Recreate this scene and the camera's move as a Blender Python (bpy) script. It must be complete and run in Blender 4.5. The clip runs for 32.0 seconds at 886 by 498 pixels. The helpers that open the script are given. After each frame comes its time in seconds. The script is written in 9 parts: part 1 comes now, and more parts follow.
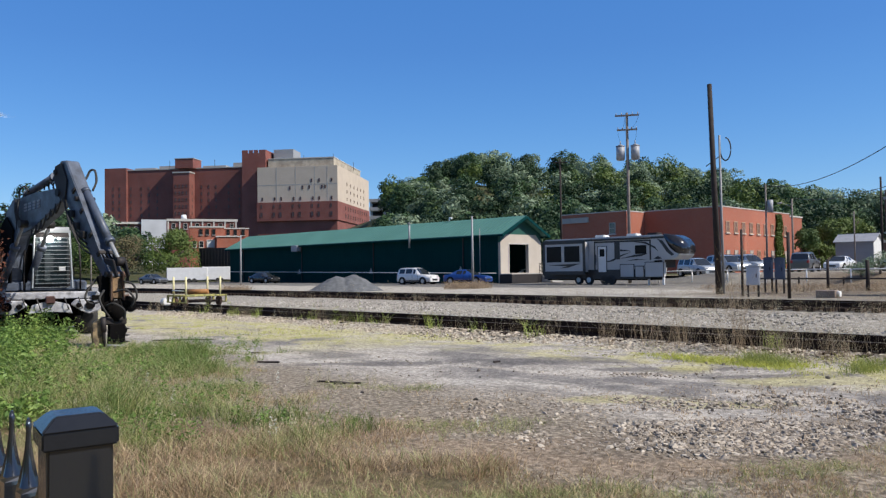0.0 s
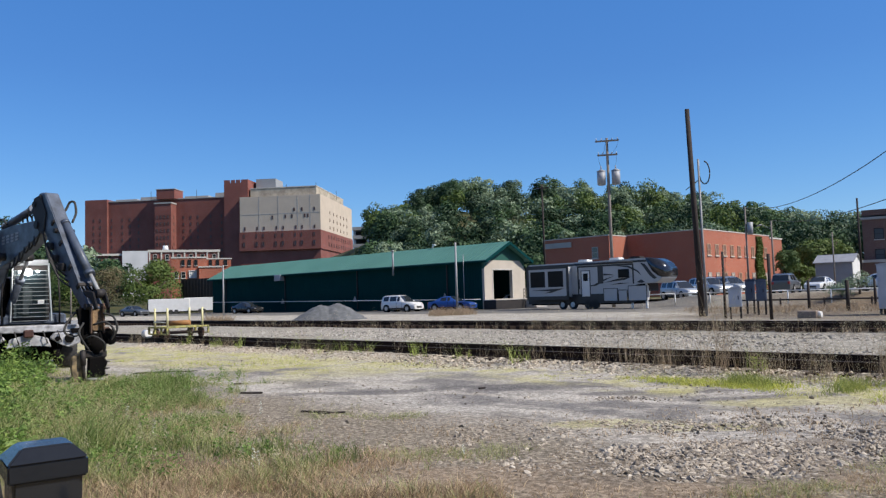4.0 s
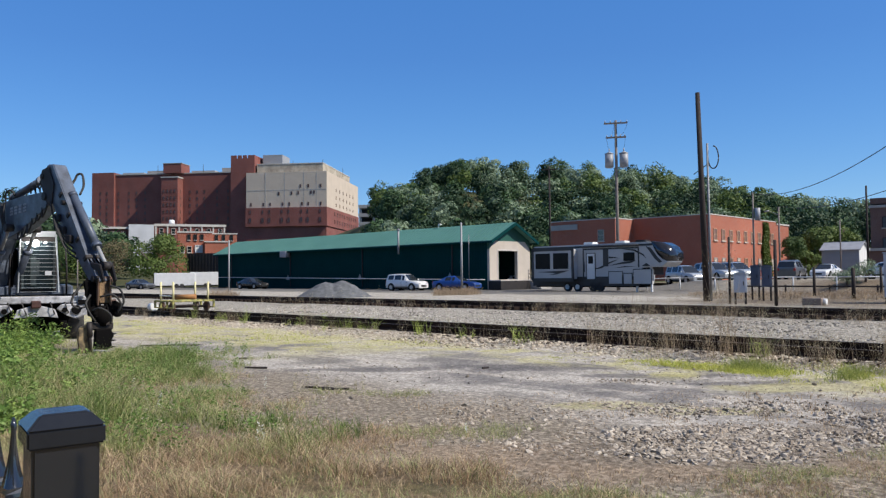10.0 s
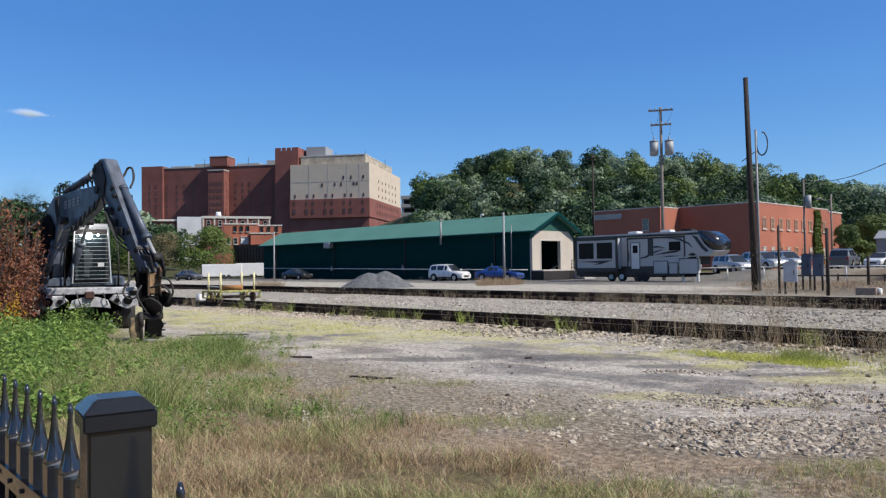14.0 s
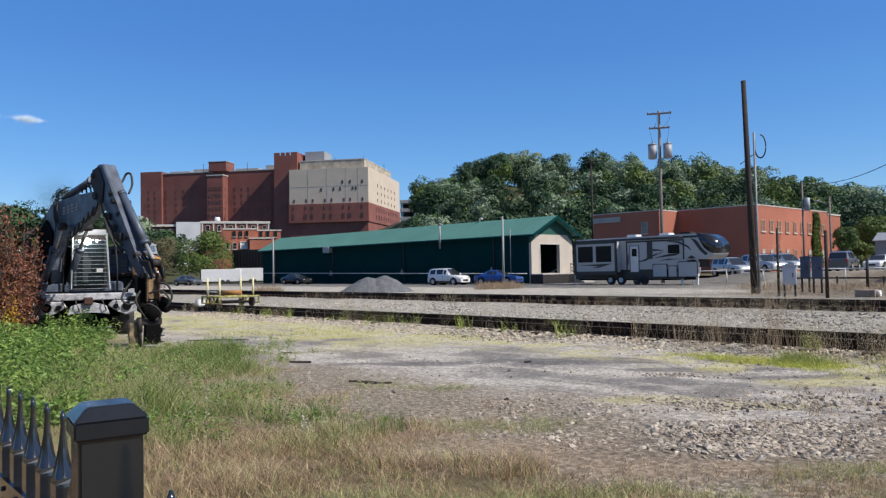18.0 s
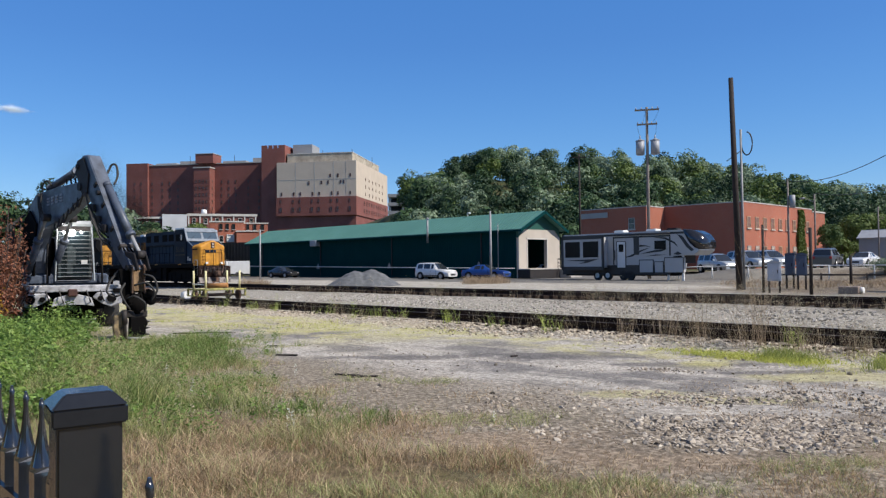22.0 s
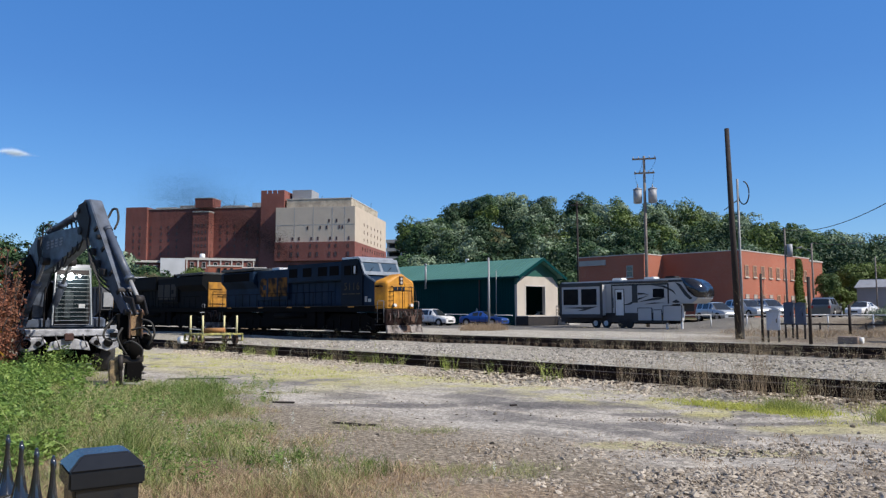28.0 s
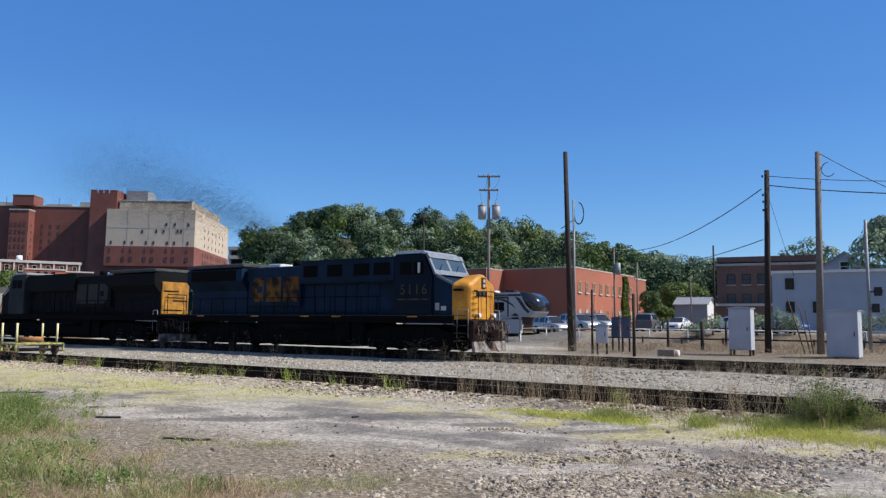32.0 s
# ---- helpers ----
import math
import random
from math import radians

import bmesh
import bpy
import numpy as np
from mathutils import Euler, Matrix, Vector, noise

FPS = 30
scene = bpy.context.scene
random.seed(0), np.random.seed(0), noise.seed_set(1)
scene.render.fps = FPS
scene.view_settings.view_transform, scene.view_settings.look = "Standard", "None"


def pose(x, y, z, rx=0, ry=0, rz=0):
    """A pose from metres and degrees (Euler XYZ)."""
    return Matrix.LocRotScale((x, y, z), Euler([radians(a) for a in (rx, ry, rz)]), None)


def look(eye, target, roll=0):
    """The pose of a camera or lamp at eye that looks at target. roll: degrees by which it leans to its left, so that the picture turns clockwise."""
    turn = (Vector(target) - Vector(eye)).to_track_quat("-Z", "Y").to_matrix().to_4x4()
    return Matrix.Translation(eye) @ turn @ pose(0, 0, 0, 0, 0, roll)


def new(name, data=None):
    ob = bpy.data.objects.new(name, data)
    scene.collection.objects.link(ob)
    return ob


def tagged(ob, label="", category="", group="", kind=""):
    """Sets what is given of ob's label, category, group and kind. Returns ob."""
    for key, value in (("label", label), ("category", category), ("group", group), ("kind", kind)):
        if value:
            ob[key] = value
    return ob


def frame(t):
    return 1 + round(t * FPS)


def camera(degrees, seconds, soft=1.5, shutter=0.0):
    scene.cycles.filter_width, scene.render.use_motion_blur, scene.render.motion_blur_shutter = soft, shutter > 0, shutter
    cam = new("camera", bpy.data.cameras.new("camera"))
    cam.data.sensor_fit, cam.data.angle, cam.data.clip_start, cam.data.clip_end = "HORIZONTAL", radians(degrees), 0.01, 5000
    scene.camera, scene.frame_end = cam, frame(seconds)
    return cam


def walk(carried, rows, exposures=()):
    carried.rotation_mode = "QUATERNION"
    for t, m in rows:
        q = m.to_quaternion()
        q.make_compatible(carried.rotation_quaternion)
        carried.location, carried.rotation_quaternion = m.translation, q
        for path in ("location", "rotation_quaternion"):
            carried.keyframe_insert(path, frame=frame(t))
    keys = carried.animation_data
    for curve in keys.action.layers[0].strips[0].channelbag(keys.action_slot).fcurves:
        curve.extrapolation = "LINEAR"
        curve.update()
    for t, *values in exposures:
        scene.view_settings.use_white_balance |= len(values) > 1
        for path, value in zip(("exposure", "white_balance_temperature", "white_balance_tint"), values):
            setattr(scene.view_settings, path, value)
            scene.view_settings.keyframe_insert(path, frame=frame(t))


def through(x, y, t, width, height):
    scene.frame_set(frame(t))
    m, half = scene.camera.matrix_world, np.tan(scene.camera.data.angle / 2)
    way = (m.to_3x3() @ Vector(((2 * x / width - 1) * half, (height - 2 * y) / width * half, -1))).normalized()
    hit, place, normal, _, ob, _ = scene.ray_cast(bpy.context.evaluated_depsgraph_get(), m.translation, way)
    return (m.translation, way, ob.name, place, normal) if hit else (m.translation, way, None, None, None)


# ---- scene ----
cam = camera(61.0, 32.0, 1.3)
PATH = [
    (0.0, pose(-0.0035, -0.0015, 1.6592, 91.59, 0.77, 0.13)),
    (0.5, pose(-0.0025, -0.0011, 1.6587, 92.39, 0.66, -0.02)),
    (1.0, pose(-0.0001, -0.0, 1.6573, 92.73, 0.64, -0.75)),
    (1.5, pose(0.0031, 0.0014, 1.6556, 92.78, 0.85, -1.62)),
    (2.0, pose(0.0063, 0.0028, 1.6538, 92.90, 1.27, -2.08)),
    (2.5, pose(0.0087, 0.0039, 1.6525, 93.10, 1.61, -1.84)),
    (3.0, pose(0.0097, 0.0043, 1.652, 93.20, 1.74, -1.26)),
    (3.5, pose(0.0095, 0.0042, 1.6517, 93.39, 1.69, -1.06)),
    (5.5, pose(0.0078, 0.0035, 1.6489, 94.02, 2.09, -1.01)),
    (6.0, pose(0.0076, 0.0034, 1.6487, 93.97, 2.32, -1.0)),
    (6.5, pose(0.0067, 0.003, 1.6487, 93.74, 2.53, -1.29)),
    (7.0, pose(0.0045, 0.002, 1.6489, 93.56, 2.58, -1.96)),
    (7.5, pose(0.0016, 0.0007, 1.649, 93.72, 2.49, -2.68)),
    (8.0, pose(-0.0013, -0.0006, 1.6492, 94.02, 2.31, -2.83)),
    (8.5, pose(-0.0036, -0.0016, 1.6493, 94.02, 2.1, -2.21)),
    (9.0, pose(-0.0045, -0.002, 1.6493, 93.65, 1.67, -1.43)),
    (9.5, pose(-0.0046, -0.002, 1.6492, 92.93, 1.12, -1.02)),
    (10.0, pose(-0.0048, -0.0021, 1.6487, 92.07, 0.54, -0.71)),
    (10.5, pose(-0.0051, -0.0023, 1.648, 91.28, 0.35, -0.13)),
    (11.0, pose(-0.0055, -0.0024, 1.6473, 90.96, 0.66, 0.77)),
    (11.5, pose(-0.0058, -0.0026, 1.6465, 90.94, 0.99, 1.71)),
    (12.0, pose(-0.0061, -0.0027, 1.6458, 91.07, 1.02, 2.67)),
    (12.5, pose(-0.0064, -0.0028, 1.6454, 91.10, 0.77, 3.04)),
    (13.0, pose(-0.0064, -0.0029, 1.6452, 91.14, 0.63, 2.79)),
    (13.5, pose(-0.0061, -0.0027, 1.6452, 91.27, 0.64, 2.48)),
    (14.0, pose(-0.0053, -0.0024, 1.6454, 91.37, 0.73, 2.52)),
    (14.5, pose(-0.0041, -0.0018, 1.6455, 91.67, 0.58, 2.69)),
    (16.5, pose(0.002, 0.0009, 1.6464, 92.26, 1.13, 2.67)),
    (17.0, pose(0.0032, 0.0014, 1.6466, 91.94, 1.16, 2.52)),
    (17.5, pose(0.004, 0.0018, 1.6467, 91.70, 0.99, 2.43)),
    (18.0, pose(0.0043, 0.0019, 1.6468, 91.68, 0.99, 2.47)),
    (18.5, pose(0.0045, 0.002, 1.6465, 91.83, 1.32, 2.56)),
    (19.0, pose(0.0051, 0.0023, 1.6458, 91.86, 1.39, 2.53)),
    (19.5, pose(0.006, 0.0027, 1.6448, 91.81, 1.47, 2.41)),
    (20.0, pose(0.007, 0.0031, 1.6436, 91.68, 1.51, 2.22)),
    (20.5, pose(0.0081, 0.0036, 1.6423, 91.66, 1.4, 2.03)),
    (21.0, pose(0.0092, 0.0041, 1.641, 91.66, 1.12, 1.84)),
    (21.5, pose(0.0102, 0.0046, 1.6397, 91.53, 0.85, 1.65)),
    (22.0, pose(0.0111, 0.0049, 1.6387, 91.24, 0.6, 1.52)),
    (22.5, pose(0.0117, 0.0052, 1.6381, 91.08, 0.34, 1.52)),
    (23.0, pose(0.0119, 0.0053, 1.6378, 91.12, 0.22, 1.7)),
    (23.5, pose(0.011, 0.0049, 1.6385, 91.25, 0.25, 2.02)),
    (24.0, pose(0.0086, 0.0038, 1.6402, 91.30, 0.22, 2.33)),
    (24.5, pose(0.0052, 0.0023, 1.6428, 91.08, 0.34, 2.66)),
    (26.5, pose(-0.0124, -0.0055, 1.656, 93.17, 0.83, 3.13)),
    (27.0, pose(-0.0159, -0.0071, 1.6586, 93.81, 0.94, 2.07)),
    (27.5, pose(-0.0182, -0.0081, 1.6604, 94.36, 0.75, 1.36)),
    (28.0, pose(-0.0191, -0.0085, 1.661, 94.74, 0.14, 1.34)),
    (28.5, pose(-0.0191, -0.0085, 1.661, 94.88, -0.29, 1.61)),
    (29.0, pose(-0.0191, -0.0085, 1.661, 94.98, -0.35, 1.07)),
    (29.5, pose(-0.0191, -0.0085, 1.661, 95.18, -0.48, -0.54)),
    (30.0, pose(-0.0191, -0.0085, 1.661, 95.38, -0.76, -2.61)),
    (30.5, pose(-0.0191, -0.0085, 1.661, 95.48, -1.02, -4.58)),
    (31.0, pose(-0.0191, -0.0085, 1.661, 95.47, -0.88, -6.48)),
    (31.5, pose(-0.0191, -0.0085, 1.661, 95.49, -0.67, -8.45)),
    (32.0, pose(-0.0191, -0.0085, 1.661, 95.63, -0.54, -10.4)),
]
walk(cam, PATH)

# ---- light ----
SUN_AZ, SUN_EL = 110.0, 45.0
world = bpy.data.worlds.new("sky")
scene.world = world
world.use_nodes = True
wn = world.node_tree.nodes
wl = world.node_tree.links
sky = wn.new("ShaderNodeTexSky")
sky.sky_type = "NISHITA"
sky.sun_disc = False
sky.sun_elevation = radians(SUN_EL)
sky.sun_rotation = radians(SUN_AZ)
sky.air_density, sky.dust_density, sky.ozone_density = 1.0, 0.2, 3.0
wn["Background"].inputs["Strength"].default_value = 0.13
deep = wn.new("ShaderNodeHueSaturation")
deep.inputs["Hue"].default_value = 0.512
wl.new(sky.outputs["Color"], deep.inputs["Color"])
even = wn.new("ShaderNodeMix")
even.data_type = "RGBA"
# the clear sky overhead is the plain one
lift = wn.new("ShaderNodeMapRange")
lift.inputs[1].default_value, lift.inputs[2].default_value = 0.40, 0.85
lift.inputs[3].default_value, lift.inputs[4].default_value = 0.5, 0.0
wl.new(lift.outputs[0], even.inputs[0])
# paler, greener blue towards the horizon
where = wn.new("ShaderNodeTexCoord")
parts = wn.new("ShaderNodeSeparateXYZ")
wl.new(where.outputs["Generated"], parts.inputs[0])
rise = wn.new("ShaderNodeMapRange")
rise.inputs[1].default_value, rise.inputs[2].default_value = 0.28, 0.05
wl.new(parts.outputs["Z"], rise.inputs[0])
wl.new(parts.outputs["Z"], lift.inputs[0])
pure = wn.new("ShaderNodeMapRange")
pure.inputs[1].default_value, pure.inputs[2].default_value = 0.40, 0.85
pure.inputs[3].default_value, pure.inputs[4].default_value = 1.3, 0.85
wl.new(parts.outputs["Z"], pure.inputs[0])
wl.new(pure.outputs[0], deep.inputs["Saturation"])
blue = wn.new("ShaderNodeMix")
blue.data_type = "RGBA"
blue.inputs[6].default_value = (0.62, 2.15, 5.7, 1)
blue.inputs[7].default_value = (0.84, 3.2, 7.0, 1)
wl.new(rise.outputs[0], blue.inputs[0])
wl.new(blue.outputs[2], even.inputs[7])
wl.new(deep.outputs["Color"], even.inputs[6])
wl.new(even.outputs[2], wn["Background"].inputs["Color"])

sun_data = bpy.data.lights.new("sun", "SUN")
sun_data.energy = 5.4
sun_data.angle = radians(0.55)
sun_data.color = (1.0, 0.94, 0.85)
sun = new("sun", sun_data)
sa, se = radians(SUN_AZ), radians(SUN_EL)
sun.matrix_world = look((300 * math.sin(sa) * math.cos(se), 300 * math.cos(sa) * math.cos(se), 300 * math.sin(se)), (0, 0, 0))
scene.view_settings.exposure = 0.0

# ---- frames of reference ----
# s runs to the right along the railway, n away from it, both from the place where the camera stands
RZ = -44.5
CS, SN = math.cos(radians(RZ)), math.sin(radians(RZ))


def xy(s, n):
    return s * CS - n * SN, s * SN + n * CS


def fr(s, n, z=0.0, rz=0.0):
    x, y = xy(s, n)
    return pose(x, y, z, 0, 0, RZ + rz)


def polar(az, d):
    return d * math.sin(radians(az)), d * math.cos(radians(az))


def sn(x, y):
    return x * CS + y * SN, -x * SN + y * CS


def step(e0, e1, v):
    t = min(1.0, max(0.0, (v - e0) / (e1 - e0)))
    return t * t * (3 - 2 * t)


def gh(x, y):
    """Height of the ground."""
    s, n = sn(x, y)
    z = 0.22 * step(36, 52, n)
    z += 0.85 * step(57.5, 61.5, n) * step(-36, -28, s) * (1 - step(300, 420, n))
    z -= 0.12 * step(16.6, 18.5, n) * (1 - step(27.5, 29, n))
    z += 0.10 * step(13.2, 14.2, n) * (1 - step(16.6, 17.6, n))
    z -= 0.03 * step(28.2, 29.0, n) * (1 - step(31.6, 33, n))
    return z


# ---- mesh helpers ----
def box(bm, x0, x1, y0, y1, z0, z1):
    v = [bm.verts.new(p) for p in ((x0, y0, z0), (x1, y0, z0), (x1, y1, z0), (x0, y1, z0), (x0, y0, z1), (x1, y0, z1), (x1, y1, z1), (x0, y1, z1))]
    for f in ((3, 2, 1, 0), (4, 5, 6, 7), (0, 1, 5, 4), (1, 2, 6, 5), (2, 3, 7, 6), (3, 0, 4, 7)):
        bm.faces.new([v[i] for i in f])


def rod(bm, a, b, r0, r1=None, seg=8):
    r1 = r0 if r1 is None else r1
    a, b = Vector(a), Vector(b)
    q = (b - a).to_track_quat("Z", "Y")
    rings = []
    for p, r in ((a, r0), (b, r1)):
        rings.append([bm.verts.new(p + q @ Vector((r * math.cos(2 * math.pi * i / seg), r * math.sin(2 * math.pi * i / seg), 0))) for i in range(seg)])
    for i in range(seg):
        j = (i + 1) % seg
        f = bm.faces.new((rings[0][i], rings[0][j], rings[1][j], rings[1][i]))
        f.smooth = True
    bm.faces.new(rings[0][::-1])
    bm.faces.new(rings[1])


def tube(bm, pts, r, seg=6):
    """One bent round tube through the points."""
    pts = [Vector(p) for p in pts]
    rings = []
    for i, p in enumerate(pts):
        d = (pts[min(i + 1, len(pts) - 1)] - pts[max(i - 1, 0)]).normalized()
        q = d.to_track_quat("Z", "Y")
        rings.append([bm.verts.new(p + q @ Vector((r * math.cos(2 * math.pi * k / seg), r * math.sin(2 * math.pi * k / seg), 0))) for k in range(seg)])
    for r0, r1 in zip(rings[:-1], rings[1:]):
        for k in range(seg):
            j = (k + 1) % seg
            f = bm.faces.new((r0[k], r0[j], r1[j], r1[k]))
            f.smooth = True
    bm.faces.new(rings[0][::-1])
    bm.faces.new(rings[-1])


def prism(bm, pts, a0, a1, axis="y"):
    """A polygon extruded from a0 to a1. pts are (x, z) for axis y, (y, z) for axis x, (x, y) for axis z."""
    def at(p, a):
        return {"y": (p[0], a, p[1]), "x": (a, p[0], p[1]), "z": (p[0], p[1], a)}[axis]
    r0 = [bm.verts.new(at(p, a0)) for p in pts]
    r1 = [bm.verts.new(at(p, a1)) for p in pts]
    n = len(pts)
    for i in range(n):
        j = (i + 1) % n
        bm.faces.new((r0[i], r0[j], r1[j], r1[i]))
    bm.faces.new(r0[::-1])
    bm.faces.new(r1)


def beam(bm, a, b, w, h):
    """A square bar from a to b."""
    a, b = Vector(a), Vector(b)
    q = (b - a).to_track_quat("Z", "Y")
    rings = []
    for p in (a, b):
        rings.append([bm.verts.new(p + q @ Vector((sx * w / 2, sy * h / 2, 0))) for sx, sy in ((-1, -1), (1, -1), (1, 1), (-1, 1))])
    for i in range(4):
        j = (i + 1) % 4
        bm.faces.new((rings[0][i], rings[0][j], rings[1][j], rings[1][i]))
    bm.faces.new(rings[0][::-1])
    bm.faces.new(rings[1])


def soften(bm, w=0.02, seg=1):
    bmesh.ops.bevel(bm, geom=list(bm.edges), offset=w, segments=seg, affect="EDGES", clamp_overlap=True)


def mesh_of(name, bm, material):
    bmesh.ops.recalc_face_normals(bm, faces=bm.faces[:])
    me = bpy.data.meshes.new(name)
    bm.to_mesh(me)
    bm.free()
    me.materials.append(material)
    return me


def part(name, bm, material, parent, label="", m=None):
    ob = new(name, mesh_of(name, bm, material))
    ob.parent = parent
    if m is not None:
        ob.matrix_basis = m
    if label:
        ob["label"] = label
    return ob


def same(name, mesh, parent, m):
    ob = new(name, mesh)
    ob.parent = parent
    ob.matrix_basis = m
    return ob


def thing(name, label, category, m, group="", kind=""):
    ob = new(name)
    ob.matrix_basis = m
    return tagged(ob, label, category, group, kind)


def solid(name, bm, material, label, category, m=None, group="", kind=""):
    ob = new(name, mesh_of(name, bm, material))
    if m is not None:
        ob.matrix_basis = m
    return tagged(ob, label, category, group, kind)


def B():
    return bmesh.new()


def sheet(name, co, faces, material, smooth=False):
    """A mesh from arrays of corners and of faces of one size."""
    co, faces = np.asarray(co, dtype=np.float32), np.asarray(faces, dtype=np.int32)
    me = bpy.data.meshes.new(name)
    k = faces.shape[1]
    me.vertices.add(len(co))
    me.vertices.foreach_set("co", co.ravel())
    me.loops.add(faces.size)
    me.loops.foreach_set("vertex_index", faces.ravel())
    me.polygons.add(len(faces))
    me.polygons.foreach_set("loop_start", np.arange(0, faces.size, k, dtype=np.int32))
    me.polygons.foreach_set("use_smooth", np.full(len(faces), smooth))
    me.update(calc_edges=True)
    me.validate()
    me.materials.append(material)
    return me


# ---- materials ----
def nodes_of(name):
    m = bpy.data.materials.new(name)
    m.use_nodes = True
    return m, m.node_tree.nodes, m.node_tree.links, m.node_tree.nodes["Principled BSDF"]


def mat(name, c1, c2=None, rough=0.7, metal=0.0, scale=3.0, fine=40.0, bump=0.15, spread=0.25, coat=0.0, spec=0.5):
    """A surface whose colour wanders between c1 and c2 at two scales, with fine relief."""
    c2 = c2 or tuple(v * 0.72 for v in c1)
    m, n, l, p = nodes_of(name)
    tc = n.new("ShaderNodeTexCoord")
    big = n.new("ShaderNodeTexNoise")
    big.inputs["Scale"].default_value, big.inputs["Detail"].default_value = scale, 4
    small = n.new("ShaderNodeTexNoise")
    small.inputs["Scale"].default_value, small.inputs["Detail"].default_value = fine, 3
    mix = n.new("ShaderNodeMath")
    mix.operation = "MULTIPLY_ADD"
    mix.inputs[1].default_value = 0.35
    ramp = n.new("ShaderNodeMapRange")
    ramp.inputs[1].default_value, ramp.inputs[2].default_value = 0.68 - spread, 0.68 + spread
    col = n.new("ShaderNodeMix")
    col.data_type = "RGBA"
    col.inputs[6].default_value, col.inputs[7].default_value = (*c1, 1), (*c2, 1)
    b = n.new("ShaderNodeBump")
    b.inputs["Strength"].default_value, b.inputs["Distance"].default_value = bump, 0.01
    rr = n.new("ShaderNodeMapRange")
    rr.inputs[3].default_value, rr.inputs[4].default_value = max(0.03, rough - 0.08), min(1, rough + 0.1)
    l.new(tc.outputs["Object"], big.inputs["Vector"])
    l.new(tc.outputs["Object"], small.inputs["Vector"])
    l.new(small.outputs["Fac"], mix.inputs[0])
    l.new(big.outputs["Fac"], mix.inputs[2])
    l.new(mix.outputs[0], ramp.inputs[0])
    l.new(ramp.outputs[0], col.inputs[0])
    l.new(col.outputs[2], p.inputs["Base Color"])
    l.new(small.outputs["Fac"], b.inputs["Height"])
    l.new(b.outputs[0], p.inputs["Normal"])
    l.new(big.outputs["Fac"], rr.inputs[0])
    l.new(rr.outputs[0], p.inputs["Roughness"])
    p.inputs["Metallic"].default_value = metal
    p.inputs["Coat Weight"].default_value = coat
    p.inputs["Specular IOR Level"].default_value = spec
    return m


def leafy(name, c1, c2, c3, rough=0.6, patch=0.08, through=0.25):
    """Leaves or blades: every one its own tone, with drifts of hue over metres."""
    m, n, l, p = nodes_of(name)
    geo = n.new("ShaderNodeNewGeometry")
    tc = n.new("ShaderNodeTexCoord")
    no = n.new("ShaderNodeTexNoise")
    no.inputs["Scale"].default_value, no.inputs["Detail"].default_value = patch, 3
    mr = n.new("ShaderNodeMapRange")
    mr.inputs[1].default_value, mr.inputs[2].default_value, mr.inputs[4].default_value = 0.36, 0.64, 0.6
    a, b = n.new("ShaderNodeMix"), n.new("ShaderNodeMix")
    a.data_type = b.data_type = "RGBA"
    a.inputs[6].default_value, a.inputs[7].default_value = (*c1, 1), (*c2, 1)
    b.inputs[7].default_value = (*c3, 1)
    l.new(tc.outputs["Object"], no.inputs["Vector"])
    l.new(geo.outputs["Random Per Island"], a.inputs[0])
    l.new(no.outputs["Fac"], mr.inputs[0])
    l.new(mr.outputs[0], b.inputs[0])
    l.new(a.outputs[2], b.inputs[6])
    l.new(b.outputs[2], p.inputs["Base Color"])
    p.inputs["Roughness"].default_value = rough
    p.inputs["Specular IOR Level"].default_value = 0.25
    tr = n.new("ShaderNodeBsdfTranslucent")
    mx = n.new("ShaderNodeMixShader")
    mx.inputs[0].default_value = through
    l.new(b.outputs[2], tr.inputs["Color"])
    l.new(p.outputs[0], mx.inputs[1])
    l.new(tr.outputs[0], mx.inputs[2])
    l.new(mx.outputs[0], n["Material Output"].inputs["Surface"])
    return m


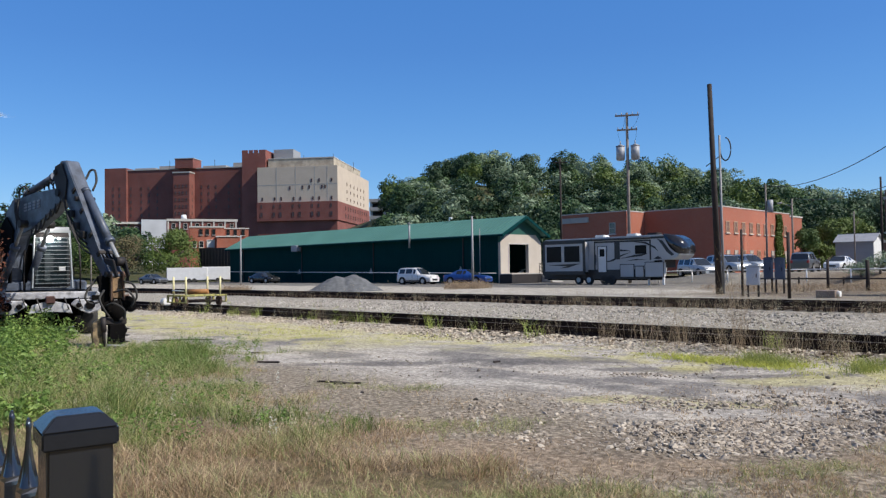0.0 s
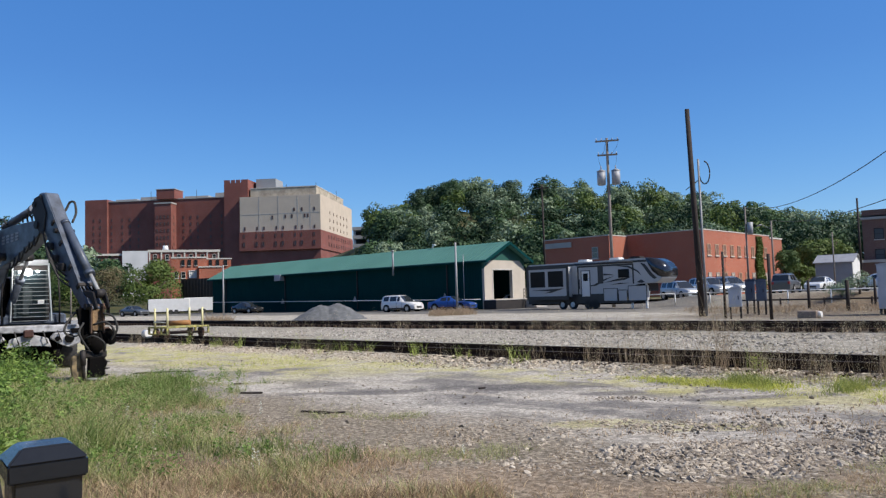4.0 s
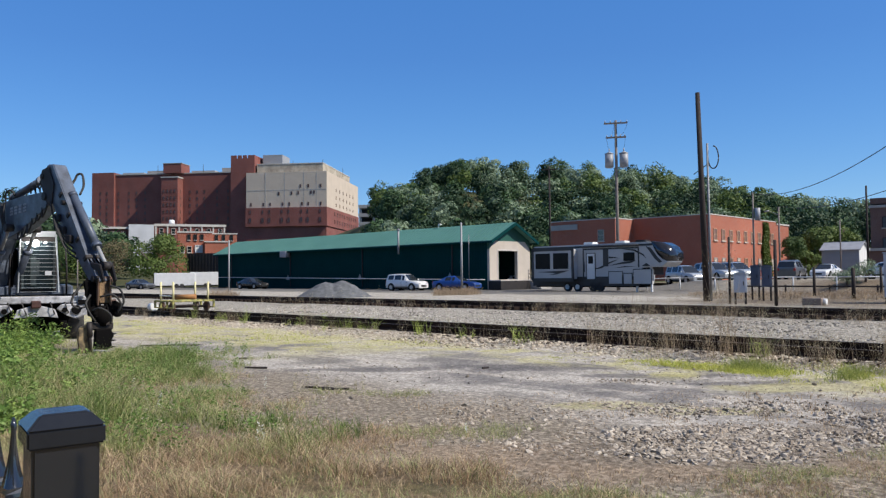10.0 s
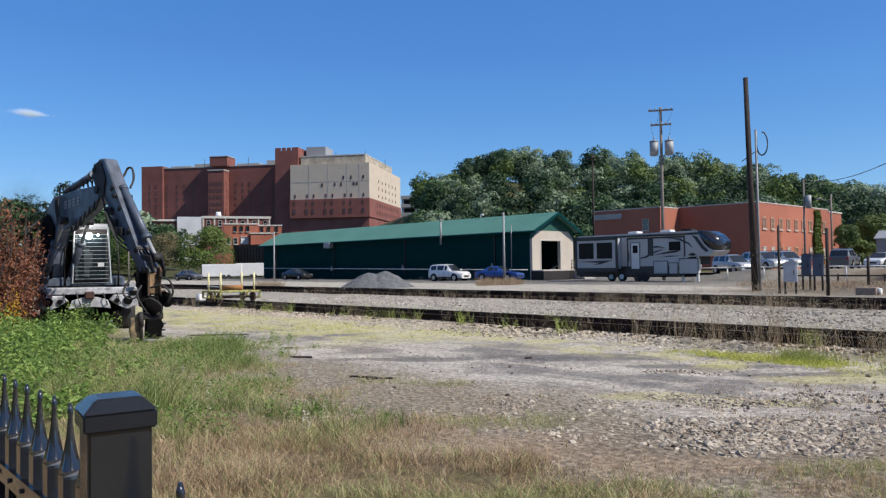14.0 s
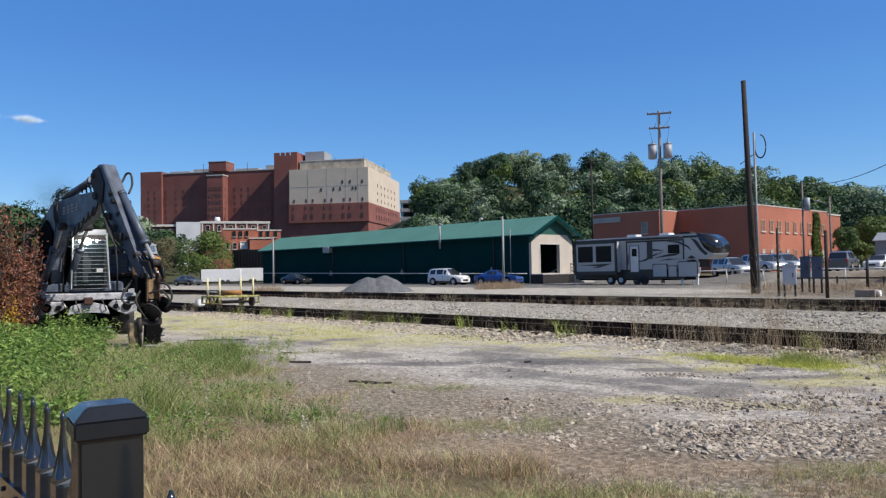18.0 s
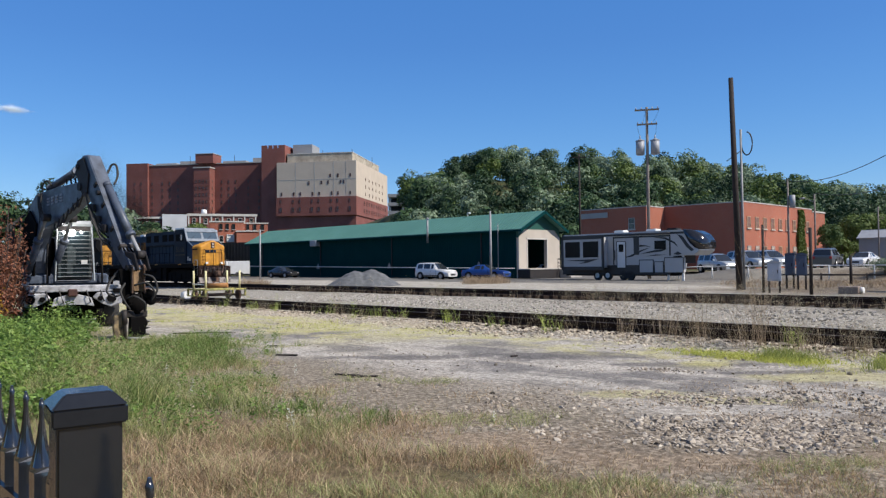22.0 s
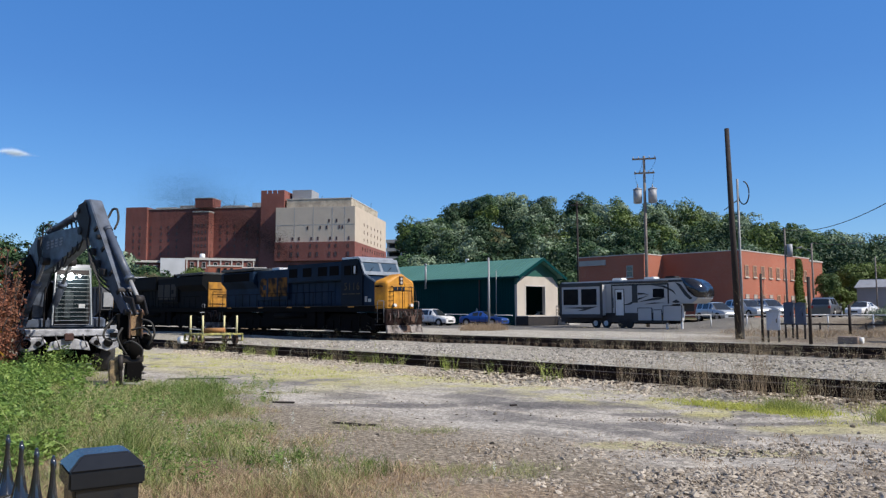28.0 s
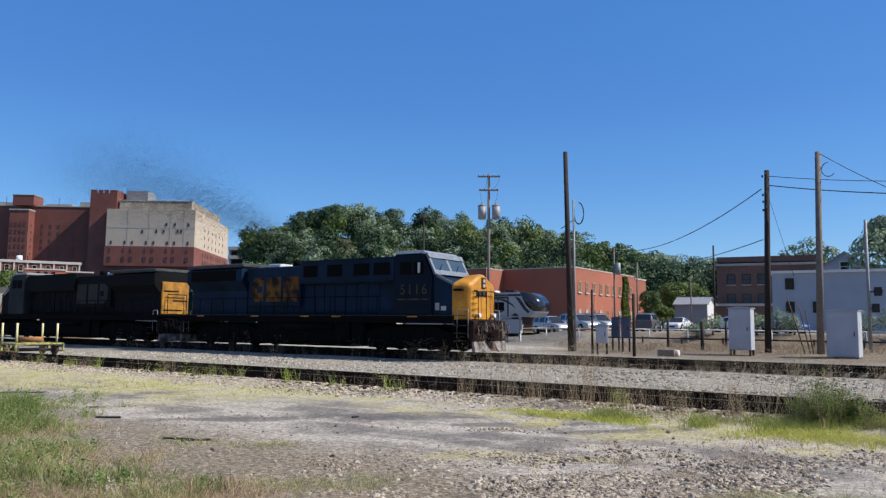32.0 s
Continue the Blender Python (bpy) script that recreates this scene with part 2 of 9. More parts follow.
def bricked(name, c1, c2, mortar, size=0.22):
    m, n, l, p = nodes_of(name)
    tc = n.new("ShaderNodeTexCoord")
    sep = n.new("ShaderNodeSeparateXYZ")
    add = n.new("ShaderNodeMath")
    com = n.new("ShaderNodeCombineXYZ")
    br = n.new("ShaderNodeTexBrick")
    br.inputs["Color1"].default_value, br.inputs["Color2"].default_value, br.inputs["Mortar"].default_value = (*c1, 1), (*c2, 1), (*mortar, 1)
    br.inputs["Scale"].default_value = 1.0
    br.inputs["Brick Width"].default_value, br.inputs["Row Height"].default_value, br.inputs["Mortar Size"].default_value = size, size * 0.34, size * 0.045
    no = n.new("ShaderNodeTexNoise")
    no.inputs["Scale"].default_value, no.inputs["Detail"].default_value = 0.12, 5
    mr = n.new("ShaderNodeMapRange")
    mr.inputs[1].default_value, mr.inputs[2].default_value, mr.inputs[3].default_value, mr.inputs[4].default_value = 0.3, 0.7, 0.8, 1.15
    mu = n.new("ShaderNodeMix")
    mu.data_type, mu.blend_type = "RGBA", "MULTIPLY"
    mu.inputs[0].default_value = 1
    l.new(tc.outputs["Object"], sep.inputs[0])
    l.new(sep.outputs[0], add.inputs[0])
    l.new(sep.outputs[1], add.inputs[1])
    l.new(add.outputs[0], com.inputs[0])
    l.new(sep.outputs[2], com.inputs[1])
    l.new(com.outputs[0], br.inputs["Vector"])
    l.new(tc.outputs["Object"], no.inputs["Vector"])
    l.new(no.outputs["Fac"], mr.inputs[0])
    l.new(br.outputs["Color"], mu.inputs[6])
    l.new(mr.outputs[0], mu.inputs[7])
    l.new(mu.outputs[2], p.inputs["Base Color"])
    p.inputs["Roughness"].default_value = 0.85
    return m


def glass_like(name, tint=(0.02, 0.025, 0.03), rough=0.06):
    """Dark window glass with no lit room behind it."""
    m, n, l, p = nodes_of(name)
    p.inputs["Base Color"].default_value = (*tint, 1)
    p.inputs["Roughness"].default_value = rough
    p.inputs["Specular IOR Level"].default_value = 0.8
    return m


M_STEEL_DARK = mat("dark_steel", (0.028, 0.027, 0.029), (0.05, 0.042, 0.038), 0.6, 0.2, spec=0.25)
M_RUST = mat("rusty_steel", (0.16, 0.09, 0.06), (0.07, 0.045, 0.035), 0.8, 0.2, 2.0)
M_RAILSIDE = mat("rail_steel", (0.034, 0.020, 0.015), (0.018, 0.012, 0.009), 0.85, 0, 1.5, spec=0.12)
M_TIE = mat("tie_wood", (0.045, 0.031, 0.024), (0.022, 0.016, 0.013), 0.95, 0, 6, spec=0.1)
M_BLACK = mat("black_paint", (0.02, 0.021, 0.024), (0.03, 0.031, 0.033), 0.4, 0, 4, 60, 0.05)
M_RUBBER = mat("rubber", (0.025, 0.025, 0.026), (0.05, 0.047, 0.043), 0.85)
# siding green is darkened to carry the shade on the shed's long wall
M_GREEN_WALL = mat("shaded_green_siding", (0.0015, 0.040, 0.040), (0.0012, 0.033, 0.034), 0.7, 0, 0.5, 12, 0.08, spec=0.06)
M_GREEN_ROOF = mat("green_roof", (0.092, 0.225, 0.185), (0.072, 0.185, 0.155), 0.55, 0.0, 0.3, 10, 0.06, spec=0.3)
# cream is lowered to take in the shade on the shed's gable
M_CREAM = mat("dimmed_cream_block", (0.50, 0.44, 0.37), (0.43, 0.375, 0.31), 0.8, 0, 0.8, 18)
M_TAN = mat("tan_panel", (0.57, 0.475, 0.37), (0.49, 0.405, 0.32), 0.8, 0, 0.15, 2)
M_BRICK = bricked("red_brick", (0.40, 0.11, 0.055), (0.33, 0.085, 0.045), (0.36, 0.18, 0.13))
M_BRICK_FAR = bricked("old_red_brick", (0.235, 0.068, 0.05), (0.195, 0.057, 0.043), (0.20, 0.10, 0.085), 0.4)
M_BRICK_BROWN = bricked("brown_brick", (0.17, 0.085, 0.065), (0.13, 0.065, 0.05), (0.2, 0.14, 0.12))
M_STONE = mat("pale_coping", (0.55, 0.52, 0.47), (0.45, 0.42, 0.38), 0.8, 0, 1)
M_CONCRETE = mat("concrete", (0.42, 0.40, 0.37), (0.33, 0.31, 0.29), 0.9, 0, 0.8)
M_GLASS = glass_like("window_glass")
M_WHITE = mat("white_paint", (0.78, 0.78, 0.77), (0.68, 0.68, 0.66), 0.45, 0, 1.5)
M_GREY = mat("grey_paint", (0.36, 0.37, 0.39), (0.28, 0.29, 0.31), 0.5, 0, 2)
M_SILVER = mat("silver_paint", (0.50, 0.50, 0.51), (0.44, 0.44, 0.45), 0.3, 0.5, 2, 50, 0.03)
M_POLE = mat("pole_wood", (0.15, 0.115, 0.09), (0.085, 0.065, 0.055), 0.9, 0, 5, 60, 0.4)
M_POLE_DARK = mat("creosote_wood", (0.038, 0.027, 0.023), (0.022, 0.017, 0.016), 0.9, 0, 5, 60, 0.4)
M_POLE_GREY = mat("weathered_pole_wood", (0.23, 0.20, 0.175), (0.15, 0.13, 0.115), 0.9, 0, 5, 60, 0.4)
M_GALV = mat("galvanised_steel", (0.34, 0.345, 0.35), (0.26, 0.265, 0.27), 0.6, 0.15, 4, spec=0.3)
M_YELLOW = mat("yellow_paint", (0.66, 0.30, 0.02), (0.34, 0.14, 0.018), 0.55, 0, 1.9, 20, 0.1, 0.24)
M_NAVY = mat("navy_paint", (0.006, 0.026, 0.065), (0.004, 0.011, 0.022), 0.6, 0, 0.55, 12, 0.1, 0.2, spec=0.15)
# near-black for sooty parts, with the shade under trains and vehicles put in
M_SOOT_SHADE = mat("sooty_shaded_steel", (0.0035, 0.0035, 0.004), (0.007, 0.006, 0.0055), 0.9, 0, 1.5, spec=0.1)
M_CABLE = mat("black_cable", (0.02, 0.02, 0.02), (0.03, 0.03, 0.03), 0.6)


# ---- ground ----
def ground_material():
    m, n, l, p = nodes_of("yard_ground")
    tc = n.new("ShaderNodeTexCoord")
    rot = n.new("ShaderNodeMapping")
    rot.inputs["Rotation"].default_value = (0, 0, radians(-RZ))
    l.new(tc.outputs["Object"], rot.inputs["Vector"])
    sep = n.new("ShaderNodeSeparateXYZ")
    l.new(rot.outputs[0], sep.inputs[0])

    def noise_of(scale, detail=4, rough=0.55):
        t = n.new("ShaderNodeTexNoise")
        t.inputs["Scale"].default_value, t.inputs["Detail"].default_value, t.inputs["Roughness"].default_value = scale, detail, rough
        l.new(rot.outputs[0], t.inputs["Vector"])
        return t.outputs["Fac"]

    def math_of(op, a, b):
        t = n.new("ShaderNodeMath")
        t.operation = op
        for i, v in enumerate((a, b)):
            if isinstance(v, (int, float)):
                t.inputs[i].default_value = v
            else:
                l.new(v, t.inputs[i])
        return t.outputs[0]

    def ramp(v, a, b, lo=0.0, hi=1.0):
        t = n.new("ShaderNodeMapRange")
        t.interpolation_type = "SMOOTHSTEP"
        l.new(v, t.inputs[0])
        for i, x in enumerate((a, b, lo, hi)):
            t.inputs[i + 1].default_value = x
        return t.outputs[0]

    def mixc(f, a, b):
        t = n.new("ShaderNodeMix")
        t.data_type = "RGBA"
        if isinstance(f, float):
            t.inputs[0].default_value = f
        else:
            l.new(f, t.inputs[0])
        for i, v in ((6, a), (7, b)):
            if isinstance(v, tuple):
                t.inputs[i].default_value = (*v, 1)
            else:
                l.new(v, t.inputs[i])
        return t.outputs[2]

    wob = math_of("MULTIPLY", math_of("SUBTRACT", noise_of(0.35, 5), 0.5), 4.5)
    fine = noise_of(14, 6, 0.7)
    mid = noise_of(1.6, 5, 0.65)
    big = noise_of(0.22, 3)
    vn = math_of("ADD", sep.outputs[1], wob)
    vs = math_of("ADD", sep.outputs[0], math_of("MULTIPLY", wob, 2.0))
    # gravel and dirt of the yard
    dirt = mixc(ramp(fine, 0.35, 0.68), (0.35, 0.315, 0.27), (0.58, 0.53, 0.46))
    dirt = mixc(ramp(mid, 0.42, 0.68, 0, 0.6), dirt, (0.22, 0.20, 0.175))
    # dark oily drift in the track of the wheels
    dark = math_of("MULTIPLY", ramp(vn, 8.2, 9.4), ramp(vn, 12.0, 10.6))
    dark = math_of("MULTIPLY", dark, ramp(noise_of(0.55, 4), 0.42, 0.56))
    dirt = mixc(math_of("MULTIPLY", dark, 0.75), dirt, (0.14, 0.13, 0.125))
    stretch = n.new("ShaderNodeMapping")
    stretch.inputs["Scale"].default_value = (0.22, 1.5, 1.0)
    l.new(rot.outputs[0], stretch.inputs["Vector"])
    st = n.new("ShaderNodeTexNoise")
    st.inputs["Scale"].default_value, st.inputs["Detail"].default_value, st.inputs["Roughness"].default_value = 1.0, 6, 0.68
    l.new(stretch.outputs[0], st.inputs["Vector"])
    dirt = mixc(ramp(st.outputs["Fac"], 0.50, 0.68, 0, 0.75), dirt, (0.155, 0.145, 0.135))
    dirt = mixc(ramp(st.outputs["Fac"], 0.46, 0.32, 0, 0.6), dirt, (0.58, 0.51, 0.41))
    # reddish stony soil before the grass
    soil = mixc(ramp(fine, 0.38, 0.66), (0.14, 0.115, 0.085), (0.39, 0.33, 0.25))
    c = mixc(ramp(vn, 8.4, 6.6), dirt, soil)
    # dry grass soil next to the fence
    grass = mixc(ramp(mid, 0.4, 0.62), (0.17, 0.12, 0.07), (0.11, 0.09, 0.04))
    c = mixc(ramp(vn, 5.0, 3.8), c, grass)
    sep2 = n.new("ShaderNodeSeparateXYZ")
    l.new(tc.outputs["Object"], sep2.inputs[0])
    edge_noise = math_of("MULTIPLY", math_of("SUBTRACT", noise_of(1.4, 6, 0.7), 0.5), 1.9)

    def patch(px, py, a, b):
        """1 inside a ragged oval of half width a and half depth b."""
        u = math_of("DIVIDE", math_of("SUBTRACT", sep2.outputs[0], px), a)
        v = math_of("DIVIDE", math_of("SUBTRACT", sep2.outputs[1], py), b)
        r = math_of("SQRT", math_of("ADD", math_of("MULTIPLY", u, u), math_of("MULTIPLY", v, v)), 0.0)
        return ramp(math_of("ADD", r, edge_noise), 1.25, 0.7)

    bare = mixc(ramp(fine, 0.35, 0.7), (0.19, 0.14, 0.095), (0.38, 0.30, 0.215))
    for px, py, a, b in ((-0.9, 8.0, 1.1, 0.6), (0.45, 6.95, 1.3, 0.5), (1.7, 6.35, 1.0, 0.35), (2.9, 6.4, 1.2, 0.3)):
        c = mixc(math_of("MULTIPLY", patch(px, py, a, b), 0.9), c, bare)
    under = mixc(ramp(fine, 0.38, 0.66), (0.12, 0.095, 0.07), (0.30, 0.25, 0.19))
    for px, py, a, b in ((2.6, 7.0, 1.5, 0.7), (3.7, 7.4, 1.4, 0.8)):
        c = mixc(math_of("MULTIPLY", patch(px, py, a, b), 0.8), c, under)
    # oily black stains on the road, and thin yellow moss beyond them
    for px, py, a, b in ((1.9, 13.5, 1.5, 0.55), (3.6, 12.3, 1.2, 0.3), (-1.0, 13.6, 1.6, 0.28), (5.4, 11.4, 1.3, 0.25)):
        c = mixc(math_of("MULTIPLY", patch(px, py, a, b), 0.72), c, (0.12, 0.11, 0.105))
    for px, py, a, b in ((5.2, 10.9, 1.3, 0.4), (2.2, 9.5, 0.8, 0.3), (3.3, 9.1, 0.8, 0.25), (8.4, 10.6, 1.8, 0.5)):
        c = mixc(math_of("MULTIPLY", patch(px, py, a, b), 0.55), c, (0.42, 0.38, 0.17))
    # yellow moss and grass beside the track
    moss = mixc(ramp(mid, 0.38, 0.62), (0.42, 0.385, 0.15), (0.52, 0.465, 0.29))
    mf = math_of("MULTIPLY", ramp(vn, 10.6, 11.8), ramp(vn, 14.4, 13.2))
    mf = math_of("MULTIPLY", mf, ramp(noise_of(0.9, 5, 0.65), 0.45, 0.6))
    c = mixc(math_of("MULTIPLY", mf, 0.8), c, moss)
    mleft = math_of("MULTIPLY", math_of("MULTIPLY", ramp(vn, 8.6, 10.2), ramp(vn, 15.4, 14.4)), ramp(vs, -10.0, -15.0))
    c = mixc(math_of("MULTIPLY", math_of("MULTIPLY", mleft, ramp(noise_of(0.7, 5, 0.65), 0.36, 0.56)), 0.85), c, moss)
    # pale ballast
    bal = mixc(ramp(noise_of(9, 3), 0.4, 0.62), (0.30, 0.265, 0.21), (0.52, 0.465, 0.38))
    c = mixc(ramp(sep.outputs[1], 13.2, 13.9), c, bal)
    bal2 = mixc(ramp(noise_of(6, 4), 0.38, 0.62), (0.24, 0.215, 0.175), (0.42, 0.385, 0.32))
    bal2 = mixc(ramp(noise_of(0.3, 4), 0.52, 0.66, 0, 0.35), bal2, (0.26, 0.24, 0.16))
    c = mixc(ramp(sep.outputs[1], 16.2, 17.4), c, bal2)
    # dark band along each track: stained ballast and the rails' shadow in one colour
    for lo, hi in ((14.4, 16.3), (28.75, 31.5)):
        stain_shadow = math_of("MULTIPLY", ramp(sep.outputs[1], lo - 0.15, lo + 0.15), ramp(sep.outputs[1], hi + 0.15, hi - 0.15))
        c = mixc(math_of("MULTIPLY", stain_shadow, 0.9), c, (0.075, 0.065, 0.06))
    # paved yard beyond the far track
    pave = mixc(ramp(noise_of(0.6, 5), 0.35, 0.65), (0.31, 0.28, 0.23), (0.20, 0.182, 0.155))
    c = mixc(ramp(sep.outputs[1], 33.5, 35.0), c, pave)
    tar = mixc(ramp(noise_of(0.5, 5), 0.35, 0.65), (0.12, 0.115, 0.108), (0.18, 0.17, 0.155))
    c = mixc(math_of("MULTIPLY", math_of("MULTIPLY", ramp(vn, 46.0, 48.5), ramp(vn, 90.0, 84.0)), ramp(vs, -24.0, -30.0, 0.0, 0.9)), c, tar)
    slab = mixc(ramp(noise_of(1.1, 5), 0.35, 0.65), (0.47, 0.43, 0.36), (0.36, 0.33, 0.28))
    c = mixc(math_of("MULTIPLY", math_of("MULTIPLY", ramp(vn, 35.5, 36.5), ramp(vn, 47.5, 46.0)), ramp(sep.outputs[0], -14.0, -18.0, 0.0, 0.9)), c, slab)
    bank = mixc(ramp(mid, 0.4, 0.62), (0.165, 0.12, 0.08), (0.22, 0.175, 0.115))
    bf = math_of("MULTIPLY", math_of("MULTIPLY", ramp(vn, 37.0, 42.0), ramp(vn, 67.0, 63.0)), ramp(vs, -24.0, -17.0))
    c = mixc(math_of("MULTIPLY", bf, 0.85), c, bank)
    # pebbles: every stone its own tone
    for sc, amt in ((20.0, 0.42), (60.0, 0.35)):
        vo = n.new("ShaderNodeTexVoronoi")
        vo.inputs["Scale"].default_value = sc
        l.new(rot.outputs[0], vo.inputs["Vector"])
        sp = n.new("ShaderNodeSeparateColor")
        l.new(vo.outputs["Color"], sp.inputs[0])
        tone = n.new("ShaderNodeMix")
        tone.data_type, tone.blend_type = "RGBA", "MULTIPLY"
        tone.inputs[0].default_value = amt
        l.new(c, tone.inputs[6])
        l.new(ramp(sp.outputs[0], 0.0, 1.0, 0.45, 1.45), tone.inputs[7])
        c = tone.outputs[2]
    wood = mixc(ramp(big, 0.4, 0.6), (0.05, 0.06, 0.025), (0.08, 0.075, 0.035))
    ln = n.new("ShaderNodeVectorMath")
    ln.operation = "LENGTH"
    l.new(tc.outputs["Object"], ln.inputs[0])
    c = mixc(ramp(ln.outputs["Value"], 124.0, 132.0), c, wood)
    l.new(c, p.inputs["Base Color"])
    p.inputs["Roughness"].default_value = 0.95
    p.inputs["Specular IOR Level"].default_value = 0.2
    bp = n.new("ShaderNodeBump")
    bp.inputs["Strength"].default_value, bp.inputs["Distance"].default_value = 0.7, 0.04
    l.new(fine, bp.inputs["Height"])
    l.new(bp.outputs[0], p.inputs["Normal"])
    return m


HILL = ((-60, 11), (-34, 10), (-28, 9), (-23, 3), (-8, 2), (-6.2, 12), (-4.5, 18), (-1, 24), (2.3, 27.5), (7, 25.5), (12, 24), (17, 22), (22, 16), (28, 10), (36, 7), (60, 6))


def hill_height(x, y):
    az = math.degrees(math.atan2(x, y))
    d = math.hypot(x, y)
    top = float(np.interp(az, [p[0] for p in HILL], [p[1] for p in HILL]))
    return step(125, 235, d) * top * (1.0 if d < 420 else max(0.0, 1 - (d - 420) / 300))


def make_ground():
    def line(a, b, fine_a, fine_b, n_out, n_in):
        out = list(np.linspace(a, fine_a, n_out, endpoint=False)) + list(np.linspace(fine_a, fine_b, n_in, endpoint=False)) + list(np.linspace(fine_b, b, n_out + 1))
        return out
    ss = line(-2500, 2500, -160, 120, 26, 190)
    ns = line(-2500, 2500, -12, 66, 26, 240)
    ns = sorted(set(ns) | set(np.linspace(66, 420, 60)))
    co = []
    for n_ in ns:
        for s_ in ss:
            x, y = xy(s_, n_)
            z = gh(x, y) + hill_height(x, y)
            if -12 < n_ < 66 and -160 < s_ < 120:
                z += 0.05 * noise.noise((x * 0.35, y * 0.35, 0)) + 0.02 * noise.noise((x * 1.7, y * 1.7, 3))
            co.append((x, y, z))
    w = len(ss)
    fs = [(j * w + i, j * w + i + 1, (j + 1) * w + i + 1, (j + 1) * w + i) for j in range(len(ns) - 1) for i in range(w - 1)]
    me = sheet("ground", co, fs, ground_material(), True)
    tagged(new("ground", me), "gravel rail yard with worn dirt, moss and grass", "ground", kind="structure")


make_ground()


# ---- tracks ----
M_RAILTOP = mat("worn_rail_top", (0.13, 0.105, 0.09), (0.08, 0.06, 0.05), 0.6, 0.2, 1.5, spec=0.2)


def make_track(n0, s0, s1):
    t = thing("track", "rusty rails on dark wooden ties in pale ballast", "railway track", fr(0, n0, 0), kind="structure")
    top = 0.29
    prof = ((-0.07, top - 0.17), (0.07, top - 0.17), (0.07, top - 0.155), (0.012, top - 0.12), (0.012, top - 0.045), (0.036, top - 0.035), (0.036, top), (-0.036, top), (-0.036, top - 0.035), (-0.012, top - 0.045), (-0.012, top - 0.12), (-0.07, top - 0.155))
    for side in (-0.755, 0.755):
        bm = B()
        prism(bm, [(y + side, z) for y, z in prof], s0, s1, "x")
        part("rail", bm, M_RAILSIDE, t)
        bm = B()
        box(bm, s0, s1, side - 0.03, side + 0.03, top, top + 0.004)
        part("rail_head", bm, M_RAILTOP, t, "polished running surface")
    bm = B()
    box(bm, -0.115, 0.115, -1.3, 1.3, top - 0.17 - 0.16, top - 0.172)
    soften(bm, 0.012)
    tie = mesh_of("tie", bm, M_TIE)
    rnd = random.Random(int(n0))
    s = -58.0
    while s < 16:
        same("tie", tie, t, pose(s, rnd.uniform(-0.03, 0.03), rnd.uniform(-0.01, 0.004), 0, 0, rnd.uniform(-0.8, 0.8)))
        s += 0.53
    bm = B()
    for a, b in ((s0, -58.1), (16.0, s1)):
        q = a
        while q < b:
            box(bm, q, q + 0.23, -1.3, 1.3, top - 0.33, top - 0.172)
            q += 0.53
    tagged(part("tie_row", bm, M_TIE, t), kind="stuff")


make_track(15.35, -260, 140)
make_track(30.2, -260, 140)


def in_patches(patches, x, y, rough=0.4, size=1.3):
    """How far inside the nearest of the patches (x, y, half width, half depth) a place lies; below 0 is outside."""
    best = np.full(len(x), -9.0)
    for px, py, a, b in patches:
        best = np.maximum(best, 1 - np.sqrt(((x - px) / a) ** 2 + ((y - py) / b) ** 2))
    wob = np.array([noise.noise((p * size, q * size, 1.0)) + 0.5 * noise.noise((p * size * 3, q * size * 3, 4.0)) for p, q in zip(x, y)])
    return best + rough * wob


ROCKS = ((2.6, 6.9, 1.3, 0.5), (3.7, 7.3, 1.3, 0.75), (2.9, 7.7, 1.5, 0.5), (4.9, 7.6, 0.9, 0.5))
RUBBLE = ((1.6, 8.8, 2.0, 1.0), (3.2, 9.3, 2.0, 0.8), (1.2, 7.4, 1.4, 0.6), (6.2, 8.2, 2.6, 1.2), (-1.6, 10.6, 1.3, 0.8), (3.2, 11.6, 0.9, 0.35))


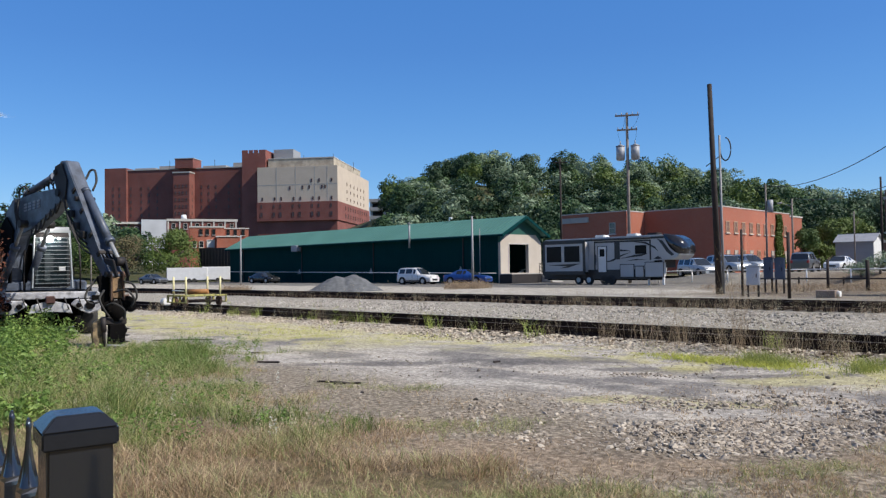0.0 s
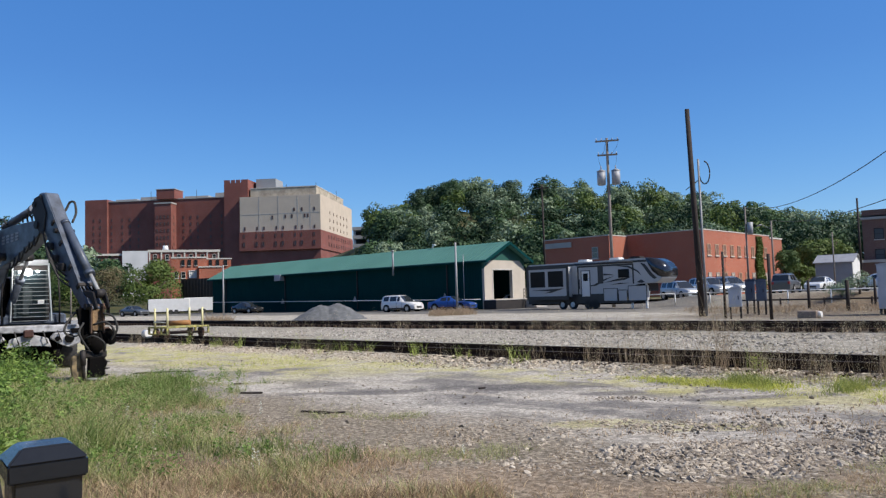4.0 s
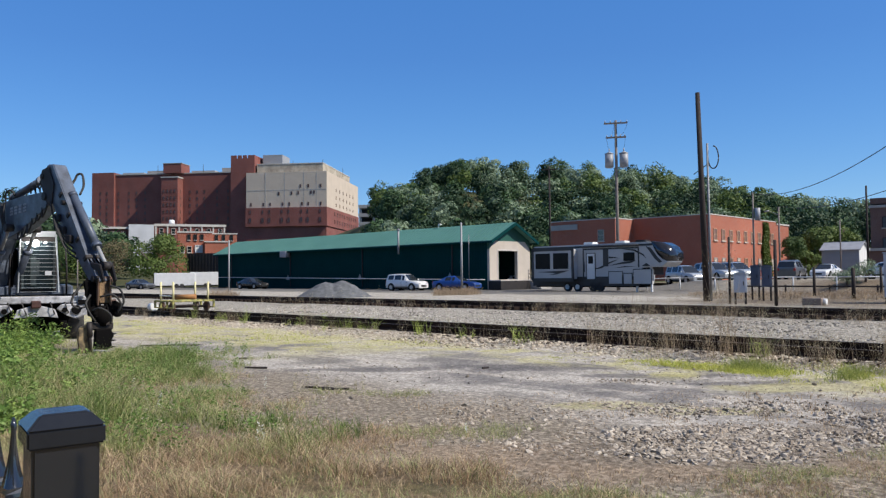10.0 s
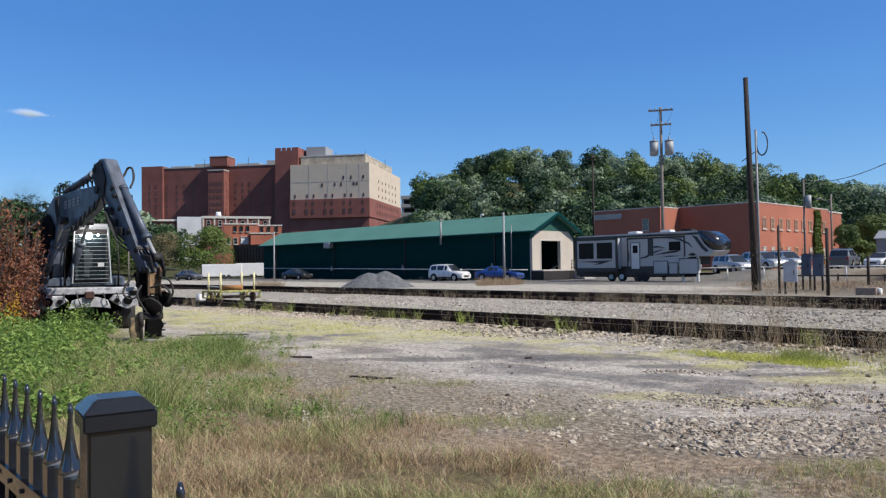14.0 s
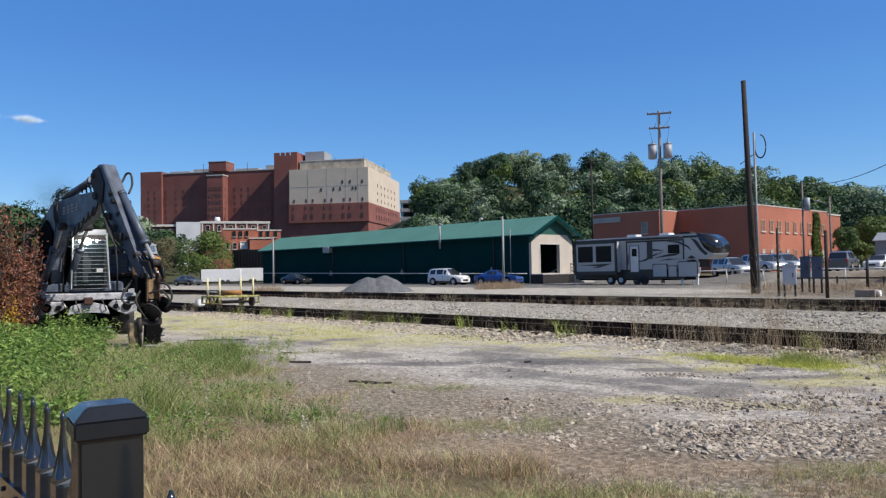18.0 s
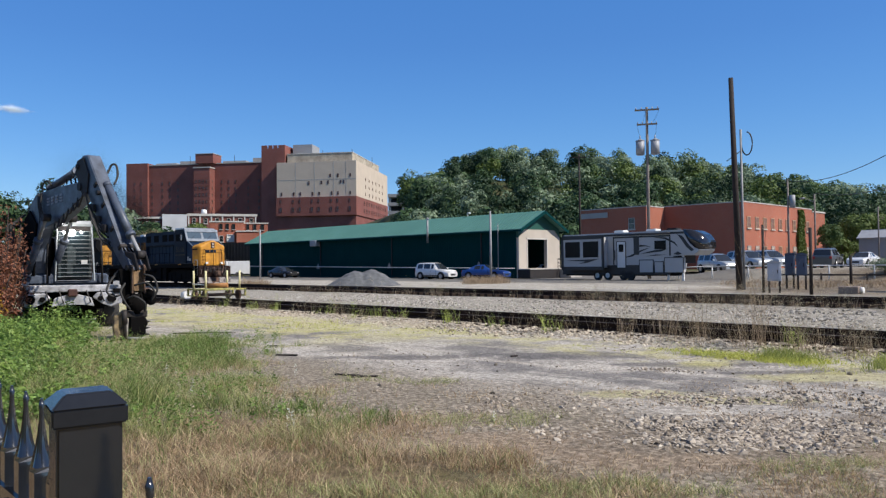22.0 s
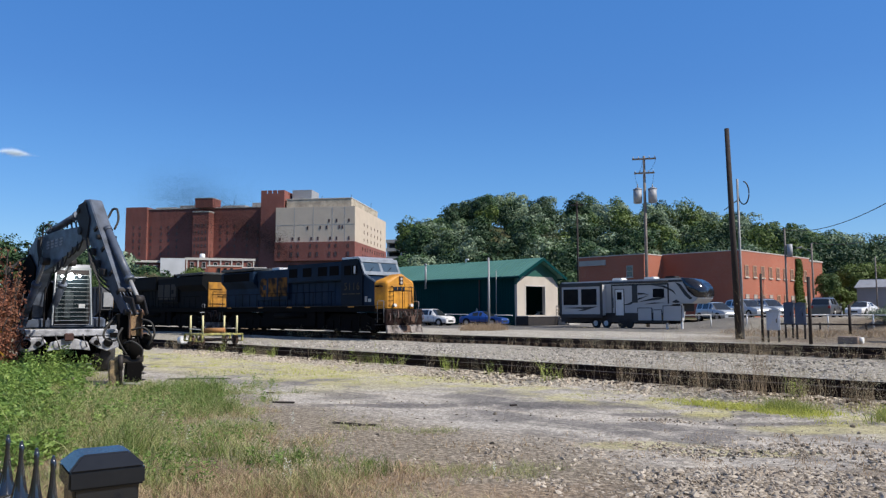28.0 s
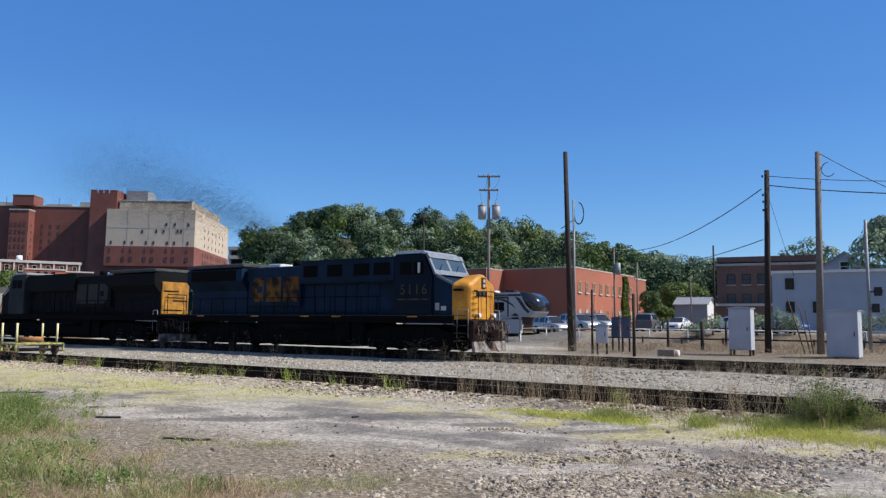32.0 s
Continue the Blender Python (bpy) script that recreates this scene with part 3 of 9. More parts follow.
def gravel_stones():
    """Loose stones: pale ballast beside the rails, broken rock in the yard."""
    rng = np.random.default_rng(5)
    ico = bmesh.new()
    bmesh.ops.create_icosphere(ico, subdivisions=1, radius=1)
    V = np.array([v.co[:] for v in ico.verts])
    F = np.array([[v.index for v in f.verts] for f in ico.faces])
    ico.free()

    def scatter(name, pts, sizes, material, label):
        k = len(pts)
        R = rng.normal(size=(k, 3, 3)) * 0.26 + np.eye(3)
        jit = 1 + rng.uniform(-0.34, 0.34, size=(k, len(V), 1))
        co = np.einsum("kij,vj->kvi", R, V) * jit * sizes[:, None, None] * np.array([1.0, 1.0, 0.75])
        co += pts[:, None, :]
        fs = F[None] + (np.arange(k) * len(V))[:, None, None]
        ob = new(name, sheet(name, co.reshape(-1, 3), fs.reshape(-1, 3), material))
        tagged(ob, label, "gravel", kind="stuff")

    def at(x, y, lift=0.0):
        z = np.array([gh(a, b) for a, b in zip(x, y)])
        return np.stack([x, y, z + lift], 1)

    def place(s, n_):
        return at(s * CS - n_ * SN, s * SN + n_ * CS)

    grey = leafy("broken_stone", (0.58, 0.51, 0.42), (0.12, 0.098, 0.075), (0.36, 0.30, 0.235), 0.9, 0.9, 0.0)
    white = leafy("ballast_stone", (0.72, 0.63, 0.50), (0.22, 0.18, 0.135), (0.52, 0.44, 0.33), 0.9, 0.9, 0.0)
    tanb = leafy("dusty_stone", (0.64, 0.585, 0.51), (0.14, 0.125, 0.105), (0.38, 0.345, 0.295), 0.9, 0.5, 0.0)
    k = 9500
    s = rng.uniform(-30, 14, k)
    n_ = rng.normal(14.0, 0.45, k)
    scatter("ballast", place(s, n_), rng.uniform(0.015, 0.042, k), white, "pale crushed stone ballast along the rails")
    k = 10000
    s = rng.uniform(-40, 10, k)
    n_ = rng.uniform(16.9, 28.3, k)
    scatter("ballast", place(s, n_), rng.uniform(0.025, 0.06, k), tanb, "grey crushed stone between the tracks")
    # coarse rock lies thick in one drift, smaller rubble round it
    k = 36000
    x, y = rng.uniform(1.0, 7.5, k), rng.uniform(6.0, 11.0, k)
    f = in_patches(ROCKS, x, y, 0.45, 1.1)
    keep = f > rng.uniform(-0.02, 0.4, k)
    x, y = x[keep], y[keep]
    scatter("broken_rock", at(x, y, 0.01), rng.gamma(5.0, 0.0038, len(x)).clip(0.009, 0.038), grey, "broken grey rock in a loose drift")
    k = 60000
    x, y = rng.uniform(-3.2, 9.5, k), rng.uniform(6.2, 12.6, k)
    f = np.maximum(in_patches(RUBBLE, x, y, 0.6, 1.6), in_patches(ROCKS, x, y, 0.4, 1.1))
    keep = f > rng.uniform(0.0, 1.3, k)
    x, y = x[keep], y[keep]
    scatter("rubble", at(x, y), rng.gamma(3.2, 0.0044, len(x)).clip(0.005, 0.032), grey, "small broken stones scattered on brown soil")
    k = 5500
    scatter("loose_gravel", place(rng.uniform(-22, 14, k), rng.uniform(6.5, 13.2, k)), rng.gamma(3, 0.003, k).clip(0.004, 0.024), grey, "small loose stones on the dirt road")


gravel_stones()


# ---- grass and weeds ----
def blades(name, s, n_, h, wid, lean, material, label, seed, bunch=6, spread=0.06):
    rng = np.random.default_rng(seed)
    k = len(s) * bunch
    ss = np.repeat(s, bunch) + rng.normal(0, spread, k)
    nn = np.repeat(n_, bunch) + rng.normal(0, spread, k)
    hh = np.repeat(h, bunch) * rng.uniform(0.45, 1.1, k)
    x, y = ss * CS - nn * SN, ss * SN + nn * CS
    z = np.array([gh(a, b) for a, b in zip(x, y)]) - 0.02
    a = rng.uniform(0, 2 * np.pi, k)
    le = rng.normal(0, lean, (k, 2)) * hh[:, None]
    d = np.stack([np.cos(a), np.sin(a)], 1) * wid * rng.uniform(0.6, 1.4, (k, 1))
    base = np.stack([x, y], 1)
    co = np.zeros((k, 5, 3))
    co[:, 0, :2], co[:, 1, :2] = base - d, base + d
    co[:, 2, :2], co[:, 3, :2] = base + le * 0.4 - d * 0.7, base + le * 0.4 + d * 0.7
    co[:, 4, :2] = base + le * 1.3
    co[:, :, 2] = z[:, None]
    co[:, 2:4, 2] += (hh * 0.55)[:, None]
    co[:, 4, 2] += hh
    i = np.arange(k)[:, None] * 5
    fs = np.concatenate([i + [[0, 1, 3]], i + [[0, 3, 2]], i + [[2, 3, 4]]])
    ob = new(name, sheet(name, co.reshape(-1, 3), fs, material))
    tagged(ob, label, "grass", kind="stuff")


def leafweeds(name, s, n_, h, size, material, label, seed, leaves=26, wide=0.16):
    """Weeds: stems with many small leaves."""
    rng = np.random.default_rng(seed)
    k = len(s) * leaves
    t = rng.uniform(0.1, 1.0, k)
    hh = np.repeat(h, leaves)
    r = wide * (0.35 + 0.8 * np.sin(np.pi * np.clip(t, 0, 0.95)))
    a = rng.uniform(0, 2 * np.pi, k)
    rr = r * np.sqrt(rng.uniform(0, 1, k)) * (hh / 0.5) ** 0.5
    ss = np.repeat(s, leaves) + rr * np.cos(a)
    nn = np.repeat(n_, leaves) + rr * np.sin(a)
    x, y = ss * CS - nn * SN, ss * SN + nn * CS
    g = np.array([gh(p, q) for p, q in zip(s * CS - n_ * SN, s * SN + n_ * CS)])
    z = np.repeat(g, leaves) + t * hh
    c = np.stack([x, y, z], 1)
    u = rng.normal(size=(k, 3))
    u[:, 2] *= 0.5
    u /= np.linalg.norm(u, axis=1)[:, None]
    w = np.cross(u, rng.normal(size=(k, 3)))
    w /= np.linalg.norm(w, axis=1)[:, None]
    q = size * rng.uniform(0.5, 1.3, (k, 1))
    co = np.stack([c - u * q, c + w * q * 0.45, c + u * q, c - w * q * 0.45], 1)
    fs = np.arange(k * 4).reshape(-1, 4)
    ob = new(name, sheet(name, co.reshape(-1, 3), fs, material))
    tagged(ob, label, "weeds", kind="stuff")


M_GRASS = leafy("grass_blade", (0.13, 0.18, 0.045), (0.66, 0.62, 0.33), (0.29, 0.32, 0.115), 0.6, 0.9, 0.3)
M_DEEP = leafy("deep_grass_blade", (0.05, 0.095, 0.02), (0.28, 0.35, 0.10), (0.15, 0.21, 0.055), 0.6, 0.9, 0.3)
M_STRAW = leafy("straw_blade", (0.12, 0.17, 0.035), (0.62, 0.58, 0.30), (0.36, 0.38, 0.13), 0.6, 0.9, 0.3)
M_DRY = leafy("dry_blade", (0.80, 0.63, 0.40), (0.13, 0.075, 0.045), (0.39, 0.26, 0.15), 0.7, 1.3, 0.25)
M_WEED = leafy("weed_leaf", (0.07, 0.14, 0.025), (0.28, 0.42, 0.11), (0.17, 0.26, 0.06), 0.5, 0.9, 0.35)
M_WEED_PALE = leafy("pale_weed_leaf", (0.14, 0.25, 0.04), (0.40, 0.52, 0.15), (0.28, 0.36, 0.09), 0.5, 0.9, 0.35)
M_VERGE = leafy("verge_grass", (0.15, 0.21, 0.04), (0.46, 0.47, 0.15), (0.27, 0.31, 0.085), 0.6, 0.9, 0.35)
M_YOUNG = leafy("young_weed_leaf", (0.30, 0.38, 0.06), (0.50, 0.55, 0.17), (0.36, 0.40, 0.12), 0.5, 0.9, 0.35)
M_FLOWER = leafy("white_petal", (0.80, 0.80, 0.72), (0.62, 0.62, 0.52), (0.72, 0.72, 0.62), 0.6, 0.9, 0.3)
M_MOSS = leafy("yellow_grass", (0.62, 0.60, 0.10), (0.36, 0.44, 0.10), (0.50, 0.48, 0.16), 0.6, 0.7, 0.3)
M_SEED = leafy("seed_head", (0.66, 0.58, 0.42), (0.32, 0.31, 0.18), (0.46, 0.40, 0.28), 0.8, 0.5, 0.3)
M_STALK = leafy("dry_stalk", (0.46, 0.36, 0.25), (0.24, 0.17, 0.11), (0.36, 0.27, 0.17), 0.8, 0.9, 0.2)


LUSH = ((-4.5, 9.6, 1.7, 1.7), (-2.9, 9.6, 1.4, 1.6), (-1.7, 8.3, 0.8, 0.9), (-5.3, 12.5, 2.2, 3.0), (-5.6, 15.6, 1.8, 2.4), (-7.0, 10.0, 2.6, 3.0), (-3.2, 7.5, 1.5, 1.1), (-1.3, 7.5, 0.9, 0.8), (-0.6, 6.6, 0.5, 0.5))
LOW_GREEN = ((0.25, 8.0, 0.95, 0.5), (-1.5, 10.9, 0.45, 0.4), (-0.6, 10.6, 0.6, 0.25), (1.2, 5.5, 0.8, 0.3), (3.2, 6.1, 0.9, 0.25), (0.2, 5.2, 0.8, 0.3), (-1.0, 5.4, 0.6, 0.3), (4.6, 6.6, 1.2, 0.4))
BARE = ((-0.9, 8.0, 0.85, 0.5), (0.45, 6.95, 1.0, 0.4), (1.7, 6.35, 0.8, 0.3))


def grassland():
    rng = np.random.default_rng(11)

    def lay(k, x0, x1, y0, y1):
        return rng.uniform(x0, x1, k), rng.uniform(y0, y1, k)

    def some(x, y, keep):
        return sn(x[keep], y[keep])

    # dry turf before the soil, thick and short
    x, y = lay(24000, -4.4, 4.8, 4.3, 9.0)
    edge = 7.5 - 0.8 * (x + 1.2).clip(0, 2.0) + 0.25 * (x - 2.2).clip(0, 3)
    wob = np.array([noise.noise((a * 1.3, b * 1.3, 7.0)) + 0.6 * noise.noise((a * 4, b * 4, 2.0)) for a, b in zip(x, y)])
    keep = (rng.uniform(0, 1, len(x)) < np.clip(0.75 + 1.1 * wob, 0.25, 1) / (1 + np.exp((y - edge - 0.9 * wob) / 0.18))) & (in_patches(BARE, x, y) < rng.uniform(-0.1, 0.3, len(x)))
    x, y, wob = x[keep], y[keep], wob[keep]
    s, n_ = sn(x, y)
    tall = np.clip(0.85 + 0.7 * wob, 0.4, 1.5) * np.clip(1.0 - 0.3 * (x + 0.2), 0.5, 1.0)
    blades("dry_grass", s, n_, rng.uniform(0.05, 0.21, len(s)) * tall, 0.0027, 0.6, M_DRY, "dry brown grass", 2, 6, 0.045)
    g = (in_patches(LOW_GREEN, x, y, 0.6) > rng.uniform(-0.1, 0.9, len(x))) | (rng.uniform(0, 1, len(x)) < 0.12)
    blades("grass", s[g], n_[g], rng.uniform(0.06, 0.24, g.sum()) * tall[g], 0.003, 0.55, M_GRASS, "short green grass among the dry turf", 1, 9, 0.05)
    # low green tufts on the soil
    x, y = lay(7000, -2.4, 6.0, 5.0, 11.4)
    keep = in_patches(LOW_GREEN, x, y, 0.5) > rng.uniform(0.0, 0.45, len(x))
    s, n_ = some(x, y, keep)
    blades("grass", s, n_, rng.uniform(0.04, 0.12, len(s)), 0.003, 0.6, M_GRASS, "low green grass in patches on the soil", 31, 12, 0.06)
    # lush stand
    x, y = lay(27500, -10.0, 0.4, 5.8, 18.5)
    f = in_patches(LUSH, x, y, 0.7, 1.2)
    keep = f > rng.uniform(-0.05, 0.35, len(x))
    x, y, f = x[keep], y[keep], f[keep]
    s, n_ = sn(x, y)
    wob = np.array([noise.noise((a * 1.1, b * 1.1, 12.0)) for a, b in zip(x, y)])
    hh = rng.uniform(0.07, 0.42, len(s)) * np.clip(0.85 + 1.5 * wob, 0.3, 1.7) * np.clip(0.5 + f, 0.5, 1.1)
    hh *= np.clip(1.0 - 0.22 * (x + 4.0), 0.55, 1.15) * np.clip(1.2 - 0.11 * (y - 9.5), 0.4, 1.1)
    warm = np.array([noise.noise((a * 0.8, b * 0.8, 21.0)) for a, b in zip(x, y)])
    mood = wob + rng.normal(0, 0.22, len(s)) - 0.16 * (x + 3.2).clip(0, 2) - 0.6 * warm
    dry = mood < 0.12
    brown = mood < -0.2
    dark = (mood > 0.36) | ((np.hypot((x + 1.5) / 0.9, (y - 8.2) / 0.7) < 1) & (rng.uniform(0, 1, len(s)) < 0.7))
    dry, brown = dry & ~dark & ~brown, brown & ~dark
    green = ~(dry | brown | dark)
    blades("grass", s[green], n_[green], hh[green], 0.0034, 0.5, M_GRASS, "thick green uncut grass", 32, 9, 0.06)
    blades("grass", s[dark], n_[dark], hh[dark] * 1.1, 0.0034, 0.5, M_DEEP, "deep green clumps in the uncut grass", 44, 9, 0.07)
    blades("dry_grass", s[brown], n_[brown], hh[brown] * 0.8, 0.003, 0.55, M_DRY, "brown dry grass in the green stand", 45, 9, 0.06)
    blades("dry_grass", s[dry], n_[dry], hh[dry] * 0.85, 0.003, 0.5, M_STRAW, "straw-coloured grass in the green stand", 33, 9, 0.06)
    # broad-leaved weeds and straw stems in the stand
    x, y = lay(1700, -8.0, -0.6, 7.2, 17.0)
    keep = in_patches(LUSH, x, y, 0.6, 1.1) > rng.uniform(0.1, 0.9, len(x)) + 0.25 * (x + 3.6).clip(0, 3)
    s, n_ = some(x, y, keep)
    k = len(s)
    leafweeds("weeds", s, n_, rng.uniform(0.12, 0.36, k), 0.022, M_WEED, "broad-leaved weeds in the grass", 41, 34, 0.09)
    blades("tall_grass", s[::2], n_[::2], rng.uniform(0.25, 0.5, len(s[::2])), 0.003, 0.4, M_STRAW, "straw stems in the grass", 42, 8, 0.12)
    # thin turf all round
    s, n_ = rng.uniform(-26, 9, 9000), rng.uniform(-2.5, 7.5, 9000)
    x, y = xy(s, n_)
    keep = (np.hypot(x, y) < 4.8) | (x < -5.5)
    blades("grass", s[keep], n_[keep], rng.uniform(0.07, 0.24, keep.sum()), 0.005, 0.6, M_STRAW, "thin mixed grass beside the fence", 34, 7, 0.12)
    s, n_ = sn(*lay(5200, -7.0, -2.6, 2.2, 5.4))
    blades("dry_grass", s, n_, rng.uniform(0.06, 0.2, len(s)), 0.004, 0.6, M_DRY, "dry straw-coloured grass along the fence", 43, 7, 0.07)
    # taller weeds grow thick towards the machine
    k = 4200
    s = rng.uniform(-27, -8.5, k)
    n_ = rng.uniform(0.8, 7.6, k)
    keep = n_ < 2.1 + 0.36 * (-s - 8.0).clip(0, 13) + rng.normal(0, 0.5, k)
    s, n_ = s[keep], n_[keep]
    hh = rng.uniform(0.3, 0.8, len(s)) * np.clip(0.25 + (-s - 7.0) / 11, 0.25, 1.15)
    clump = np.array([noise.noise((a * 0.9, b * 0.9, 9.0)) + 0.4 * noise.noise((a * 2.6, b * 2.6, 3.0)) for a, b in zip(s, n_)])
    hh = hh * np.clip(0.85 + 1.7 * clump, 0.3, 1.7)
    hh = hh * np.where(s < -15, 0.58, 0.85)
    leaf = clump + rng.normal(0, 0.2, len(s)) > -0.12
    pale = leaf & (rng.uniform(0, 1, len(s)) < 0.15 + 0.7 * clump)
    leafweeds("weeds", s[leaf & ~pale], n_[leaf & ~pale], hh[leaf & ~pale], 0.038, M_WEED, "tall green leafy weeds before the machine", 3, 82, 0.2)
    leafweeds("weeds", s[pale], n_[pale], hh[pale] * 1.1, 0.034, M_WEED_PALE, "yellow-green leafy weeds before the machine", 35, 82, 0.17)
    blades("tall_grass", s[~leaf], n_[~leaf], hh[~leaf] * 1.1, 0.0045, 0.4, M_STRAW, "tall pale grass among the weeds", 4, 22, 0.14)
    k = 70
    x, y = lay(k, -4.5, -0.8, 7.2, 11.5)
    s, n_ = sn(x, y)
    leafweeds("seed_heads", s, n_, rng.uniform(0.12, 0.3, k), 0.012, M_SEED, "pale dry seed heads in the grass", 23, 60, 0.05)
    s, n_ = sn(np.array((-1.75, -1.72, -3.4, -2.5, -4.2, 0.32)), np.array((7.5, 7.56, 9.4, 11.2, 10.6, 7.9)))
    leafweeds("white_flowers", s, n_, np.array((0.24, 0.2, 0.26, 0.2, 0.3, 0.12)), 0.012, M_FLOWER, "small white flower heads in the grass", 36, 46, 0.035)
    # sparse tufts on the soil
    k = 900
    x, y = lay(k, -2.5, 7.5, 6.0, 10.5)
    s, n_ = sn(x, y)
    blades("grass_tufts", s, n_, rng.uniform(0.03, 0.1, k), 0.004, 0.6, M_DRY, "sparse low grass on stony soil", 5, 8, 0.09)
    # yellow strip beside the track
    k = 4200
    s = rng.uniform(-9, 12, k)
    n_ = rng.normal(12.85, 0.38, k) - 0.02 * (s + 5)
    keep = np.array([noise.noise((a * 0.7, b * 1.2, 3.0)) + 0.5 * noise.noise((a * 2.1, b * 2.1, 5.0)) for a, b in zip(s, n_)]) + rng.normal(0, 0.12, k) > 0.02 - 0.04 * (s + 4).clip(-2.5, 4)
    s, n_ = s[keep], n_[keep]
    k = len(s)
    blades("yellow_grass", s, n_, rng.uniform(0.04, 0.11, k) * np.clip(1.6 + s / 9, 0.45, 1.9), 0.005, 0.6, M_MOSS, "low yellow-green grass strip beside the track", 6, 15, 0.1)
    k = 900
    s = rng.uniform(-36, -13, k)
    n_ = rng.uniform(9.5, 13.5, k)
    keep = np.array([noise.noise((a * 0.35, b * 0.9, 6.0)) for a, b in zip(s, n_)]) > -0.05
    s, n_ = s[keep], n_[keep]
    k = len(s)
    blades("yellow_grass", s, n_, rng.uniform(0.03, 0.09, k), 0.008, 0.7, M_MOSS, "low moss-like yellow grass", 7, 8, 0.16)
    # greener verge further along
    k = 1500
    s = rng.uniform(-5.5, 6, k)
    n_ = rng.normal(13.0, 0.3, k) + 0.45 * (s + 3.3).clip(0, 3)
    keep = np.array([noise.noise((a * 0.8, b * 1.2, 13.0)) for a, b in zip(s, n_)]) + 0.12 * (s + 3.5).clip(-2, 3) > -0.05
    keep &= (n_ > 12.0 + 0.78 * (s + 3.3)) & (n_ < 14.3)
    s, n_ = s[keep], n_[keep]
    blades("grass", s, n_, rng.uniform(0.1, 0.3, len(s)), 0.0042, 0.5, M_VERGE, "green grass on the verge of the track", 46, 14, 0.09)
    s, n_ = rng.uniform(0.2, 9, 3600), rng.uniform(14.4, 22, 3600)
    keep = np.abs(n_ - 15.35) > 0.7
    blades("grass", s[keep], n_[keep], rng.uniform(0.05, 0.16, keep.sum()), 0.008, 0.6, M_VERGE, "short green grass round the rails", 47, 7, 0.1)
    # stalks along both tracks
    k = 330
    s = np.concatenate([rng.uniform(-9, 2, 210), rng.uniform(-40, -10, 120)])
    n_ = np.concatenate([rng.normal(13.95, 0.25, 210), rng.normal(14.3, 0.3, 120)])
    tuft = np.array([noise.noise((a * 1.1, 0.0, 15.0)) for a in s])
    hh = rng.uniform(0.4, 1.1, k) * np.where(s > -9, 1.65, 0.8) * np.clip(0.75 + 1.3 * tuft, 0.3, 1.4)
    blades("dry_stalks", s, n_, hh, 0.003, 0.3, M_STALK, "thin dry weed stalks along the rails", 8, 6, 0.07)
    leafweeds("rail_weeds", s, n_, hh, 0.012, M_SEED, "feathery pale seed heads of weeds along the rails", 21, 48, 0.1)
    # bright clumps at the ends of the ties
    spots = (-18.0, -17.2, -16.6, -14.2, -12.6, -11.0, -20.4, -23.0, -24.6, -27.0, -5.4, -2.2, 0.8)
    s = np.concatenate([rng.normal(q, 0.3, 3) for q in spots])
    n_ = rng.normal(14.1, 0.15, len(s))
    blades("rail_weeds", s, n_, rng.uniform(0.15, 0.8, len(s)) ** 1.3, 0.005, 0.35, M_YOUNG, "yellow-green weeds in clumps along the rails", 9, 12, 0.08)
    leafweeds("rail_weeds", s[::2], n_[::2], rng.uniform(0.2, 0.75, len(s[::2])), 0.022, M_YOUNG, "yellow-green leafy weeds along the rails", 37, 40, 0.1)
    k = 240
    s = np.concatenate([rng.uniform(-22, 12, 180), rng.uniform(-45, -20, 60)])
    n_ = rng.normal(28.7, 0.35, k)
    hh = rng.uniform(0.4, 1.2, k)
    blades("dry_stalks", s, n_, hh, 0.004, 0.3, M_STALK, "dry weed stalks before the far track", 10, 5, 0.12)
    leafweeds("rail_weeds", s, n_, hh, 0.02, M_SEED, "feathery brown seed heads of weeds before the far track", 22, 50, 0.18)


grassland()


def brush():
    rng = np.random.default_rng(77)
    k = 160
    pts = [sn(*polar(a, d)) for a, d in zip(rng.uniform(0.2, 3.2, k), rng.uniform(60, 66, k))]
    blades("dry_brush", np.array([p[0] for p in pts]), np.array([p[1] for p in pts]), rng.uniform(0.3, 0.75, k), 0.012, 0.4, M_STALK, "brown dry brush round the light pole", 12, 16, 0.25)
    k = 420
    pts = [sn(*polar(a, d)) for a, d in zip(rng.uniform(19, 41, k), rng.uniform(47, 58, k))]
    blades("dry_brush", np.array([p[0] for p in pts]), np.array([p[1] for p in pts]), rng.uniform(0.15, 0.5, k), 0.012, 0.5, M_STALK, "brown dry brush before the parking lot", 13, 14, 0.3)
    k = 40
    pts = [sn(*polar(a, d)) for a, d in zip(rng.uniform(-16.5, -14.6, k), rng.uniform(68, 74, k))]
    blades("dry_brush", np.array([p[0] for p in pts]), np.array([p[1] for p in pts]), rng.uniform(0.4, 1.0, k), 0.014, 0.4, M_STALK, "brown dry brush at the foot of a pole", 14, 16, 0.2)


brush()


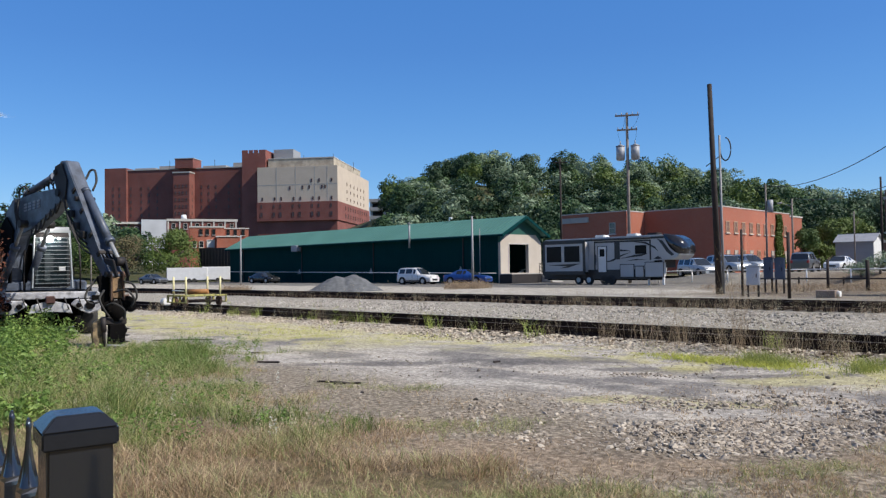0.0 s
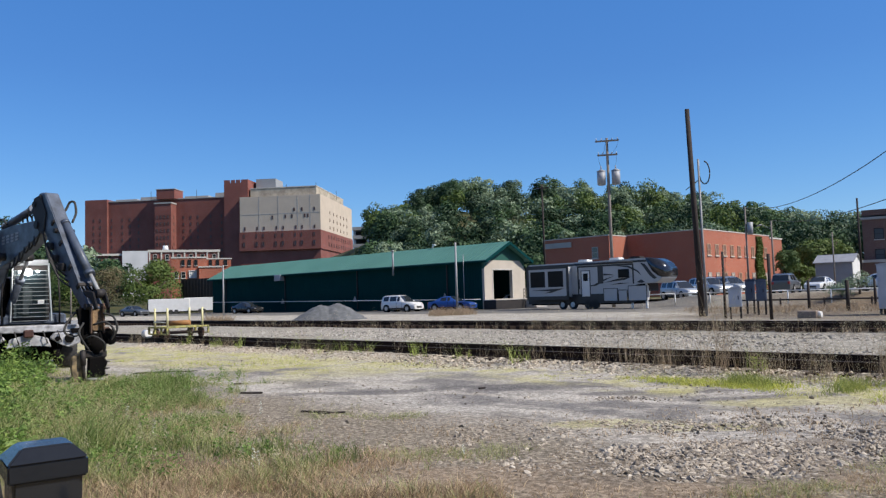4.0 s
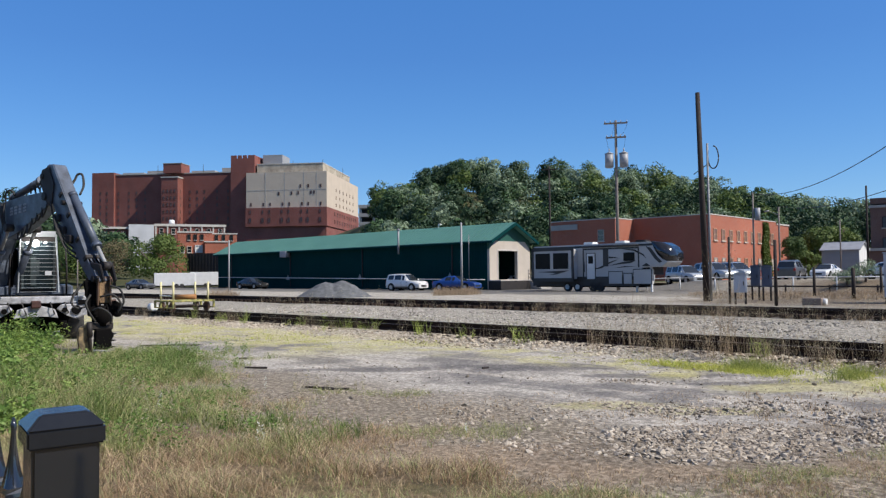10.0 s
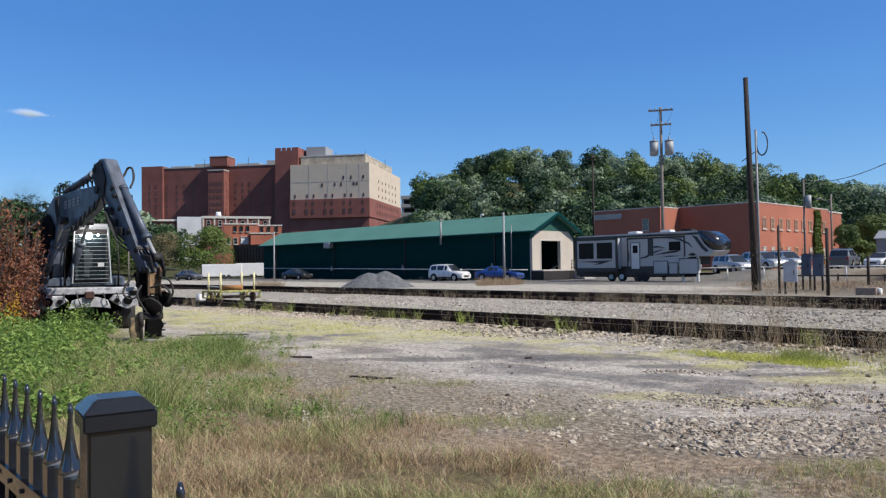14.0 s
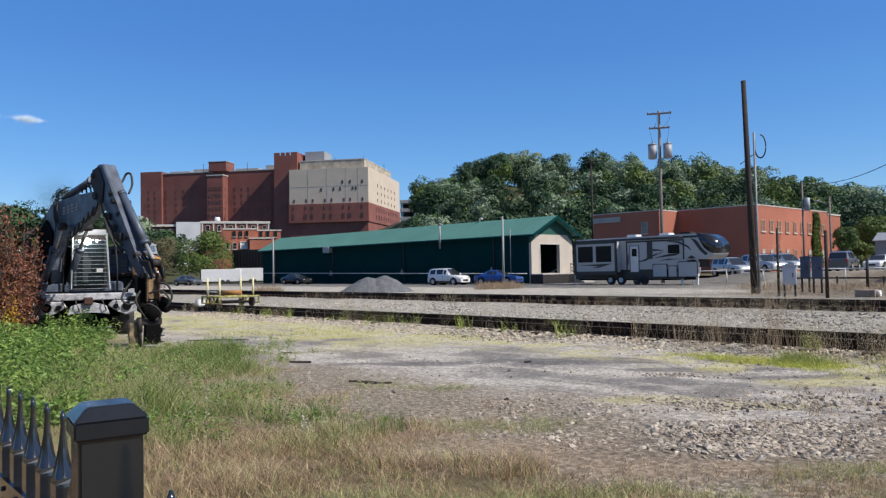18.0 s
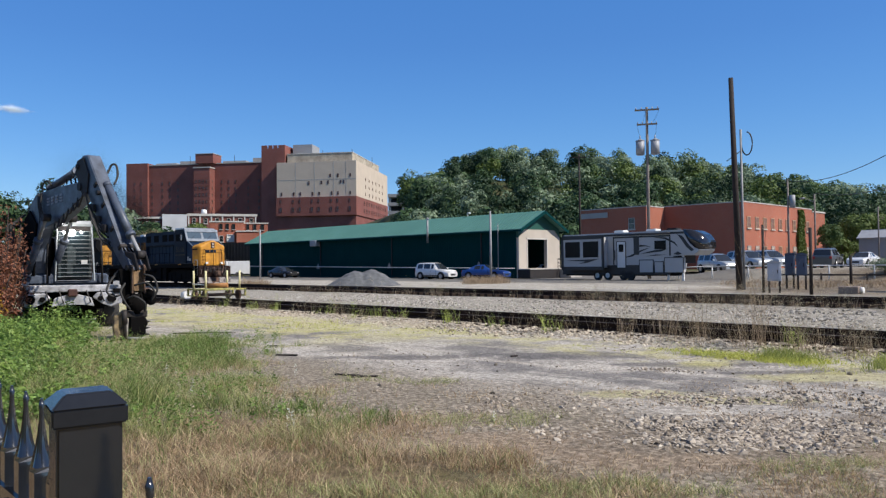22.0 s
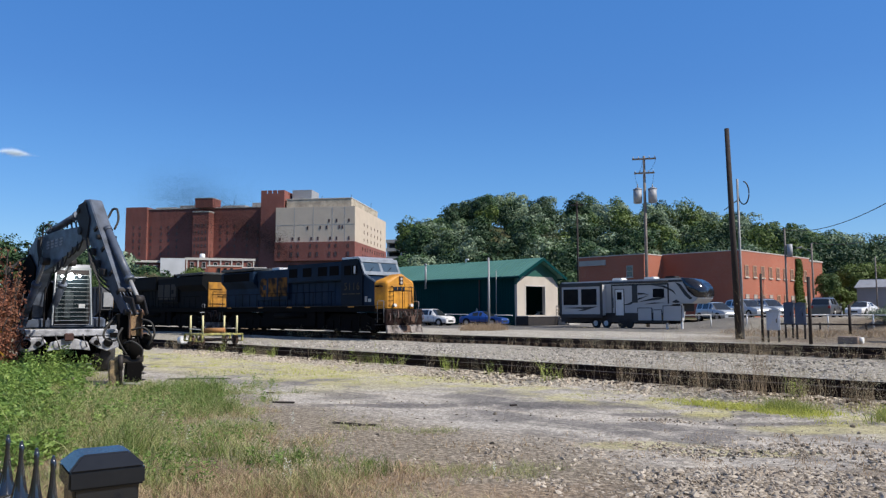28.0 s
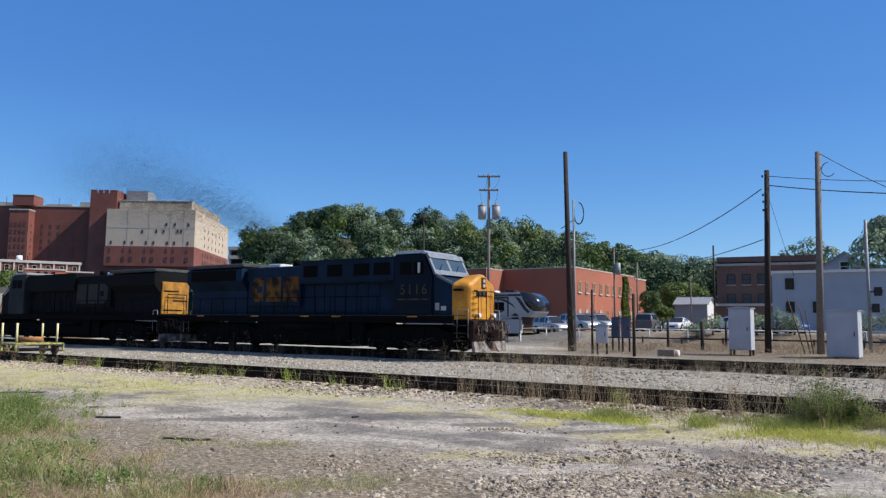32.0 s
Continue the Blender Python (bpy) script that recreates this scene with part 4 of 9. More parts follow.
def debris():
    bm = B()
    prism(bm, ((-0.75, -0.1), (-0.2, -0.16), (0.7, -0.1), (0.78, 0.05), (0.1, 0.14), (-0.6, 0.1)), 0.0, 0.02, "z")
    solid("steel_plate", bm, M_TIE, "dark oily steel plate lying on the moss", "plate", pose(-6.5, 18.7, gh(-6.5, 18.7) + 0.0, 0, 0, 0))
    for i, (x, y, l, rz, w) in enumerate(((-3.25, 13.8, 0.42, -8, 0.04), (-1.7, 11.2, 0.5, -25, 0.04), (-1.45, 11.05, 0.4, 5, 0.035), (-3.9, 15.4, 0.16, 30, 0.06), (0.9, 13.4, 0.14, 30, 0.05))):
        bm = B()
        box(bm, -l / 2, l / 2, -w / 2, w / 2, 0.0, 0.035)
        soften(bm, 0.01)
        solid("wood_scrap", bm, M_POLE_DARK, "dark weathered scrap of wood on the dirt", "scrap wood", pose(x, y, gh(x, y), 0, 0, rz), "scraps of wood")


debris()


# ---- buildings ----
def wall_box(parent, name, x0, x1, y0, y1, z0, z1, material, label=""):
    bm = B()
    box(bm, x0, x1, y0, y1, z0, z1)
    return part(name, bm, material, parent, label)


def window_mesh(w, h, frame_mat, rails=1, depth=0.12, fr_w=0.09, sill=True, pane=None):
    """Meshes of a window in the x-z plane that looks towards -y: frame, pane, sill."""
    bm = B()
    a = fr_w
    box(bm, -w / 2, w / 2, -depth, 0, h - a, h)
    box(bm, -w / 2, w / 2, -depth, 0, 0, a)
    box(bm, -w / 2, -w / 2 + a, -depth, 0, a, h - a)
    box(bm, w / 2 - a, w / 2, -depth, 0, a, h - a)
    for i in range(rails):
        z = h * (i + 1) / (rails + 1)
        box(bm, -w / 2 + a, w / 2 - a, -depth * 0.7, 0, z - a * 0.3, z + a * 0.3)
    f = mesh_of("window_frame", bm, frame_mat)
    bm = B()
    box(bm, -w / 2 + a, w / 2 - a, -depth * 0.35, -0.004, a, h - a)
    g = mesh_of("pane", bm, pane or M_GLASS)
    k = None
    if sill:
        bm = B()
        box(bm, -w / 2 - 0.08, w / 2 + 0.08, -depth - 0.08, 0, -0.12, 0)
        k = mesh_of("window_sill", bm, M_STONE)
    return f, g, k


def put_window(parent, meshes, m):
    f, g, k = meshes
    w = same("window", f, parent, m)
    same("pane", g, w, Matrix())
    if k:
        same("window_sill", k, w, Matrix())
    return w


def green_shed():
    L, W, H, R = 53.0, 6.7, 4.95, 6.75
    z0 = 0.25
    t = thing("freight_shed", "long green metal freight shed with a cream block gable end", "shed", fr(-49.0, 57.9, z0))
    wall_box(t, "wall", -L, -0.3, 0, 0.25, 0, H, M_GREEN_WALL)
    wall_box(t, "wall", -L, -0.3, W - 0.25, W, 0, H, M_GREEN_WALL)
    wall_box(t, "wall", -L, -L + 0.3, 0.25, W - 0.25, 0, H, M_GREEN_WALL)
    bm = B()
    for a, b, c, d in ((0, 1.35, 0, 4.0), (4.55, W, 0, 4.0), (1.35, 4.55, 0, 1.0)):
        box(bm, -0.3, 0, a, b, c, d)
    prism(bm, ((0, 4.0), (W, 4.0), (W, 4.1), (W - 0.9, H), (0.9, H), (0, 4.1)), -0.3, 0, "x")
    part("gable_wall", bm, M_CREAM, t, "cream painted block wall")
    bm = B()
    prism(bm, ((0, 4.1), (0.9, H), (W - 0.9, H), (W, 4.1), (W, H + 0.1), (W / 2, R), (0, H + 0.1)), -0.32, -0.04, "x")
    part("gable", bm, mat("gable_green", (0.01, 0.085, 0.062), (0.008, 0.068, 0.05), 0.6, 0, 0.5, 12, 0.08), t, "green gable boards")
    # a dark panel stands for the unlit room behind the doorway
    wall_box(t, "dark_inside_panel", -3.5, -3.3, 0.9, 5.0, 0.9, 4.4, M_STEEL_DARK, "dark panel standing for the unlit inside of the shed")
    for y in (1.3, 4.55):
        wall_box(t, "door_jamb", -0.35, 0.04, y - 0.06, y + 0.06, 1.0, 4.05, M_STONE)
    wall_box(t, "door_lintel", -0.35, 0.04, 1.2, 4.65, 3.95, 4.1, M_STONE)
    for sgn in (-1, 1):
        bm = B()
        ye = W / 2 + sgn * (W / 2 + 0.55)
        ze = H - 0.12
        prism(bm, ((W / 2, R + 0.02), (ye, ze), (ye, ze + 0.1), (W / 2, R + 0.16)), -L - 0.6, 0.75, "x")
        roof = part("roof", bm, M_GREEN_ROOF, t, "green standing seam roof")
        bm = B()
        x = -L - 0.5
        while x < 0.7:
            a, b = Vector((x, W / 2, R + 0.18)), Vector((x, ye, ze + 0.12))
            beam(bm, a, b, 0.035, 0.05)
            x += 0.61
        part("roof_seam", bm, M_GREEN_ROOF, roof)
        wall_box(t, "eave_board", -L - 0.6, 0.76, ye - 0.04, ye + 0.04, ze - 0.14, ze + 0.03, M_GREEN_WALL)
    for sgn in (-1, 1):
        bm = B()
        ye = W / 2 + sgn * (W / 2 + 0.55)
        beam(bm, (0.77, W / 2, R + 0.0), (0.77, ye, H - 0.16), 0.06, 0.28)
        part("barge_board", bm, M_GREEN_WALL, t)
    # ribs of the siding
    bm = B()
    box(bm, -0.02, 0.02, -0.025, 0, 0.05, H - 0.05)
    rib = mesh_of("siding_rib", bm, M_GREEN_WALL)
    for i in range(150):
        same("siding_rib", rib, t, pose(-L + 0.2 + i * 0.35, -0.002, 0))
    for x in (-49.1, -34.4, -19.7, -5.1):
        wall_box(t, "downpipe", x - 0.07, x + 0.07, -0.12, -0.03, 0.2, H - 0.1, M_STEEL_DARK, "dark downpipe")
    bm = B()
    rod(bm, (-L + 1, -0.5, 1.55), (-0.2, -0.5, 1.0), 0.045)
    part("pipe", bm, M_WHITE, t, "pale pipe along the wall")
    for x in (-49.1, -34.4, -19.7, -5.1):
        bm = B()
        prism(bm, ((x - 0.35, 1.1), (x + 0.35, 1.1), (x, 1.75)), -0.5, -0.42, "y")
        part("pipe_bracket", bm, M_GALV, t)
    bm = B()
    box(bm, -35.9, -34.5, -0.75, -0.03, 4.1, 4.9)
    soften(bm, 0.05)
    part("air_unit", bm, M_GREY, t, "grey air unit on the wall")
    bm = B()
    rod(bm, (-12.7, -0.7, 3.9), (-12.7, -0.7, 6.6), 0.11)
    rod(bm, (-12.7, -0.7, 6.6), (-12.7, -0.7, 6.75), 0.24, 0.08)
    part("flue", bm, M_GALV, t, "metal flue pipe")
    bm = B()
    rod(bm, (-2.2, -0.65, 0.5), (-2.2, -0.65, 5.6), 0.04)
    part("conduit", bm, M_GALV, t)
    bm = B()
    rod(bm, (-10.3, 3.3, 6.8), (-10.3, 3.3, 7.3), 0.07)
    rod(bm, (-10.3, 3.3, 7.25), (-9.9, 3.3, 7.25), 0.1)
    part("roof_vent", bm, M_WHITE, t)
    # loading platform with steps and rail at the gable
    # the dock runs the gable's full width as a dark base
    wall_box(t, "dock", 0.0, 1.6, -0.2, W - 0.2, 0, 0.86, M_STEEL_DARK, "dark dock drawn across the gable as its base")
    wall_box(t, "dock_top", 0.0, 1.65, -0.25, W - 0.15, 0.864, 0.95, M_CONCRETE)
    bm = B()
    for i in range(5):
        box(bm, 1.6 + i * 0.28, 1.88 + i * 0.28, 4.6, W - 0.3, 0, 0.95 - (i + 1) * 0.16)
    part("dock_steps", bm, M_CONCRETE, t)
    bm = B()
    for z in (1.25, 1.6, 1.95):
        rod(bm, (1.5, 4.4, z), (1.5, W, z), 0.03)
        rod(bm, (1.5, 4.4, z), (3.0, 4.4, z - 0.95), 0.03)
    for p in ((1.5, 4.4, 0.9, 2.0), (3.0, 4.4, 0.0, 1.1), (1.5, W, 0.9, 2.0)):
        rod(bm, p[:3], (p[0], p[1], p[3]), 0.035)
    part("dock_rail", bm, M_POLE_GREY, t, "weathered wooden handrail")


green_shed()


def hospital():
    """Local x to the left along the front, y to the back, from the front corner of the pale block."""
    ox, oy = polar(-8.08, 380)
    t = thing("hospital_block", "large red brick hospital with a pale tan upper wing", "building", pose(ox, oy, 0, 0, 0, -7.2))
    # local x is right here, so the long front runs to negative x
    wall_box(t, "wall", -41.5, 0, 0, 69, 0, 37.0, M_BRICK_FAR)
    wall_box(t, "upper_wall", -41.5, 0.3, -0.3, 69.3, 37.0, 54.9, M_TAN, "tan panelled upper storeys")
    wall_box(t, "soffit", -41.5, 0.6, -1.4, 69.6, 27.4, 36.9, M_BRICK_FAR, "overhanging brick storeys")
    wall_box(t, "parapet_storey", -37, -2.5, 3.0, 60, 54.9, 59.4, mat("streaked_panel", (0.50, 0.44, 0.34), (0.27, 0.23, 0.18), 0.85, 0, 0.25, 1.5, 0.1, 0.18))
    wall_box(t, "coping", -37.2, -2.3, 2.8, 60.2, 59.4, 59.8, M_STONE)
    wall_box(t, "tower", -50.6, -38.0, 2.0, 18, 0, 62.8, M_BRICK_FAR, "red brick stair tower")
    for x0, x1 in ((-50.6, -47.6), (-46.9, -44.9), (-44.2, -42.2), (-41.5, -38.0)):
        wall_box(t, "merlon", x0, x1, 2.0, 2.8, 62.8, 64.4, M_BRICK_FAR)
    for y0, y1 in ((2.8, 8.0), (8.7, 12.5), (13.2, 18.0)):
        wall_box(t, "merlon", -38.8, -38.0, y0, y1, 62.8, 64.4, M_BRICK_FAR)
    wall_box(t, "plant_room", -36.5, -26.0, 10, 22, 59.6, 65.5, M_GALV, "grey metal plant room")
    wall_box(t, "long_wing", -131, -50.6, 14, 30, 0, 57.4, M_BRICK_FAR)
    wall_box(t, "wing_coping", -131.3, -50.6, 13.7, 30.2, 57.4, 57.9, M_CONCRETE)
    wall_box(t, "wing_end", -132.5, -120, 12.5, 26, 0, 58.8, M_BRICK_FAR)
    wall_box(t, "bay", -91.0, -82.0, 8.0, 14, 0, 54.6, M_BRICK_FAR, "projecting brick bay")
    wall_box(t, "bay_coping", -91.3, -81.7, 7.7, 14, 54.6, 55.3, M_CONCRETE)
    wall_box(t, "penthouse", -91.0, -81.0, 10, 20, 57.5, 62.4, M_BRICK_FAR)
    wall_box(t, "penthouse_coping", -91.3, -80.7, 9.8, 20.2, 62.4, 62.7, M_CONCRETE)
    bm = B()
    for x in (-31.5, -21.5, -11.5, -5.0):
        box(bm, x - 0.16, x + 0.16, -0.36, -0.29, 37.2, 54.8)
    box(bm, -41.4, 0.2, -0.36, -0.29, 45.6, 45.9)
    part("panel_joint", bm, M_CONCRETE, t)
    # distance haze is put into the brick-like brown of frames and panes
    brown = mat("brown_window_frame", (0.12, 0.055, 0.042), (0.09, 0.04, 0.03), 0.8)
    dusty = glass_like("far_hazy_glass", (0.085, 0.05, 0.045), 0.5)
    big = window_mesh(1.25, 2.2, brown, 1, 0.15, 0.1, False, dusty)
    small = window_mesh(0.8, 1.7, brown, 0, 0.12, 0.08, False, dusty)
    cols = (-39.0, -32.5, -29.0, -22.5, -19.0, -12.5, -9.2, -2.8)
    for x in cols:
        put_window(t, big, pose(x, -1.42, 29.6))
        put_window(t, small, pose(x, -1.42, 34.0))
        put_window(t, small, pose(x, -0.32, 37.8))
    for x, z in ((-24.5, 43.2), (-17.8, 43.4), (-14.4, 43.4), (-13.2, 46.8), (-9.2, 46.8), (-7.8, 43.5), (-6.2, 43.5), (-2.8, 46.8)):
        put_window(t, small, pose(x, -0.32, z))
    for z in (29.2, 33.2):
        for i in range(10):
            put_window(t, big, pose(0.62, 14 + i * 5.3, z, 0, 0, 90))
    for z in (38.5, 42.4, 46.3):
        for i in range(6):
            put_window(t, small, pose(0.32, 18 + i * 7.6, z, 0, 0, 90))
    for z in (25.2, 28.8, 32.4, 36.0, 39.6, 43.2, 46.8):
        for x in (-127.5, -123.8, -118.2, -112.2, -107.9, -103.1):
            put_window(t, small, pose(x, 13.98 if x > -120 else 12.48, z))
        for x in (-89.6, -87.6, -85.6, -83.6):
            put_window(t, small, pose(x, 7.98, z))
        put_window(t, small, pose(-81.98, 11, z, 0, 0, 90))
        for x in (-78, -74, -70, -63, -57):
            put_window(t, small, pose(x, 13.98, z))
    # roof clutter of the long wing
    for x0, x1, h in ((-118, -106, 1.6), (-104, -93, 2.4), (-79, -66, 1.8), (-62, -52, 3.0)):
        wall_box(t, "roof_plant", x0, x1, 18, 26, 57.6, 57.6 + h, M_CONCRETE, "pale rooftop plant")
    for x, y0 in ((-97, 16), (-72, 17), (-4, 8), (-1.5, 40), (-20, 9)):
        bm = B()
        rod(bm, (x, y0, 57), (x, y0, 62.5 if x < -50 else 62.0), 0.12, seg=6)
        part("mast", bm, M_STEEL_DARK, t)
    # low wings in front
    f = window_mesh(1.1, 1.7, M_STONE, 1, 0.3)
    w = thing("hospital_annex", "low brick annex with pale roof edges and a white block", "building", pose(*polar(-24.6, 235), 0, 0, 0, 20))
    wall_box(w, "wall", -6, 10.8, 0.8, 14, 0, 16.1, M_BRICK_FAR)
    wall_box(w, "roof_edge", -6.3, 10.8, 0.2, 14.2, 16.1, 16.7, M_STONE, "pale roof edge")
    for i in range(5):
        put_window(w, f, pose(-0.6 + i * 2.5, 0.79, 13.6))
    wall_box(w, "white_block", 10.8, 17.6, -0.6, 12, 0, 17.4, mat("grey_white_render", (0.55, 0.56, 0.57), (0.45, 0.46, 0.47), 0.8, 0, 0.4), "pale rendered block")
    wall_box(w, "upper_wall", 17.6, 37.5, 0, 14, 0, 17.0, M_BRICK_FAR)
    wall_box(w, "upper_coping", 17.6, 37.8, -0.4, 14.2, 17.0, 17.7, M_STONE)
    for i in range(6):
        put_window(w, f, pose(19.6 + i * 3.3, -0.01, 14.7))
    for i in range(7):
        wall_box(w, "pilaster", 17.9 + i * 3.2, 18.3 + i * 3.2, -0.3, 0, 12, 17.0, M_STONE)
    bm = B()
    rod(bm, (22.5, 4, 17.7), (22.5, 4, 19.2), 0.9, 0.7, 12)
    part("roof_fan", bm, M_WHITE, w, "white roof fan")
    w = thing("brick_annex", "orange brick building with white window frames", "building", pose(*polar(-18.73, 205), 0, 0, 0, 17))
    wall_box(w, "wall", 0, 8.6, 0, 16, 0, 13.5, M_BRICK)
    wall_box(w, "coping", -0.15, 8.6, -0.15, 16.2, 13.5, 13.85, M_STONE)
    wall_box(w, "side_block", 8.6, 14.8, 1.0, 12, 0, 13.2, M_BRICK)
    wall_box(w, "side_coping", 8.6, 14.95, 0.85, 12.2, 13.2, 13.5, M_STONE)
    wall_box(w, "porch", 6.7, 12.2, -3.0, 0, 0, 10.9, M_BRICK)
    wall_box(w, "porch_roof", 6.5, 12.4, -3.2, 0, 10.9, 11.2, M_STONE)
    narrow = window_mesh(0.8, 1.5, M_STEEL_DARK, 1, 0.2, 0.09)
    for x in (2.8, 4.4, 6.0):
        put_window(w, narrow, pose(x, -0.01, 11.6))
    for x in (1.2, 2.9):
        put_window(w, f, pose(x, -0.01, 8.3))
    put_window(w, window_mesh(1.9, 1.9, M_WHITE, 1, 0.3, 0.12, True, glass_like("white_blind", (0.6, 0.6, 0.58), 0.6)), pose(5.2, -0.02, 8.4))
    for x in (9.6, 11.4, 13.4):
        put_window(w, narrow, pose(x, 0.99, 11.5))
    g = thing("parking_deck", "grey concrete parking deck behind trees", "building", pose(*polar(-5.3, 300), 0, 0, 0, -7))
    for i in range(6):
        wall_box(g, "deck", -2, 26, 0, 20, 12 + i * 3.4, 13.3 + i * 3.4, M_CONCRETE)
    for i in range(6):
        wall_box(g, "pier", -1.8 + i * 5.4, -1.0 + i * 5.4, 0.4, 1.4, 0, 30, M_CONCRETE)
    wall_box(g, "core", -2, 26, 6, 19, 0, 30, M_STEEL_DARK)


hospital()


def brick_offices():
    t = thing("brick_office_building", "two-storey orange-red brick building with flat roof", "building", fr(-40.2, 89.4, 0.8))
    wall_box(t, "wall", -10.5, 0, 0, 22, 0, 8.15, M_BRICK)
    wall_box(t, "wall_coping", -10.55, 0.06, -0.06, 22.1, 8.15, 8.27, M_STONE)
    wall_box(t, "wing_wall", -20.5, -10.5, -4.5, 22, 0, 8.05, M_BRICK)
    wall_box(t, "wing_coping", -20.55, -10.45, -4.56, 22.1, 8.05, 8.17, M_STONE)
    wall_box(t, "sign_band", -20.4, -16.2, -4.7, -4.5, 6.9, 7.6, M_CONCRETE)
    wall_box(t, "annex_wall", -4, 0.0, 22, 27, 0, 7.8, M_BRICK)
    wall_box(t, "annex_coping", -4.1, 0.1, 22.1, 27.1, 7.8, 8.0, M_STONE)
    f = window_mesh(1.0, 1.45, mat("tan_window_frame", (0.50, 0.36, 0.24), (0.42, 0.28, 0.18), 0.8), 1, 0.06, 0.09, True, glass_like("dusty_blind", (0.20, 0.11, 0.08), 0.4))
    blind = window_mesh(1.0, 1.45, M_CONCRETE, 1, 0.06, 0.09, True, glass_like("pale_blind", (0.45, 0.38, 0.32), 0.6))
    for z in (1.4, 5.0):
        for i in range(9):
            put_window(t, blind if z < 2 and i in (0, 1, 3, 6, 8) else f, pose(0.02, 1.5 + i * 2.35, z, 0, 0, 90))
    put_window(t, window_mesh(0.95, 1.5, M_CONCRETE, 1, 0.06, 0.09, True), pose(-12.6, -4.52, 5.2))
    bm = B()
    box(bm, 0, 0.12, 6.4, 7.5, 0, 2.3)
    part("door", bm, M_STEEL_DARK, t, "dark entrance door")


brick_offices()


def town_right():
    f = window_mesh(1.3, 1.7, M_STEEL_DARK, 1, 0.14, 0.09, True, glass_like("dull_pane", (0.045, 0.05, 0.055), 0.45))
    x, y = polar(30.4, 133)
    t = thing("brown_brick_building", "three-storey brown brick building with pale cornice", "building", pose(x, y, 0.8, 0, 0, -36))
    wall_box(t, "wall", 0, 15, 0, 14, 0, 11.0, M_BRICK_BROWN)
    wall_box(t, "cornice", -0.2, 15.2, -0.2, 14.2, 10.7, 11.1, M_CONCRETE)
    wall_box(t, "parapet", 0, 15, 0, 14, 11.3, 12.2, M_BRICK_BROWN)
    for z in (1.2, 4.4, 7.6):
        for i in range(6):
            put_window(t, f, pose(2.2 + i * 2.35, -0.01, z))
    wall_box(t, "porch", 0, 8.5, -4, 0, 0, 4.0, M_BRICK_BROWN)
    wall_box(t, "porch_roof", -0.3, 8.8, -4.3, 0, 4.0, 4.4, M_STONE)
    blue = mat("blue_siding", (0.40, 0.455, 0.53), (0.35, 0.40, 0.475), 0.6, 0, 0.8, 10)
    x, y = polar(34.0, 82)
    t = thing("blue_house", "two-storey pale blue sided house with flat roof", "house", pose(x, y, 0.7, 0, 0, -38))
    wall_box(t, "wall", 0, 14.0, 0, 9, 0, 6.2, blue)
    wall_box(t, "eave", -0.25, 14.25, -0.3, 9.2, 6.2, 6.45, M_WHITE, "white eave")
    bm = B()
    for i in range(30):
        box(bm, -0.02, 14.02, -0.025, 0, 0.2 + i * 0.19, 0.215 + i * 0.19)
    part("siding_lap", bm, blue, t)
    small = window_mesh(0.8, 1.1, M_STEEL_DARK, 1, 0.08, 0.06, False)
    for p in ((1.6, 4.6), (1.6, 2.3), (4.0, 2.3), (10.8, 4.6)):
        put_window(t, small, pose(p[0], -0.03, p[1]))
    grey = mat("grey_siding", (0.55, 0.57, 0.60), (0.48, 0.50, 0.53), 0.6, 0, 0.8, 10)
    x, y = polar(36.5, 104)
    t = thing("gabled_house", "grey house with a front gable and small window", "house", pose(x, y, 0.8, 0, 0, -38))
    wall_box(t, "wall", 0, 7.4, 0, 10, 0, 7.4, grey)
    bm = B()
    prism(bm, ((0, 7.4), (7.4, 7.4), (3.7, 9.9)), 0, 10, "y")
    part("gable", bm, grey, t)
    for sgn in (-1, 1):
        bm = B()
        beam(bm, (3.7, 5, 10.0), (3.7 + sgn * 4.2, 5, 7.15), 10.6, 0.16)
        part("roof", bm, M_GREY, t)
    put_window(t, window_mesh(1.2, 1.4, M_WHITE, 1, 0.14, 0.14), pose(3.7, -0.02, 7.5))
    x, y = polar(27.45, 112)
    t = thing("grey_cottage", "low grey sided house with a grey roof and white gable end", "house", pose(x, y, 0.8, 0, 0, -45))
    # long wall is greyed for its shade, the gable end whitened for sun
    siding = mat("shaded_grey_siding", (0.30, 0.33, 0.36), (0.25, 0.28, 0.31), 0.6, 0, 0.8, 10)
    wall_box(t, "wall", 0, 4.5, 0, 3.6, 0, 3.9, siding)
    bm = B()
    for i in range(18):
        box(bm, 0.0, 4.48, -0.025, 0, 0.2 + i * 0.2, 0.22 + i * 0.2)
    part("siding_lap", bm, siding, t)
    bm = B()
    prism(bm, ((0, 0.0), (3.6, 0.0), (3.6, 3.9), (1.8, 4.75), (0, 3.9)), 4.5, 4.56, "x")
    part("gable_end", bm, M_WHITE, t, "gable end whitened for the sun on it")
    for a, b in (((-0.35, 3.72), (1.85, 4.82)), ((3.95, 3.72), (1.75, 4.82))):
        bm = B()
        prism(bm, (a, b, (b[0], b[1] + 0.1), (a[0], a[1] + 0.1)), -0.2, 4.8, "x")
        part("roof", bm, M_GREY, t, "grey weathered roof")
    x, y = polar(-18.1, 138)
    t = thing("box_car", "dark parked railway box car", "rail car", pose(x, y, 0.1, 0, 0, RZ + 30))
    wall_box(t, "body", 0, 6.5, 0, 3, 1.0, 5.9, M_STEEL_DARK)
    for i in range(11):
        wall_box(t, "rib", 0.1 + i * 0.6, 0.2 + i * 0.6, -0.08, 0, 1.1, 5.8, M_STEEL_DARK)
